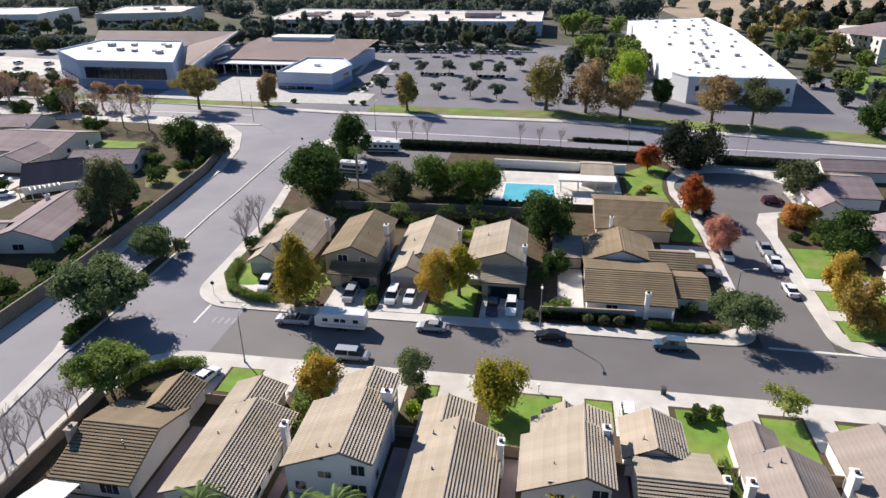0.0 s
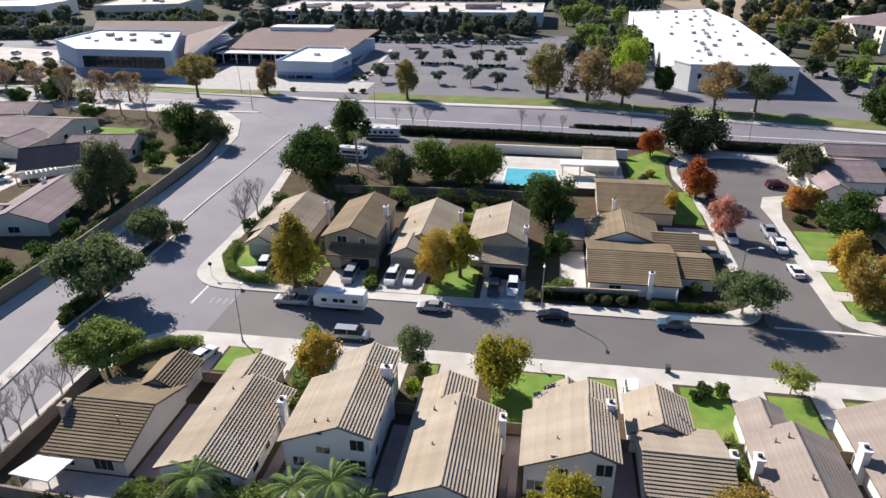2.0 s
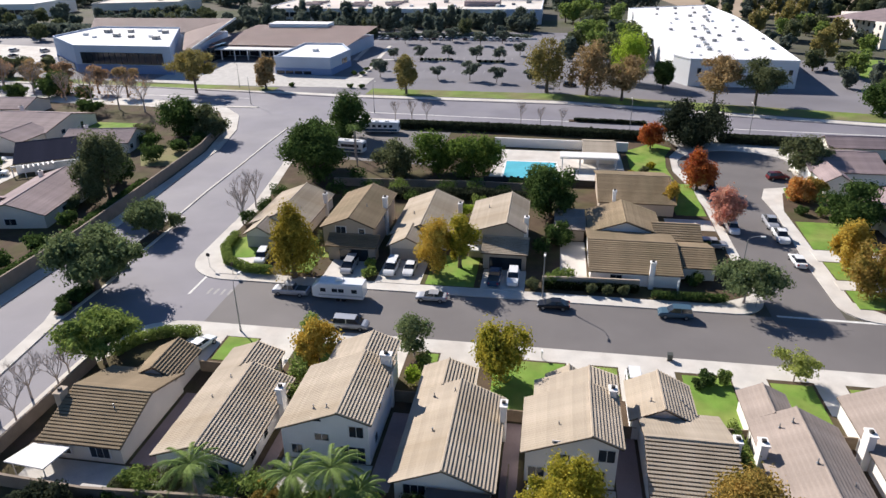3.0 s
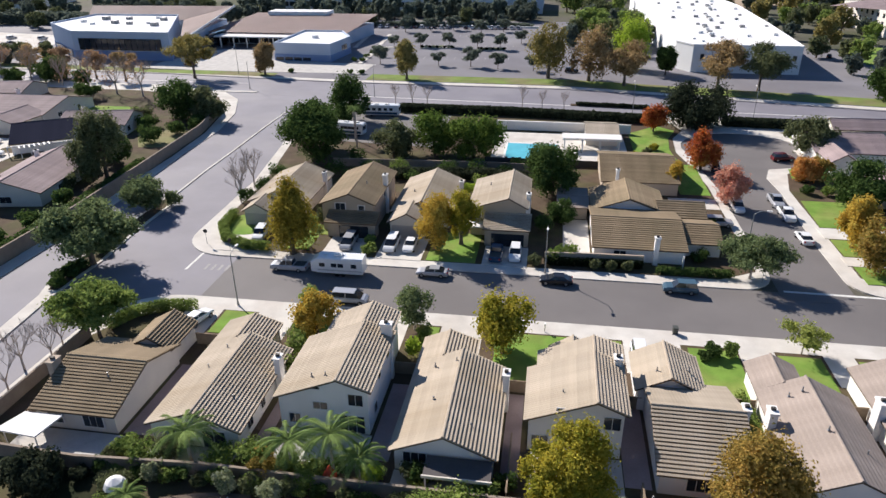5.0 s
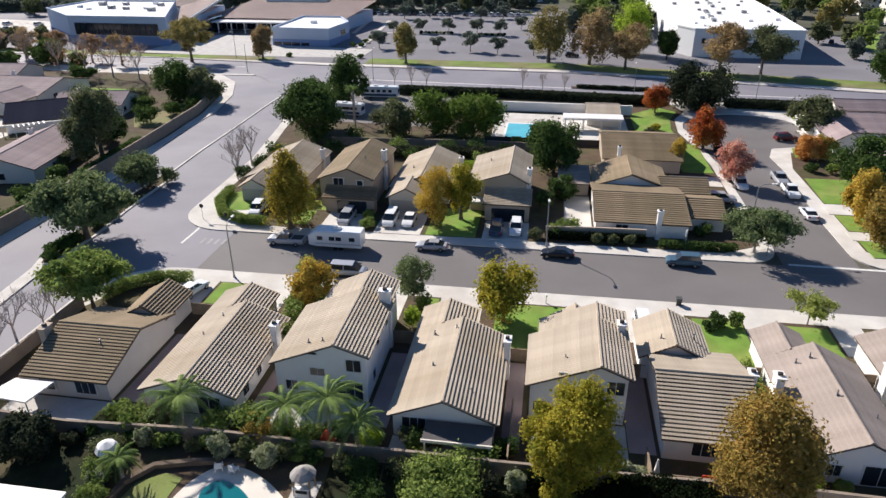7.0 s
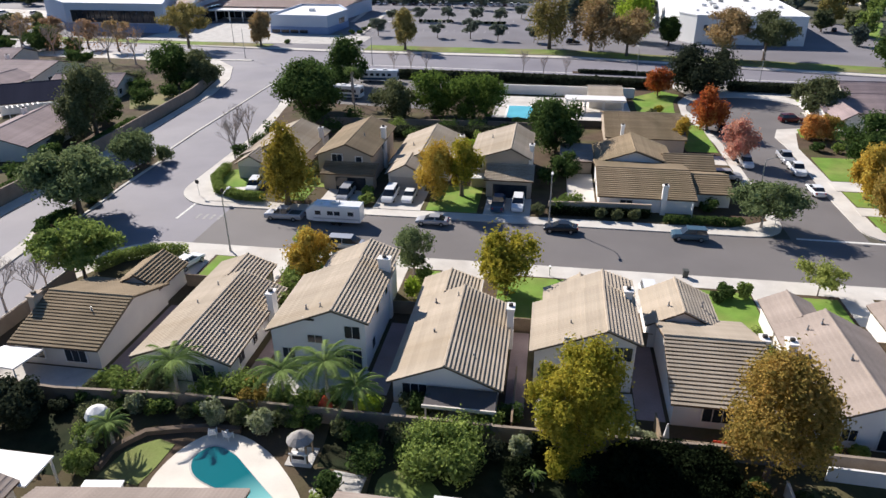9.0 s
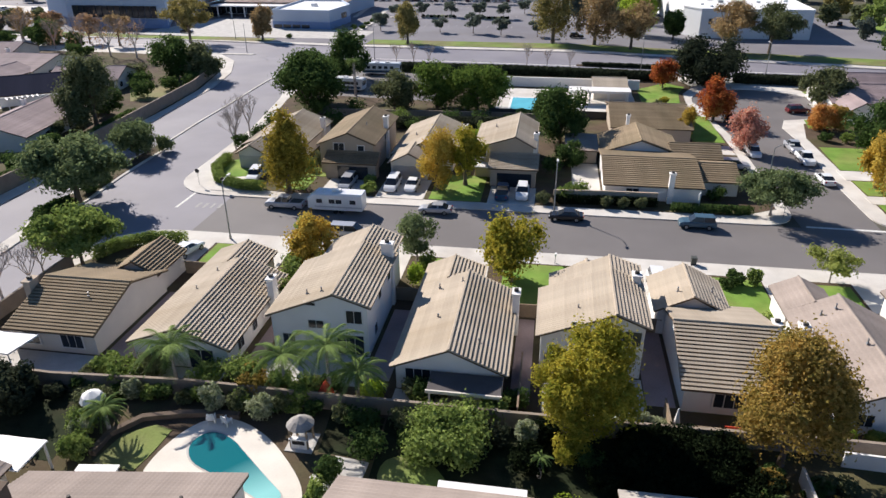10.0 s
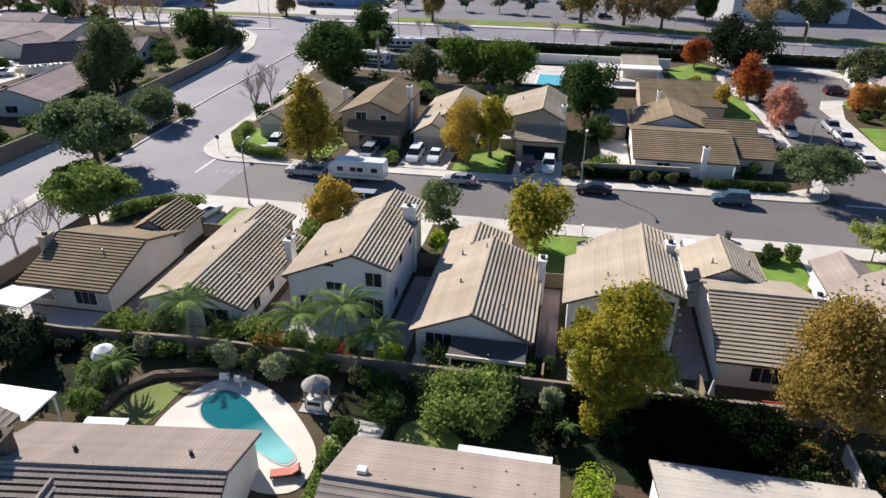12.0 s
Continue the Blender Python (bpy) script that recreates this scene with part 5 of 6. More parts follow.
hedge([(-89.0, 150), (-93.6, 166)], 3.4, 2.9, "dark planting behind the avenue wall", "dark", 12, 0.4)
slab("dry_lawn", [(-95.2, 134.0), (-102, 145), (-94.3, 150.6), (-88.0, 149), (-86.4, 140), (-88.5, 135)], 0.1, 0.215, M["dry_lawn"], "patch of dry yellowing lawn behind the wall", "lawn", "stuff")
tree(-98.0, 160.0, 10.4, 12.0, "dark", "dense dark green tree behind the wall", "low", 2600, 0.5)
tree(-89.6, 158.5, 9.4, 9.4, "olive", "dense olive-green tree behind the wall", "low", 2000, 0.5)
tree(-88.6, 112.2, 14.0, 11.0, "olive", "tall olive-green tree behind the wall", "oval", 3800, 0.45)
tree(-92.5, 122.0, 6.0, 6.0, "dark", "dark green garden tree", "round", 1100, 0.42)
for x, y, h2, w2, lf in ((-94, 138, 4.5, 6, "dark"), (-99, 132, 3.6, 5, "olive"), (-102, 150, 4, 6, "dark"), (-108, 158, 4, 6, "olive"), (-92, 146, 3.4, 5, "dark"), (-86.5, 88, 3.4, 5, "dark"), (-88, 80, 3.8, 5, "dark"), (-90, 72, 4.0, 6, "dark"), (-100, 118, 3.4, 4, "olive"), (-88, 98, 3.4, 4, "dark"), (-96, 124, 3, 4, "dark"), (-112, 150, 3.6, 5, "dark"), (-87, 66, 4, 6, "dark"), (-96, 84, 4.4, 6, "dark"), (-104, 92, 3.6, 5, "olive"), (-128, 126, 3.6, 5, "dark"), (-93, 106, 3.2, 4, "olive")):
    shrub(x, y, h2, w2, lf, 520, 0.4, "dark garden shrub behind the avenue wall" if lf == "dark" else "olive garden shrub behind the avenue wall")

# Along the arterial road and beyond it.
for x, y, h2, w2, lf, sh in ((-1.1, 226.2, 19.0, 12.0, "dull_gold", "oval"), (12.2, 223.0, 17.5, 13.0, "dull_amber", "oval"), (27.0, 245.0, 18.5, 12.5, "lime", "oval"), (23.0, 216.0, 14.2, 13.6, "dull_amber", "spread"), (38.4, 235.9, 9.6, 8.0, "dark", "round"), (51.1, 214.6, 15.4, 13.6, "dull_amber", "spread"), (63.0, 213.5, 14.4, 13.6, "olive", "spread"),
                            (-122.0, 213.0, 15.4, 13.0, "dull_gold", "spread"), (-99.8, 221.4, 12.6, 6.6, "dull_amber", "oval"), (-48.2, 218.6, 13.6, 7.6, "dull_gold", "oval"), (-168.0, 203.0, 7.6, 12.0, "dark", "low"), (96.0, 205.0, 12.0, 12.0, "dark", "low")):
    tree(x, y, h2, w2, lf, {"dull_gold": "golden-green autumn roadside tree", "dull_amber": "amber autumn roadside tree", "lime": "bright lime-green roadside tree", "dark": "dark green roadside tree", "olive": "olive-green tree by the road"}[lf], sh, 2200, 0.55, group="roadside trees")
for x, y, h2, w2 in ((-134.0, 186.0, 14.0, 11.0), (-124.0, 184.0, 13.0, 9.0), (-146.0, 190.0, 13.5, 10.0), (-178.0, 204.0, 13.0, 11.0), (-192.0, 207.0, 12.0, 11.0), (-160.0, 196.0, 11.0, 9.0)):
    bare_tree(x, y, h2, w2, "half-bare brown roadside tree", 420)

for x, y, h2, w2, lf in ((-186, 214, 11, 9, "dull_amber"), (-172, 212, 10, 8, "brown"), (-200, 216, 12, 10, "brown"), (-212, 218, 11, 9, "olive"), (-156, 208, 10, 8, "brown"), (-143, 205, 11, 8, "dull_amber"), (-150, 192, 6, 7, "dark"), (-176, 194, 6, 8, "dark"), (-138, 178, 5, 7, "dark"), (-196, 200, 6, 8, "olive"), (-224, 210, 10, 9, "brown")):
    tree(x, y, h2, w2, lf, "half-bare brown tree beside the road" if lf == "brown" else "roadside tree before the civic building", "spread", 900, 0.5, group="roadside trees")
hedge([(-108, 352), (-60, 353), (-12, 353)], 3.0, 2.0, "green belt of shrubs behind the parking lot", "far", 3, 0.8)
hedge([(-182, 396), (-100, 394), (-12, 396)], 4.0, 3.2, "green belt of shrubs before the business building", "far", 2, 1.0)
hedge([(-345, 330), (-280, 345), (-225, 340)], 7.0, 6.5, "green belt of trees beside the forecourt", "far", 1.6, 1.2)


for x0, x1 in ((-50.1, -49.7), (-49.0, -48.6), (-47.9, -47.5), (-46.8, -46.4)):
    slab("road_word_bar", rect(x0, x1, 77.6, 79.4), 0.005, 0.014, M["line_worn"], "worn white painted bar of a road word", "road marking")

# ---- vehicles ----
def loft(sections):
    bm = bmesh.new()
    rings = [[bm.verts.new((x, y, z)) for y, z in ring] for x, ring in sections]
    n = len(rings[0])
    for a, b in zip(rings, rings[1:]):
        for i in range(n):
            bm.faces.new((a[i], a[(i + 1) % n], b[(i + 1) % n], b[i]))
    bm.faces.new(rings[0][::-1]), bm.faces.new(rings[-1])
    bmesh.ops.recalc_face_normals(bm, faces=bm.faces)
    return bm


SHAPES = {  # half length, half width, body stations (x, belt, narrowing), cabin base x, top x, roof height
    "sedan": (2.35, 0.91, [(-2.35, 0.72, 0.86), (-2.2, 0.95, 0.95), (-1.3, 1.0, 1), (0.8, 0.97, 1), (1.8, 0.86, 0.97), (2.25, 0.7, 0.88), (2.35, 0.58, 0.8)], (-1.8, 1.05), (-1.05, 0.25), 1.43),
    "suv": (2.35, 0.95, [(-2.35, 0.85, 0.9), (-2.25, 1.08, 0.97), (0.9, 1.08, 1), (1.9, 1.0, 0.97), (2.28, 0.85, 0.9), (2.35, 0.65, 0.82)], (-2.22, 1.1), (-1.95, 0.35), 1.74),
    "van": (2.5, 0.98, [(-2.5, 0.85, 0.92), (-2.42, 1.05, 0.98), (1.2, 1.05, 1), (2.1, 0.95, 0.95), (2.45, 0.75, 0.88), (2.5, 0.6, 0.8)], (-2.4, 1.7), (-2.2, 0.7), 1.78),
    "pickup": (2.8, 0.98, [(-2.8, 1.05, 0.95), (-2.7, 1.12, 0.98), (0.9, 1.12, 1), (2.2, 1.08, 0.98), (2.7, 0.95, 0.92), (2.8, 0.7, 0.86)], (-0.75, 1.35), (-0.6, 0.65), 1.85),
}


def vehicle(kind, paint, label, x, y, turn, z=0.0):
    hl, hw, st, base, top, roof = SHAPES[kind]
    ob = thing("car" if kind != "pickup" else "pickup_truck", x, y, z, label, "car" if kind != "pickup" else "pickup", "parked vehicles", turn)
    sec = []
    for sx, belt, k in st:
        w = hw * k
        half = [(w * 0.82, 0.28), (w, 0.45), (w, belt - 0.14), (w * 0.9, belt)]
        sec.append((sx, [(-a, b) for a, b in half] + half[::-1]))
    body = part("body", loft(sec), M[paint], ob)
    belt = st[2][1] - 0.03
    bm = bmesh.new()
    low = [bm.verts.new(v) for v in ((base[0], -hw * 0.88, belt), (base[1], -hw * 0.88, belt), (base[1], hw * 0.88, belt), (base[0], hw * 0.88, belt))]
    up = [bm.verts.new(v) for v in ((top[0], -hw * 0.7, roof - 0.05), (top[1], -hw * 0.7, roof - 0.05), (top[1], hw * 0.7, roof - 0.05), (top[0], hw * 0.7, roof - 0.05))]
    bm.faces.new(up), bm.faces.new(low[::-1])
    for i in range(4):
        bm.faces.new((low[i], low[(i + 1) % 4], up[(i + 1) % 4], up[i]))
    part("cabin_glass", bm, M["glass"], ob, "dark tinted glass")
    part("roof", boxed(top[0] - 0.08, top[1] + 0.1, -hw * 0.73, hw * 0.73, roof - 0.06, roof, 0.02), M[paint], ob)
    for s in (-1, 1):
        mid = (base[0] + base[1]) / 2 - 0.1
        bm = tube(bmesh.new(), (mid, s * hw * 0.89, belt), (mid, s * hw * 0.71, roof - 0.04), 0.06, 0.05, 4)
        part("pillar", bm, M[paint], body)
        part("headlight", boxed(hl - 0.22, hl - 0.04, s * hw * 0.62 - 0.17, s * hw * 0.62 + 0.17, st[-1][1] - 0.02, st[-1][1] + 0.14), M["lamp_clear"], ob)
        part("tail_light", boxed(-hl - 0.01, -hl + 0.08, s * hw * 0.7 - 0.12, s * hw * 0.7 + 0.12, 0.68, 0.92), M["lamp_red"], ob)
        for wx in (-0.6 * hl, 0.62 * hl):
            wheel = part("wheel", tube(bmesh.new(), (wx, s * (hw - 0.2), 0.34), (wx, s * (hw + 0.01), 0.34), 0.34, 0.34, 14), M["tyre"], ob)
            part("rim", tube(bmesh.new(), (wx, s * (hw - 0.02), 0.34), (wx, s * (hw + 0.025), 0.34), 0.22, 0.2, 10), M["rim"], wheel)
    if kind == "pickup":
        # A flat dark plate imitates the shaded hollow of the open bed.
        part("bed", boxed(-2.6, -0.95, -0.78, 0.78, 1.0, 1.125), M["bin"], ob, "dark plate standing for the open load bed")
    return ob


for kind, paint, label, x, y, turn, z in (
    ("pickup", "paint_silver", "silver crew-cab pickup hitched to a white trailer", -37.0, 79.4, 180, 0),
    ("van", "paint_silver", "silver minivan parked at the kerb", -25.2, 71.3, 0, 0),
    ("sedan", "paint_silver", "silver sedan parked at the kerb", -15.4, 80.5, 180, 0),
    ("sedan", "paint_black", "black sedan parked at the kerb", 2.6, 80.6, 180, 0),
    ("suv", "paint_teal", "slate-blue wagon parked at the kerb", 19.7, 80.5, 180, 0),
    ("suv", "paint_white", "white car parked on a corner driveway", -45.9, 89.6, -82, 0.2),
    ("van", "paint_silver", "silver van parked on a shaded driveway", -30.4, 88.4, -90, 0.2),
    ("van", "paint_white", "white minivan parked before a garage", -23.4, 88.8, -90, 0.2),
    ("sedan", "paint_white", "white sedan parked before a garage", -20.4, 88.9, -90, 0.2),
    ("suv", "paint_white", "white car parked before an open garage", -3.7, 87.9, -90, 0.2),
    ("pickup", "paint_blue", "dark blue pickup parked before an open garage", -6.6, 87.8, 90, 0.2),
    ("suv", "paint_white", "white car parked beside the side street", 34.5, 113.0, -90, 0),
    ("suv", "paint_silver", "pale silver car parked on a side driveway", 29.6, 104.8, 0, 0.15),
    ("pickup", "paint_silver", "silver pickup parked at the kerb", 42.0, 116.6, -91, 0),
    ("pickup", "paint_white", "white pickup parked at the kerb", 42.1, 110.4, -91, 0),
    ("sedan", "paint_white", "white sedan parked at the kerb", 42.0, 100.6, 91, 0),
    ("suv", "paint_black", "dark car parked at the kerb of the side street", 34.9, 135.0, -93, 0.01),
    ("suv", "paint_red", "dark red car parked on the round turning", 50.6, 143.4, 10, 0.02),
    ("sedan", "paint_white", "white car parked on a driveway", -43.4, 63.2, 75, 0.21),
    ("suv", "paint_white", "white car parked on a driveway", 12.4, 62.6, -90, 0.21),
    ("suv", "paint_black", "black car parked in the shade of roadside trees", 6.8, 236.6, 5, 0.15),
    ("sedan", "paint_black", "black car parked by the grass verge", -134.0, 233.0, 0, 0.16),
    ("suv", "paint_white", "white car parked outside a house", -124.6, 123.4, 20, 0.2),
    ("van", "paint_white", "white van parked outside a house", -133.0, 132.4, 20, 0.2),
    ("sedan", "paint_white", "white car parked beside the white building", 108.0, 262.0, 70, 0.15),
    ("suv", "paint_silver", "silver car parked beside the white building", 112.0, 250.0, 70, 0.15),
    ("sedan", "paint_black", "black car parked beside the white building", 104.0, 276.0, 70, 0.15),
):
    vehicle(kind, paint, label, x, y, turn, z)
first = [vehicle("sedan", "paint_black", "dark car in a shaded parking row", -92.0, 345.0, 90, 0.15), vehicle("suv", "paint_white", "white car in a shaded parking row", -88.5, 345.0, 90, 0.15), vehicle("suv", "paint_silver", "silver car in a shaded parking row", -85.0, 345.0, -90, 0.15)]
for i in range(18):
    copy_thing(first[i * 7 % 3], pose(-80.0 + 3.3 * i + (6 if i > 8 else 0), 345.0, 0.15, 0, 0, 90))
for i in range(16):
    copy_thing(first[(i * 5 + 1) % 3], pose(-300.0 + 5.5 * i, 262.0 + 14 * (i % 3), 0.2, 0, 0, 80))


def travel_trailer(x, y, turn, length=8.6):
    ob = thing("travel_trailer", x, y, 0, "white travel trailer with small windows at the kerb", "trailer", "parked vehicles", turn)
    l, w = length / 2, 1.22
    ring = [(-w, 0.55), (-w, 2.75), (-w + 0.2, 2.95), (w - 0.2, 2.95), (w, 2.75), (w, 0.55)]
    nose = [(-w, 0.75), (-w, 2.1), (-w + 0.2, 2.25), (w - 0.2, 2.25), (w, 2.1), (w, 0.75)]
    part("body", loft([(-l, ring), (l - 1.0, ring), (l, nose)]), M["paint_white"], ob)
    part("stripe", boxed(-l + 0.05, l - 1.0, -w - 0.012, w + 0.012, 0.95, 1.12), M["paint_silver"], ob)
    for a in (-2.6, -0.6, 0.4, 2.2):
        for s in (-1, 1):
            part("window", boxed(a - 0.42, a + 0.42, s * w - 0.02, s * w + 0.02, 1.55, 2.15), M["glass"], ob)
    part("roof_unit", boxed(-0.7, 0.5, -0.4, 0.4, 2.95, 3.25, 0.06), M["plastic_white"], ob)
    part("vent", boxed(1.6, 2.1, -0.25, 0.25, 2.95, 3.08), M["plastic_white"], ob)
    part("drawbar", boxed(l - 0.2, l + 0.9, -0.08, 0.08, 0.45, 0.6), M["dark_metal"], ob)
    for a in (-0.9, 0.0):
        for s in (-1, 1):
            part("wheel", tube(bmesh.new(), (a, s * 0.95, 0.34), (a, s * 1.2, 0.34), 0.34, 0.34, 14), M["tyre"], ob)


travel_trailer(-29.2, 79.3, 180, 7.8)


def motorhome(x, y, turn, length, label):
    ob = thing("motorhome", x, y, 0.16, label, "motorhome", "parked vehicles", turn)
    l, w = length / 2, 1.25
    ring = [(-w, 0.5), (-w, 3.0), (-w + 0.15, 3.15), (w - 0.15, 3.15), (w, 3.0), (w, 0.5)]
    part("body", loft([(-l, ring), (l - 0.4, ring), (l, [(a, 0.6 + (b - 0.5) * 0.9) for a, b in ring])]), M["paint_white"], ob)
    part("band", boxed(-l + 0.03, l - 0.45, -w - 0.015, w + 0.015, 0.7, 1.3), M["paint_blue"], ob, "dark blue side band")
    for i in range(5):
        a = -l + 1.2 + i * (length - 2.2) / 5
        for s in (-1, 1):
            part("window", boxed(a, a + 0.9, s * w - 0.02, s * w + 0.025, 1.7, 2.4), M["glass"], ob)
    part("windscreen", boxed(l - 0.2, l + 0.01, -1.0, 1.0, 1.5, 2.5), M["glass"], ob)
    for a in (-1.2, 1.6):
        part("roof_unit", boxed(a - 0.5, a + 0.5, -0.4, 0.4, 3.15, 3.4, 0.05), M["plastic_white"], ob)
    for a in (-l * 0.5, l * 0.65):
        for s in (-1, 1):
            part("wheel", tube(bmesh.new(), (a, s * 0.95, 0.45), (a, s * 1.24, 0.45), 0.45, 0.45, 14), M["tyre"], ob)


slab("vehicle_yard", [(-58, 146), (-26, 143), (-26, 172), (-60, 174)], 0.1, 0.2, M["asphalt"], "dark asphalt yard for parked motorhomes", "pavement")
motorhome(-45.0, 170.0, 2, 10.0, "white motorhome with a dark blue band")
motorhome(-48.0, 151.0, -8, 7.0, "white motorhome between tall trees")

# ---- the swimming pool behind the middle houses ----
slab("pool_deck", rect(-12.2, 18.0, 133.6, 158.0), 0.1, 0.22, M["concrete"], "pale concrete swimming pool deck", "deck")
part("coping", slab_mesh(rect(-9.5, 3.0, 136.2, 149.0), 0.2, 0.27), M["trim"], pool := thing("swimming_pool", -5.4, 143.8, 0, "rectangular turquoise pool with white coping", "pool"), at=pose(5.4, -143.8, 0))
part("water", slab_mesh(rect(-9.0, 2.5, 136.8, 148.4), 0.2, 0.285), M["water_far"], pool, at=pose(5.4, -143.8, 0))
for i in range(7):
    lounger = thing("sun_lounger", -8.6 + 1.5 * i, 134.9, 0.22, "dark pool lounger on the deck", "lounger", "pool loungers")
    part("seat", boxed(-0.3, 0.3, -0.9, 0.4, 0.25, 0.33), M["dark_metal"], lounger), part("backrest", boxed(-0.3, 0.3, 0.4, 0.48, 0.28, 0.85), M["dark_metal"], lounger)
    for a in (-0.26, 0.26):
        for b in (-0.8, 0.3):
            part("leg", boxed(a - 0.03, a + 0.03, b - 0.03, b + 0.03, 0, 0.25), M["dark_metal"], lounger)
h, o = house("small pool house with brown roof and white walls", [(8.6, 16.4, 148.5, 159.5, "x", 154.0, 4.2, 3.0, 3.0)], group="pool buildings", tiles=False, step=0.5)
perg = thing("pergola", 10.0, 146.0, 0.2, "white pergola with flat slatted top", "pergola")
part("panel", boxed(-6.6, 6.6, -2.1, 2.1, 2.95, 3.05), M["trim"], perg, "flat white top panel")
for i in range(9):
    part("slat", boxed(-6.2 + 1.5 * i, -5.9 + 1.5 * i, -2.0, 2.0, 2.75, 2.95), M["trim"], perg)
part("beam", boxed(-6.6, 6.6, -1.9, -1.6, 2.5, 2.75), M["trim"], perg), part("beam", boxed(-6.6, 6.6, 1.6, 1.9, 2.5, 2.75), M["trim"], perg)
for a in (-6, -2, 2, 6):
    for b in (-1.75, 1.75):
        part("post", boxed(a - 0.12, a + 0.12, b - 0.12, b + 0.12, 0, 2.5), M["trim"], perg)
wall_run("pool_wall", [(-13.0, 160.6), (20.0, 159.8)], 2.4, 0.4, "stucco_white", "low white wall behind the pool")
wall_run("pool_fence", [(-13.0, 133.0), (19.0, 133.0)], 1.5, 0.06, "dark_metal", "dark metal fence before the pool", "fence")

# ---- the garden pool ----
KIDNEY = [(-26.5, 31.4), (-26.4, 32.6), (-25.6, 33.5), (-24.4, 33.3), (-23.2, 32.7), (-21.9, 31.6), (-20.2, 30.2), (-18.6, 28.9), (-17.4, 28.0), (-17.7, 27.1), (-18.7, 27.2), (-20.2, 27.9), (-22.2, 28.8), (-24.0, 29.4), (-25.6, 30.1)]
for _ in range(2):  # round the outline off
    KIDNEY = [(a[0] * k + b[0] * (1 - k), a[1] * k + b[1] * (1 - k)) for a, b in zip(KIDNEY, KIDNEY[1:] + KIDNEY[:1]) for k in (0.75, 0.25)]
mid = (-22.0, 30.4)
DECK = [(-28.6, 27.8), (-28.7, 30.4), (-27.9, 33.2), (-26.4, 35.1), (-23.8, 35.2), (-20.6, 33.5), (-17.9, 30.9), (-16.2, 28.8), (-15.8, 27.0), (-16.2, 24.8), (-19.0, 24.4), (-22.0, 26.0), (-25.0, 27.2)]
for _ in range(2):
    DECK = [(a[0] * k + b[0] * (1 - k), a[1] * k + b[1] * (1 - k)) for a, b in zip(DECK, DECK[1:] + DECK[:1]) for k in (0.75, 0.25)]
slab("pool_patio", DECK, 0.1, 0.24, M["pool_deck"], "pale concrete patio round a kidney-shaped pool", "patio")
kp = thing("garden_pool", mid[0], mid[1], 0, "kidney-shaped turquoise garden pool", "pool")
part("coping", slab_mesh([((x - mid[0]) * 1.05, (y - mid[1]) * 1.06) for x, y in KIDNEY], 0.2, 0.28), M["kerb"], kp)
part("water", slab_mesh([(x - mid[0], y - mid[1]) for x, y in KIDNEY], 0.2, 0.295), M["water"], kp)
lawn([(-33.0, 29.0), (-32.4, 32.2), (-30.4, 33.6), (-28.8, 33.2), (-29.0, 30.6), (-29.4, 28.6)], "verge", "dull green lawn beside the garden pool")
LAWN = [(-10.8, 28.4), (-11.6, 32.6), (-8.6, 33.4), (-7.0, 32.2), (-5.8, 30.6), (-5.0, 28.4)]
for _ in range(2):
    LAWN = [(a[0] * k + b[0] * (1 - k), a[1] * k + b[1] * (1 - k)) for a, b in zip(LAWN, LAWN[1:] + LAWN[:1]) for k in (0.75, 0.25)]
lawn(LAWN, "verge", "dull green back garden lawn")
wall_run("garden_wall", [(-33.4, 29.6), (-33.4, 31.8), (-31.8, 34.0), (-28.8, 34.9), (-26.8, 35.3), (-24.0, 35.4)], 0.6, 0.42, "dark_block", "low curved brown retaining wall")
for x, y, t in ((-26.1, 34.6, 200), (-24.7, 34.5, 160)):
    ch = thing("garden_chair", x, y, 0.24, "white slatted garden chair by the pool", "chair", "garden chairs", t)
    part("seat", boxed(-0.3, 0.3, -0.3, 0.3, 0.32, 0.38), M["plastic_white"], ch)
    for i in range(4):
        part("slat", boxed(-0.28 + 0.145 * i, -0.17 + 0.145 * i, 0.28, 0.34, 0.36, 0.98), M["plastic_white"], ch)
    for a in (-0.3, 0.3):
        part("armrest", boxed(a - 0.05, a + 0.05, -0.32, 0.32, 0.56, 0.6), M["plastic_white"], ch)
        for b in (-0.27, 0.27):
            part("leg", boxed(a - 0.03, a + 0.03, b - 0.03, b + 0.03, 0, 0.56), M["plastic_white"], ch)
gz = thing("gazebo", -17.9, 33.4, 0.2, "small wooden garden bar with grey thatch and white cabinet", "gazebo")
ringp = [(0.95 * math.cos(math.pi * (i + 0.5) / 2), 0.95 * math.sin(math.pi * (i + 0.5) / 2)) for i in range(4)]
for x, y in ringp:
    part("post", boxed(x - 0.07, x + 0.07, y - 0.07, y + 0.07, 0, 1.95), M["fence"], gz)
part("roof", tube(bmesh.new(), (0, 0, 1.9), (0, 0, 2.35), 1.1, 0.55, 12), M["thatch"], gz, "grey thatched round roof")
part("roof_top", tube(bmesh.new(), (0, 0, 2.34), (0, 0, 2.62), 0.58, 0.06, 12), M["thatch"], gz)
part("counter", boxed(-0.75, 0.75, -0.85, -0.5, 0.95, 1.03), M["plastic_white"], gz, "white bar counter")
part("cabinet", boxed(-0.62, 0.62, -0.8, -0.52, 0.05, 0.95), M["plastic_white"], gz, "white cabinet")
# Dark plate: the cabinet's shaded inside is painted, not hollowed out.
part("opening", boxed(-0.5, 0.5, -0.82, -0.79, 0.5, 0.85), M["glass"], gz)
part("floor", boxed(-1.1, 1.1, -1.1, 1.1, 0, 0.06), M["kerb"], gz)
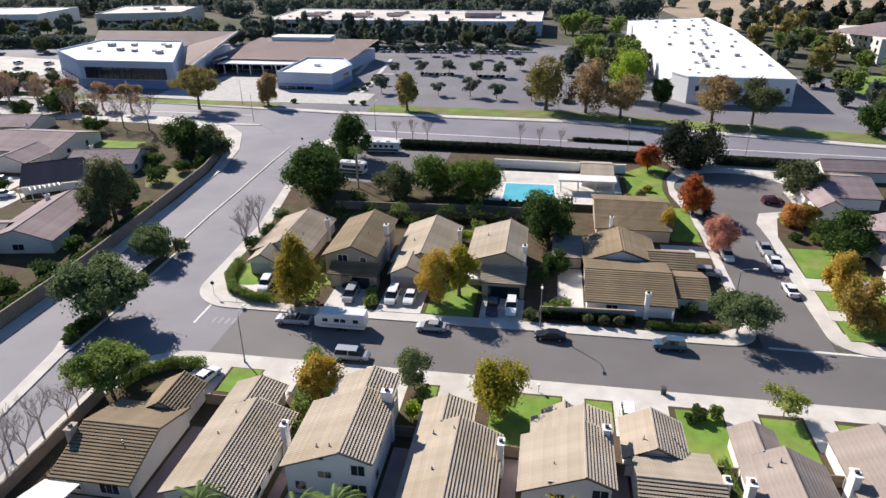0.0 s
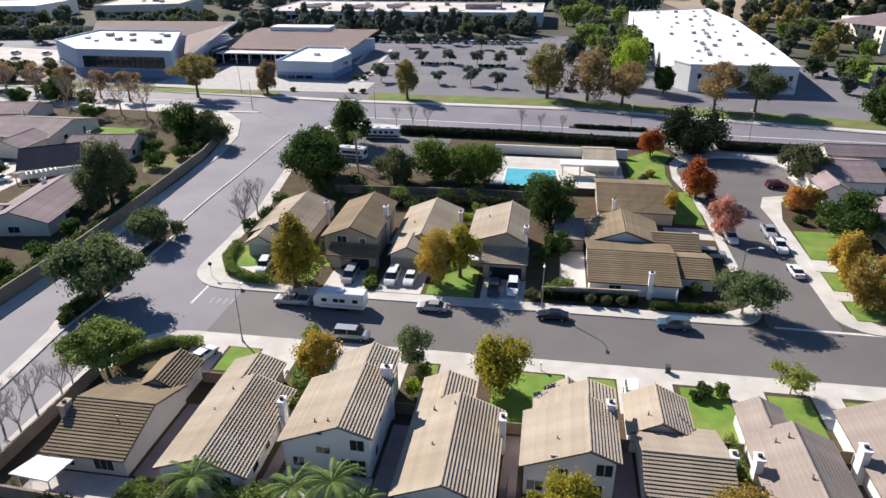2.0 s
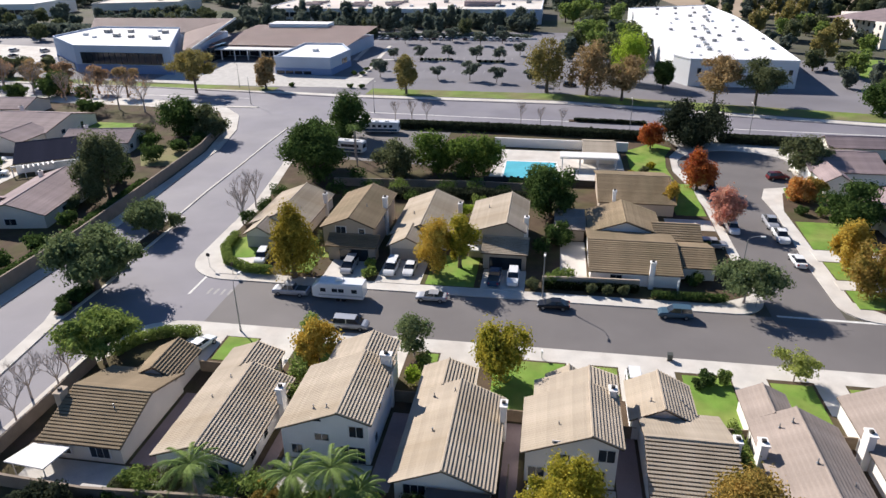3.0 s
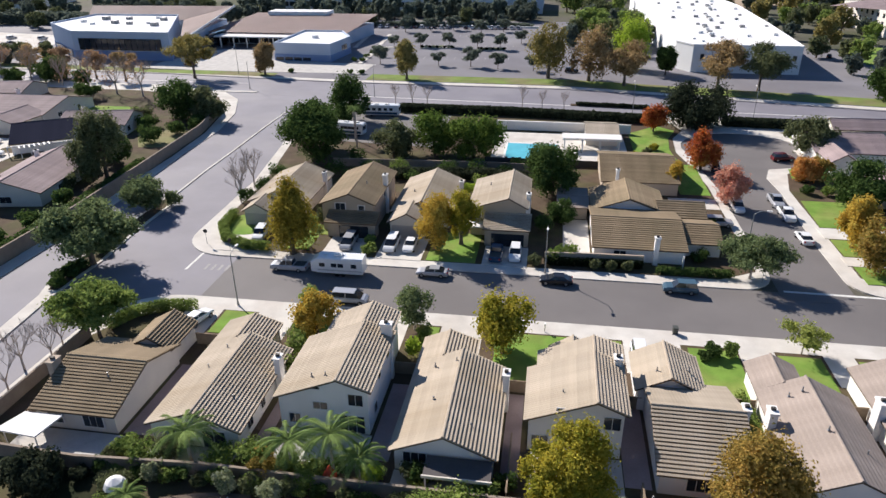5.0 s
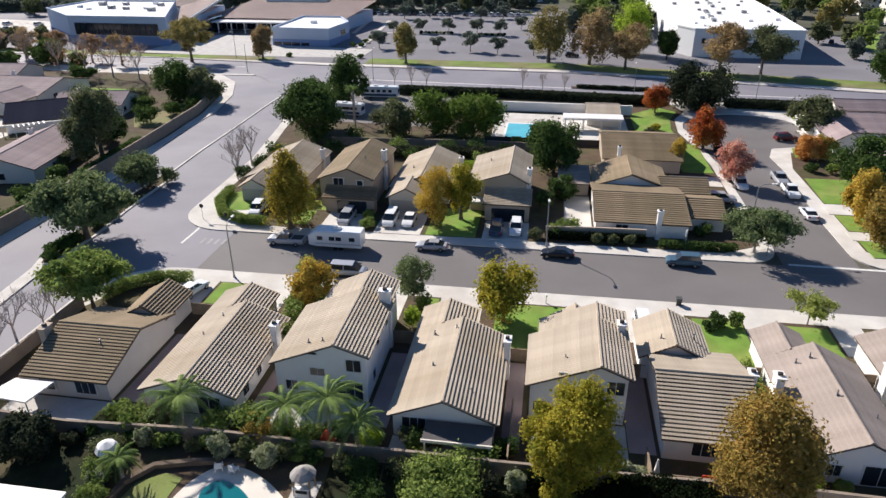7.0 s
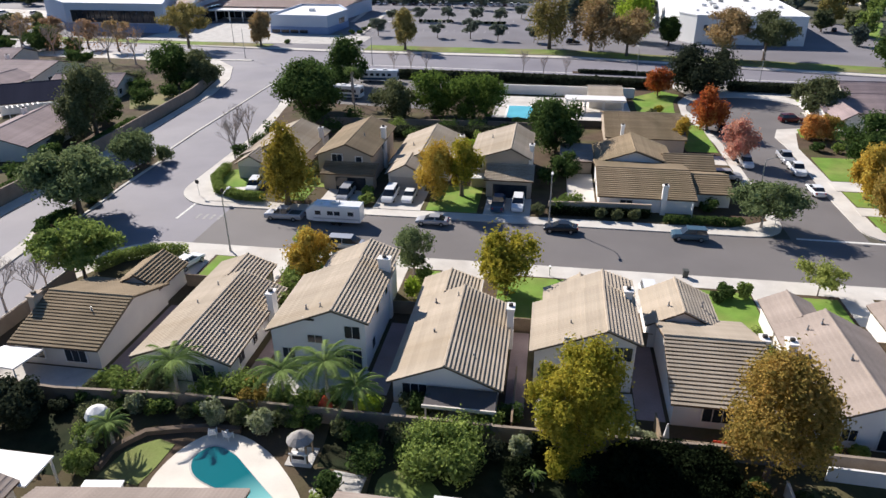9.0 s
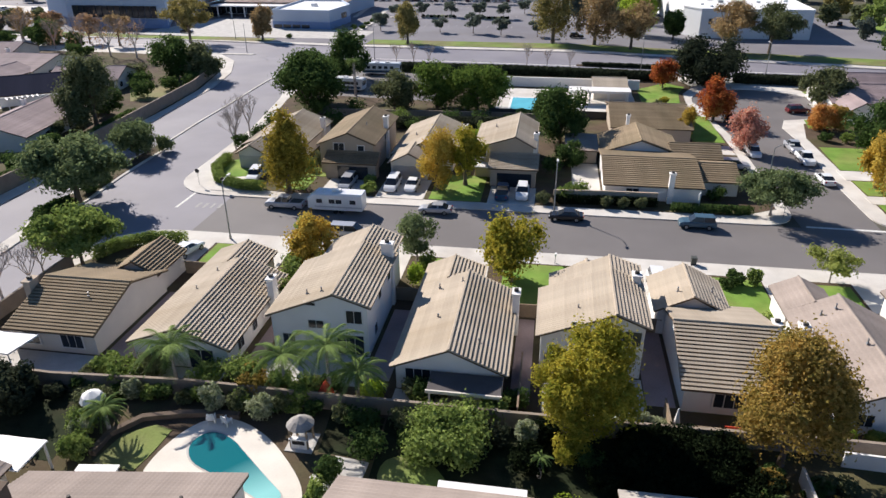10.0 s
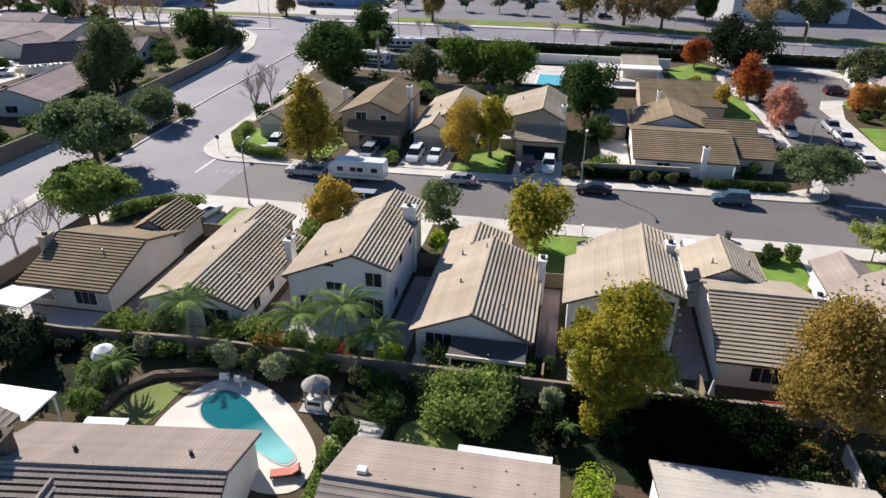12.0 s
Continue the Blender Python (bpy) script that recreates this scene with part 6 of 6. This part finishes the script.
for (ax, ay), (bx, by) in zip(ringp, ringp[1:] + ringp[:1]):
    part("beam", tube(bmesh.new(), (ax, ay, 1.9), (bx, by, 1.9), 0.05, 0.05, 4), M["fence"], gz)
lg = thing("sun_lounger", -17.4, 26.2, 0.24, "salmon cushioned lounger by the pool", "lounger", "", 20)
part("frame", boxed(-1.0, 1.0, -0.35, 0.35, 0.22, 0.3), M["dark_metal"], lg), part("cushion", boxed(-1.0, 0.5, -0.34, 0.34, 0.3, 0.4, 0.03), M["salmon"], lg)
part("back_cushion", slab_mesh([(0.5, -0.34), (1.2, -0.34), (1.2, 0.34), (0.5, 0.34)], 0.3, 0.42), M["salmon"], lg, at=pose(0.12, 0, -0.28, 0, -35, 0))
for a in (-0.9, 0.9):
    for b in (-0.3, 0.3):
        part("leg", boxed(a - 0.03, a + 0.03, b - 0.03, b + 0.03, 0, 0.22), M["dark_metal"], lg)
um = thing("patio_umbrella", -35.6, 33.6, 0.18, "white domed patio umbrella", "umbrella")
part("pole", tube(bmesh.new(), (0, 0, 0), (0, 0, 2.2), 0.03, 0.03), M["metal"], um), part("canopy", tube(tube(bmesh.new(), (0, 0, 2.0), (0, 0, 2.5), 1.0, 0.75, 10), (0, 0, 2.5), (0, 0, 2.8), 0.75, 0.1, 10), M["plastic_white"], um)
um = thing("patio_umbrella", -17.6, 38.6, 0.18, "folded red patio umbrella", "umbrella")
part("pole", tube(bmesh.new(), (0, 0, 0), (0, 0, 1.0), 0.03, 0.03), M["metal"], um), part("canopy", tube(bmesh.new(), (0, 0, 0.9), (0, 0, 2.1), 0.7, 0.08, 8), M["red_cloth"], um)
um = thing("patio_umbrella", 10.9, 38.7, 0.18, "tall folded beige patio umbrella", "umbrella")
part("pole", tube(bmesh.new(), (0, 0, 0), (0, 0, 1.2), 0.03, 0.03), M["metal"], um), part("canopy", tube(bmesh.new(), (0, 0, 0.7), (0, 0, 2.6), 0.35, 0.05, 8), M["trim"], um)
bn = thing("garden_bench", 15.4, 38.9, 0.18, "garden bench with a bright red cushion", "bench")
part("seat", boxed(-0.7, 0.7, -0.25, 0.25, 0.36, 0.42), M["fence"], bn), part("cushion", boxed(-0.68, 0.68, -0.24, 0.24, 0.42, 0.54, 0.03), M["red_cloth"], bn)
part("backrest", boxed(-0.7, 0.7, 0.25, 0.31, 0.4, 0.95), M["red_cloth"], bn)
for a in (-0.62, 0.62):
    for b in (-0.2, 0.2):
        part("leg", boxed(a - 0.04, a + 0.04, b - 0.04, b + 0.04, 0, 0.36), M["fence"], bn)
perg = thing("pergola", -115.0, 125.4, 0.2, "white pergola beside a house", "pergola", "", 45)
for i in range(7):
    part("slat", boxed(-3.2 + i, -2.9 + i, -1.2, 1.2, 2.3, 2.45), M["trim"], perg)
for a in (-3, 0, 3):
    part("post", boxed(a - 0.1, a + 0.1, -1.15, -0.95, 0, 2.3), M["trim"], perg), part("beam", boxed(a - 0.08, a + 0.08, -1.3, 1.3, 2.15, 2.3), M["trim"], perg)
slab("patio", rect(-25.0, -15.4, 40.8, 45.3), 0.1, 0.21, M["kerb"], "grey concrete patio behind a house", "patio")
slab("patio", rect(-51.0, -40.2, 38.0, 41.6), 0.1, 0.21, M["kerb"], "grey concrete patio behind a house", "patio")
slab("patio", rect(-36.6, -27.8, 38.8, 41.2), 0.1, 0.21, M["kerb"], "grey concrete patio behind a house", "patio")
slab("patio", rect(0.4, 9.0, 40.0, 45.4), 0.1, 0.21, M["kerb"], "grey concrete patio behind a house", "patio")
slab("patio", rect(-12.2, -2.8, 38.2, 41.1), 0.1, 0.21, M["kerb"], "grey concrete patio behind a house", "patio")
slab("side_path", rect(-2.3, -0.6, 41, 54), 0.1, 0.205, M["tile_red"], "reddish paved side path between houses", "path")


# ---- street furniture ----
def street_lamp(x, y, h, arm, turn, label="tall grey street lamp with a curved arm"):
    ob = thing("street_lamp", x, y, 0.14, label, "street lamp", "street lamps", turn)
    bm = tube(bmesh.new(), (0, 0, 0), (0, 0, h * 0.5), 0.11, 0.085, 8, False)
    tube(bm, (0, 0, h * 0.5), (0, 0, h - 0.7), 0.085, 0.06, 8)
    part("pole", bm, M["metal"], ob)
    bm = bmesh.new()
    for i in range(5):
        a, b = math.pi / 2 * i / 5, math.pi / 2 * (i + 1) / 5
        tube(bm, (arm * (1 - math.cos(a)), 0, h - 0.7 + 0.7 * math.sin(a)), (arm * (1 - math.cos(b)), 0, h - 0.7 + 0.7 * math.sin(b)), 0.05, 0.045, 6, False)
    part("arm", bm, M["metal"], ob)
    part("lamp_head", boxed(arm - 0.1, arm + 0.6, -0.15, 0.15, h - 0.08, h + 0.08, 0.03), M["trim"], ob)
    part("base", tube(bmesh.new(), (0, 0, 0), (0, 0, 0.5), 0.17, 0.14, 8), M["metal"], ob)


street_lamp(-40.1, 68.1, 8.0, 1.8, 90), street_lamp(1.0, 83.3, 8.0, 1.8, -90), street_lamp(30.6, 90.6, 8.6, 1.8, 0)
for x, y, t in ((-52.6, 191.9, 90), (-95.5, 198.5, -60), (22.0, 177.0, 90), (41.0, 175.4, 90), (52.0, 174.8, 90), (-110.0, 222.0, -90), (96, 188.0, -90)):
    street_lamp(x, y, 9.0, 2.0, t, "tall grey street lamp beside the arterial road")


def sign(x, y, h, turn=0):
    ob = thing("street_sign", x, y, 0.14, "small street sign on a thin post", "sign", "street signs", turn)
    part("post", tube(bmesh.new(), (0, 0, 0), (0, 0, h), 0.035, 0.035, 6), M["metal"], ob)
    part("plate", tube(bmesh.new(), (0, -0.05, h - 0.35), (0, -0.02, h - 0.35), 0.36, 0.36, 8), M["dark_metal"], ob)


sign(-53.6, 86.0, 2.6), sign(-69.0, 172.0, 2.8), sign(-48.6, 84.0, 2.2, 60), sign(31.6, 84.6, 2.6, 30)


def wheelie_bin(x, y, turn, mat="bin"):
    ob = thing("wheelie_bin", x, y, 0.0, "dark wheeled rubbish bin at the kerb", "bin", "bins", turn)
    bm = bmesh.new()
    low = [bm.verts.new((a * 0.25, b * 0.25, 0.05)) for a, b in ((-1, -1), (1, -1), (1, 1), (-1, 1))]
    up = [bm.verts.new((a * 0.32, b * 0.34, 1.0)) for a, b in ((-1, -1), (1, -1), (1, 1), (-1, 1))]
    bm.faces.new(low[::-1]), bm.faces.new(up)
    for i in range(4):
        bm.faces.new((low[i], low[(i + 1) % 4], up[(i + 1) % 4], up[i]))
    part("body", bm, M[mat], ob), part("lid", boxed(-0.34, 0.34, -0.38, 0.36, 1.0, 1.08, 0.02), M[mat], ob)
    for s in (-1, 1):
        part("wheel", tube(bmesh.new(), (s * 0.28, 0.28, 0.12), (s * 0.33, 0.28, 0.12), 0.12, 0.12, 10), M["tyre"], ob)


wheelie_bin(17.4, 69.2, 180), wheelie_bin(-46.4, 90.4, 0), wheelie_bin(-27.0, 91.0, 0)
for x, y in ((1.3, 67.2), (-30.0, 67.4)):
    ob = thing("mailbox", x, y, 0.15, "white mailbox on a post by the sidewalk", "mailbox", "mailboxes")
    part("post", boxed(-0.05, 0.05, -0.05, 0.05, 0, 1.0), M["trim"], ob), part("box", boxed(-0.12, 0.12, -0.25, 0.25, 1.0, 1.25, 0.03), M["plastic_white"], ob)


# ---- commercial buildings ----
def flat_block(ob, pts, h, wall, roof="white_roof", parapet=0.7, name="wall"):
    x, y = ob.location.x, ob.location.y
    loc = [(a - x, b - y) for a, b in pts]
    part(name, slab_mesh(loc, 0.05, h), M[wall], ob)
    cx, cy = sum(a for a, _ in loc) / len(loc), sum(b for _, b in loc) / len(loc)
    inner = [(cx + (a - cx) * (1 - 0.5 / max(abs(a - cx), 1)), cy + (b - cy) * (1 - 0.5 / max(abs(b - cy), 1))) for a, b in loc]
    part("roof", slab_mesh(inner, h - 0.1, h + 0.02), M[roof], ob, "flat pale roof")
    n = len(loc)
    for i in range(n):
        seg = strip([loc[i], loc[(i + 1) % n]], 0.35)
        part("parapet", slab_mesh(seg, h - 0.05, h + parapet * (1 + 0.004 * i)), M[wall], ob)


def roof_units(ob, spots, z, size=2.2):
    x, y = ob.location.x, ob.location.y
    for i, (a, b) in enumerate(spots):
        s = size * (0.7 + 0.3 * ((i * 37) % 10) / 5)
        part("roof_unit", boxed(a - x - s / 2, a - x + s / 2, b - y - s / 2, b - y + s / 2, z, z + 0.55 * s, 0.08), M["metal" if i % 3 else "plastic_white"], ob)


def band(ob, a, b, z0, z1, n, thick=0.25):
    """A row of dark panes along a wall from a to b."""
    x, y = ob.location.x, ob.location.y
    a, b = Vector((a[0] - x, a[1] - y)), Vector((b[0] - x, b[1] - y))
    for i in range(n):
        p, q = a.lerp(b, (i + 0.06) / n), a.lerp(b, (i + 0.94) / n)
        part("pane", slab_mesh(strip([tuple(p), tuple(q)], thick), z0, z1), M["glass"], ob)


lib = thing("civic_building", -180.0, 270.0, 0, "white civic building with walls tinted as blue shade, flat roof", "building")
flat_block(lib, [(-216, 268), (-189, 244), (-147, 243), (-174, 300), (-216, 300)], 10.2, "panel_blue_shade")
# Added lower band; a deeper blue shade is painted onto it.
part("wall_base", slab_mesh([(a + 180, b - 270) for a, b in ((-216.15, 267.9), (-189.05, 243.8), (-146.8, 242.8), (-148, 246), (-214, 272))], 0.06, 3.4), M["panel_low_shade"], lib, "lower wall in a deeper painted shade")
band(lib, (-186.5, 243.8), (-150.5, 242.95), 3.8, 8.2, 14, 0.5)
band(lib, (-214, 266), (-192, 246.4), 0.6, 3.0, 5, 0.4)
roof_units(lib, [(-196, 268), (-188, 272), (-180, 270), (-172, 272), (-166, 266), (-190, 286), (-178, 290), (-200, 284), (-172, 284), (-205, 275)], 10.2)
bm = bmesh.new()
vs = [bm.verts.new((x + 180, y - 270, z)) for x, y, z in ((-228, 316, 13.0), (-154, 318, 13.0), (-144, 252, 8.0), (-147.6, 253, 8.2), (-172.5, 301.5, 8.4), (-222, 301, 8.4))]
bm.faces.new((vs[0], vs[1], vs[4], vs[5])), bm.faces.new((vs[1], vs[2], vs[3], vs[4]))
bmesh.ops.solidify(bm, geom=bm.faces[:], thickness=0.6)
part("shed_roof", bm, M["brown_roof"], lib, "large brown sloping metal roof")
part("upper_wall", slab_mesh([(-224 + 180, 34), (-157 + 180, 44), (-148 + 180, -8), (-172 + 180, 32)], 0.05, 7.6), M["panel_blue_shade"], lib)
part("roof_edge", tube(bmesh.new(), (-154 + 180, 48, 13.0), (-144 + 180, -18, 8.0), 0.5, 0.5, 5), M["trim"], lib)
part("entrance_screen", boxed(33, 34.5, 2, 18, 0.1, 6.0), M["glass"], lib)
ent = thing("civic_wing", -112.0, 290.0, 0, "long low wing with brown roof and white columns", "building")
bm = bmesh.new()
vs = [bm.verts.new((x + 112, y - 290, z)) for x, y, z in ((-152, 284, 5.6), (-88, 282, 5.6), (-84, 324, 9.2), (-146, 326, 9.2))]
bm.faces.new(vs)
bmesh.ops.solidify(bm, geom=bm.faces[:], thickness=-0.6)
part("roof", bm, M["brown_roof"], ent, "brown sloping metal roof")
part("wall", slab_mesh([(-38, -2), (22, -4), (26, 32), (-34, 34)], 0.05, 5.5), M["panel_blue_shade"], ent)
part("canopy", slab_mesh([(-38, -14), (0, -14), (0, -4), (-38, -4)], 4.5, 4.95), M["trim"], ent)
for i in range(7):
    part("column", tube(bmesh.new(), (-37 + 6.0 * i, -13, 0.1), (-37 + 6.0 * i, -13, 4.5), 0.28, 0.28, 8), M["trim"], ent)
band(ent, (-149, 287.8), (-92, 286.2), 0.5, 4.0, 12, 0.4)
part("roof_terrace", slab_mesh([(-26, 30), (4, 30), (4, 40), (-26, 40)], 8.0, 10.4), M["white_roof"], ent)
anx = thing("civic_annex", -95.0, 262.0, 0, "small white annex with flat roof", "building")
flat_block(anx, [(-107, 249), (-84, 247.5), (-82, 268), (-90, 284), (-107, 284)], 6.2, "panel_blue_shade")
part("wall_base", slab_mesh([(a + 95, b - 262) for a, b in ((-107.15, 248.8), (-83.85, 247.3), (-81.85, 268), (-84, 270), (-106, 252))], 0.06, 2.6), M["panel_low_shade"], anx, "lower wall in a deeper painted shade")
roof_units(anx, [(-96, 266)], 6.2, 3.0)
band(anx, (-84.3, 250), (-82.4, 264), 2.6, 4.6, 4, 0.4), band(anx, (-106.8, 248.9), (-84.4, 247.5), 0.3, 1.5, 6, 0.3)
slab("forecourt", [(-330, 242), (-226, 246), (-222, 300), (-330, 320)], 0.1, 0.19, M["concrete"], "bright pale concrete forecourt", "pavement")
slab("forecourt", [(-150, 226), (-66, 226), (-66, 244), (-84, 246), (-112, 250), (-116, 272), (-140, 272), (-150, 242)], 0.1, 0.19, M["kerb"], "pale paved entrance forecourt", "pavement")
for pts in ([(-71.9, 245), (-73.2, 278)], [(-74.6, 283.5), (-78, 322)], [(-84.3, 282), (-87.5, 318)], [(-75, 283), (-66, 284)], [(-56, 282.7), (-42, 284)], [(-30.8, 280), (-19.5, 281)]):
    slab("parking_island", strip(pts, 1.8), 0.1, 0.3, M["concrete"], "pale kerbed island in the parking lot", "kerb")
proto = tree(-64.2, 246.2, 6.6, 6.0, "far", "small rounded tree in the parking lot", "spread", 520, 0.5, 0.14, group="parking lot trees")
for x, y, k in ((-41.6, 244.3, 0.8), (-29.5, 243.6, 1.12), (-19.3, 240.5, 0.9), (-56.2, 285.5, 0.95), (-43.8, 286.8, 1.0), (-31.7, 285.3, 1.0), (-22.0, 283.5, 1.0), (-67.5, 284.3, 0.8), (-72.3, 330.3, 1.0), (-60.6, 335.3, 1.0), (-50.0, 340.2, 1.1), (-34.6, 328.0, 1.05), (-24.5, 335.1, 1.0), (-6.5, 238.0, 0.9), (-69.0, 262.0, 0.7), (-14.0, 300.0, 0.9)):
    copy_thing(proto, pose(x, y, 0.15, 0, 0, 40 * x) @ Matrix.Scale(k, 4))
for i in range(9):
    for x, y in ((-55.0 + 1.6 * i, 282.8 + 0.15 * i), (-30.0 + 1.25 * i, 280.1 + 0.1 * i)):
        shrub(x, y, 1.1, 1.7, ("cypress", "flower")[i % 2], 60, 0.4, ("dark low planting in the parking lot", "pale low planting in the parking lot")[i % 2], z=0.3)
for x, y in ((-72.2, 250), (-72.6, 258), (-73.0, 268), (-75.5, 250), (-70, 226), (-66, 226), (-92, 226)):
    shrub(x, y, 1.4, 2.6, "dark", 120, 0.4, "dark low planting in the parking lot", z=0.25)
wall_run("lot_wall", [(-112, 357), (-60, 353), (-8, 349)], 0.9, 0.5, "trim", "low white wall behind the parking lot")
for r in range(3):
    for i in range(16):
        x, y = -62 + 3.0 * i, 258.0 + 30 * r
        slab("stall_line", rect(x, x + 0.18, y, y + 5), 0.1, 0.155, M["line_worn"], "worn white painted parking line", "road marking")

far_shop = thing("business_building", -92.0, 440.0, 0, "long low business building with white flat roof", "building")
flat_block(far_shop, [(-180, 412), (-8, 412), (-8, 472), (-180, 480)], 8.0, "panel_white", "roof_tan", parapet=0.5)
band(far_shop, (-176, 411.9), (-30, 411.9), 3.6, 6.2, 22, 0.5)
roof_units(far_shop, [(-170 + 9 * i, 430 + 13 * (i % 3)) for i in range(18)], 8.0, 2.6)
part("roof_screen", boxed(36, 58, -8, 4, 8.0, 11.0), M["tile_red"], far_shop, "red-brown roof screen")
for a, b, w in ((-68, 8, 10), (-38, 4, 12), (-14, 10, 8)):
    for k in range(3):
        part("roof_frame", boxed(a, a + w, b - 8 * k, b - 8 * k + 1.2, 8.0, 9.6), M["brown_roof"], far_shop, "brown roof frame")
part("end_screen", boxed(64, 84.5, -28.4, -27.6, 0.2, 8.6), M["panel_blue_shade"], far_shop)
off = thing("office_building", -285.0, 455.0, 0, "pale office building with flat white roof", "building")
flat_block(off, [(-305, 424), (-252, 440), (-262, 492), (-318, 480)], 9.0, "stucco", "roof_tan")
band(off, (-304, 423.6), (-253, 439.4), 3.0, 5.0, 10, 0.5)
roof_units(off, [(-290, 460), (-282, 462), (-274, 456)], 9.0, 3.0)
off = thing("office_building", -370.0, 440.0, 0, "pale office building with flat white roof", "building")
flat_block(off, [(-410, 410), (-345, 420), (-350, 470), (-415, 460)], 9.0, "stucco_white")
band(off, (-408, 409.8), (-346, 419.3), 3.0, 6.0, 10, 0.5)
ware = thing("warehouse", 66.0, 330.0, 0, "large white building with bright flat roof", "building")
flat_block(ware, [(43, 250), (47.5, 241.5), (82.5, 240.4), (87, 300), (91, 372), (88, 432), (41.5, 412)], 9.2, "panel_white", parapet=0.4)
roof_units(ware, [(50 + (i * 13.7) % 36, 256 + (i * 29.3) % 172) for i in range(30)] + [(52 + (i * 7.9) % 32, 250 + (i * 41.3) % 170) for i in range(26)], 9.2, 1.5)
for a in ((50, 241.4, 51.4, 241.4), (79.6, 240.5, 81, 240.45)):
    band(ware, a[:2], a[2:], 4.6, 6.4, 1, 0.5)
part("door", slab_mesh(strip([(70 - 66, 240.7 - 330), (77 - 66, 240.5 - 330)], 0.5), 0.2, 3.0), M["glass"], ware)
arch = thing("apartment_building", 165.0, 358.0, 0, "cream three-storey building with red tile roof", "building")
part("wall", boxed(-20, 24, -26, 26, 0.05, 11.0), M["stucco"], arch)
bm = bmesh.new()
tube(bm, (2, 0, 11), (2, 0, 14), 38, 20, 4)
part("roof", bm, M["tile_red"], arch)
for z in (1.2, 4.6, 8.0):
    for i in range(8):
        part("window", boxed(-20.1, -19.9, -23 + 6.2 * i, -21 + 6.2 * i, z, z + 1.9), M["glass"], arch)
    for i in range(6):
        part("window", boxed(-17 + 6.6 * i, -15 + 6.6 * i, -26.1, -25.9, z, z + 1.9), M["glass"], arch)
slab("dry_field", [(95, 455), (420, 430), (480, 760), (60, 760)], 0.1, 0.25, M["dry_slope"], "pale brown dry field in the distance", "ground")
lawn([(112, 262), (150, 256), (150, 300), (118, 304)])

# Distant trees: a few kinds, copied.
# Haze over these comes from their paler leaf colour.
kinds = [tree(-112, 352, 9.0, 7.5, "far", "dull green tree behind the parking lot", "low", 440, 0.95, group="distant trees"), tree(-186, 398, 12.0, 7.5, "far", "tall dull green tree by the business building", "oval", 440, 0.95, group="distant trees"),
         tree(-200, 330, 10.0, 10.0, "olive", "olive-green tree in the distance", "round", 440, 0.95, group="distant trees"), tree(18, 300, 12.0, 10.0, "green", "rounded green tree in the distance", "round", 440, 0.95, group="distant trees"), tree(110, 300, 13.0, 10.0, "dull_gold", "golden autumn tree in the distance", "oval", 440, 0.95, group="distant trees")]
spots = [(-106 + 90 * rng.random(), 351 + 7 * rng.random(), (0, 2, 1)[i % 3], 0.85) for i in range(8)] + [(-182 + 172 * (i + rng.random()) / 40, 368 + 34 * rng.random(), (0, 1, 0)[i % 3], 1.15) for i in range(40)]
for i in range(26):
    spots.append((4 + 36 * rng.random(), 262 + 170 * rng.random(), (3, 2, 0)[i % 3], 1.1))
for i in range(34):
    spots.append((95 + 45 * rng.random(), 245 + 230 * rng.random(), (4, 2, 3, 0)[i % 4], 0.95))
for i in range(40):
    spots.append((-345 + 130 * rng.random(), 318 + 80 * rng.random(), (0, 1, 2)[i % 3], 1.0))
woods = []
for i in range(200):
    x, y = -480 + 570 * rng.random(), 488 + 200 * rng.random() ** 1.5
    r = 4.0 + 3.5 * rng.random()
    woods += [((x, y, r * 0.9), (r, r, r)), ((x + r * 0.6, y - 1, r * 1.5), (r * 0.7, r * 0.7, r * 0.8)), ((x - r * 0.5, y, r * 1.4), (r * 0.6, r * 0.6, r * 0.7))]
tagged(new("distant_woods", leaf_mesh("distant_woods", woods, 70000, 2.0, L["far"], 0.6)), "green woods in the far distance, greyed as haze", "woods", kind="stuff")
conifer = tree(188, 452, 17.0, 10.5, "blackgreen", "tall dark conifer by the dry field", "cone", 700, 1.0, group="distant conifers")
for x, y, k in ((154, 462, 1.05), (161, 468, 1.2), (169, 462, 0.9), (176, 470, 1.1), (182, 462, 0.95), (196, 466, 1.15), (203, 470, 1.0), (208, 462, 0.85), (214, 474, 1.1)):
    copy_thing(conifer, pose(x, y, 0.1, 0, 0, 50 * x) @ Matrix.Scale(k, 4))
for i in range(44):
    spots.append((92 + 150 * rng.random(), 440 + 30 * rng.random() if i % 3 else 505 + 90 * rng.random(), (0, 1, 2)[i % 3], 1.1))
for i in range(40):
    spots.append((-250 + 80 * rng.random(), 330 + 75 * rng.random(), (0, 1, 2)[i % 3], 1.0))
for i in range(14):
    spots.append((98 + 60 * rng.random(), 196 + 50 * rng.random(), (0, 2, 4)[i % 3], 0.9))
for i in range(12):
    spots.append((-250 + 60 * rng.random(), 205 + 30 * rng.random(), (2, 0)[i % 2], 0.8))
for i in range(16):
    spots.append((-215 + 56 * rng.random(), 100 + 85 * rng.random(), (2, 0)[i % 2], 0.7))
for x, y, k, s in spots:
    if 44 < x < 92 and 238 < y < 440 or -182 < x < -6 and 408 < y < 484:
        continue
    copy_thing(kinds[k], pose(x, y, 0.1, 0, 0, 360 * rng.random()) @ Matrix.Diagonal((s * (0.85 + 0.3 * rng.random()),) * 2 + (s * (0.85 + 0.3 * rng.random()), 1)))
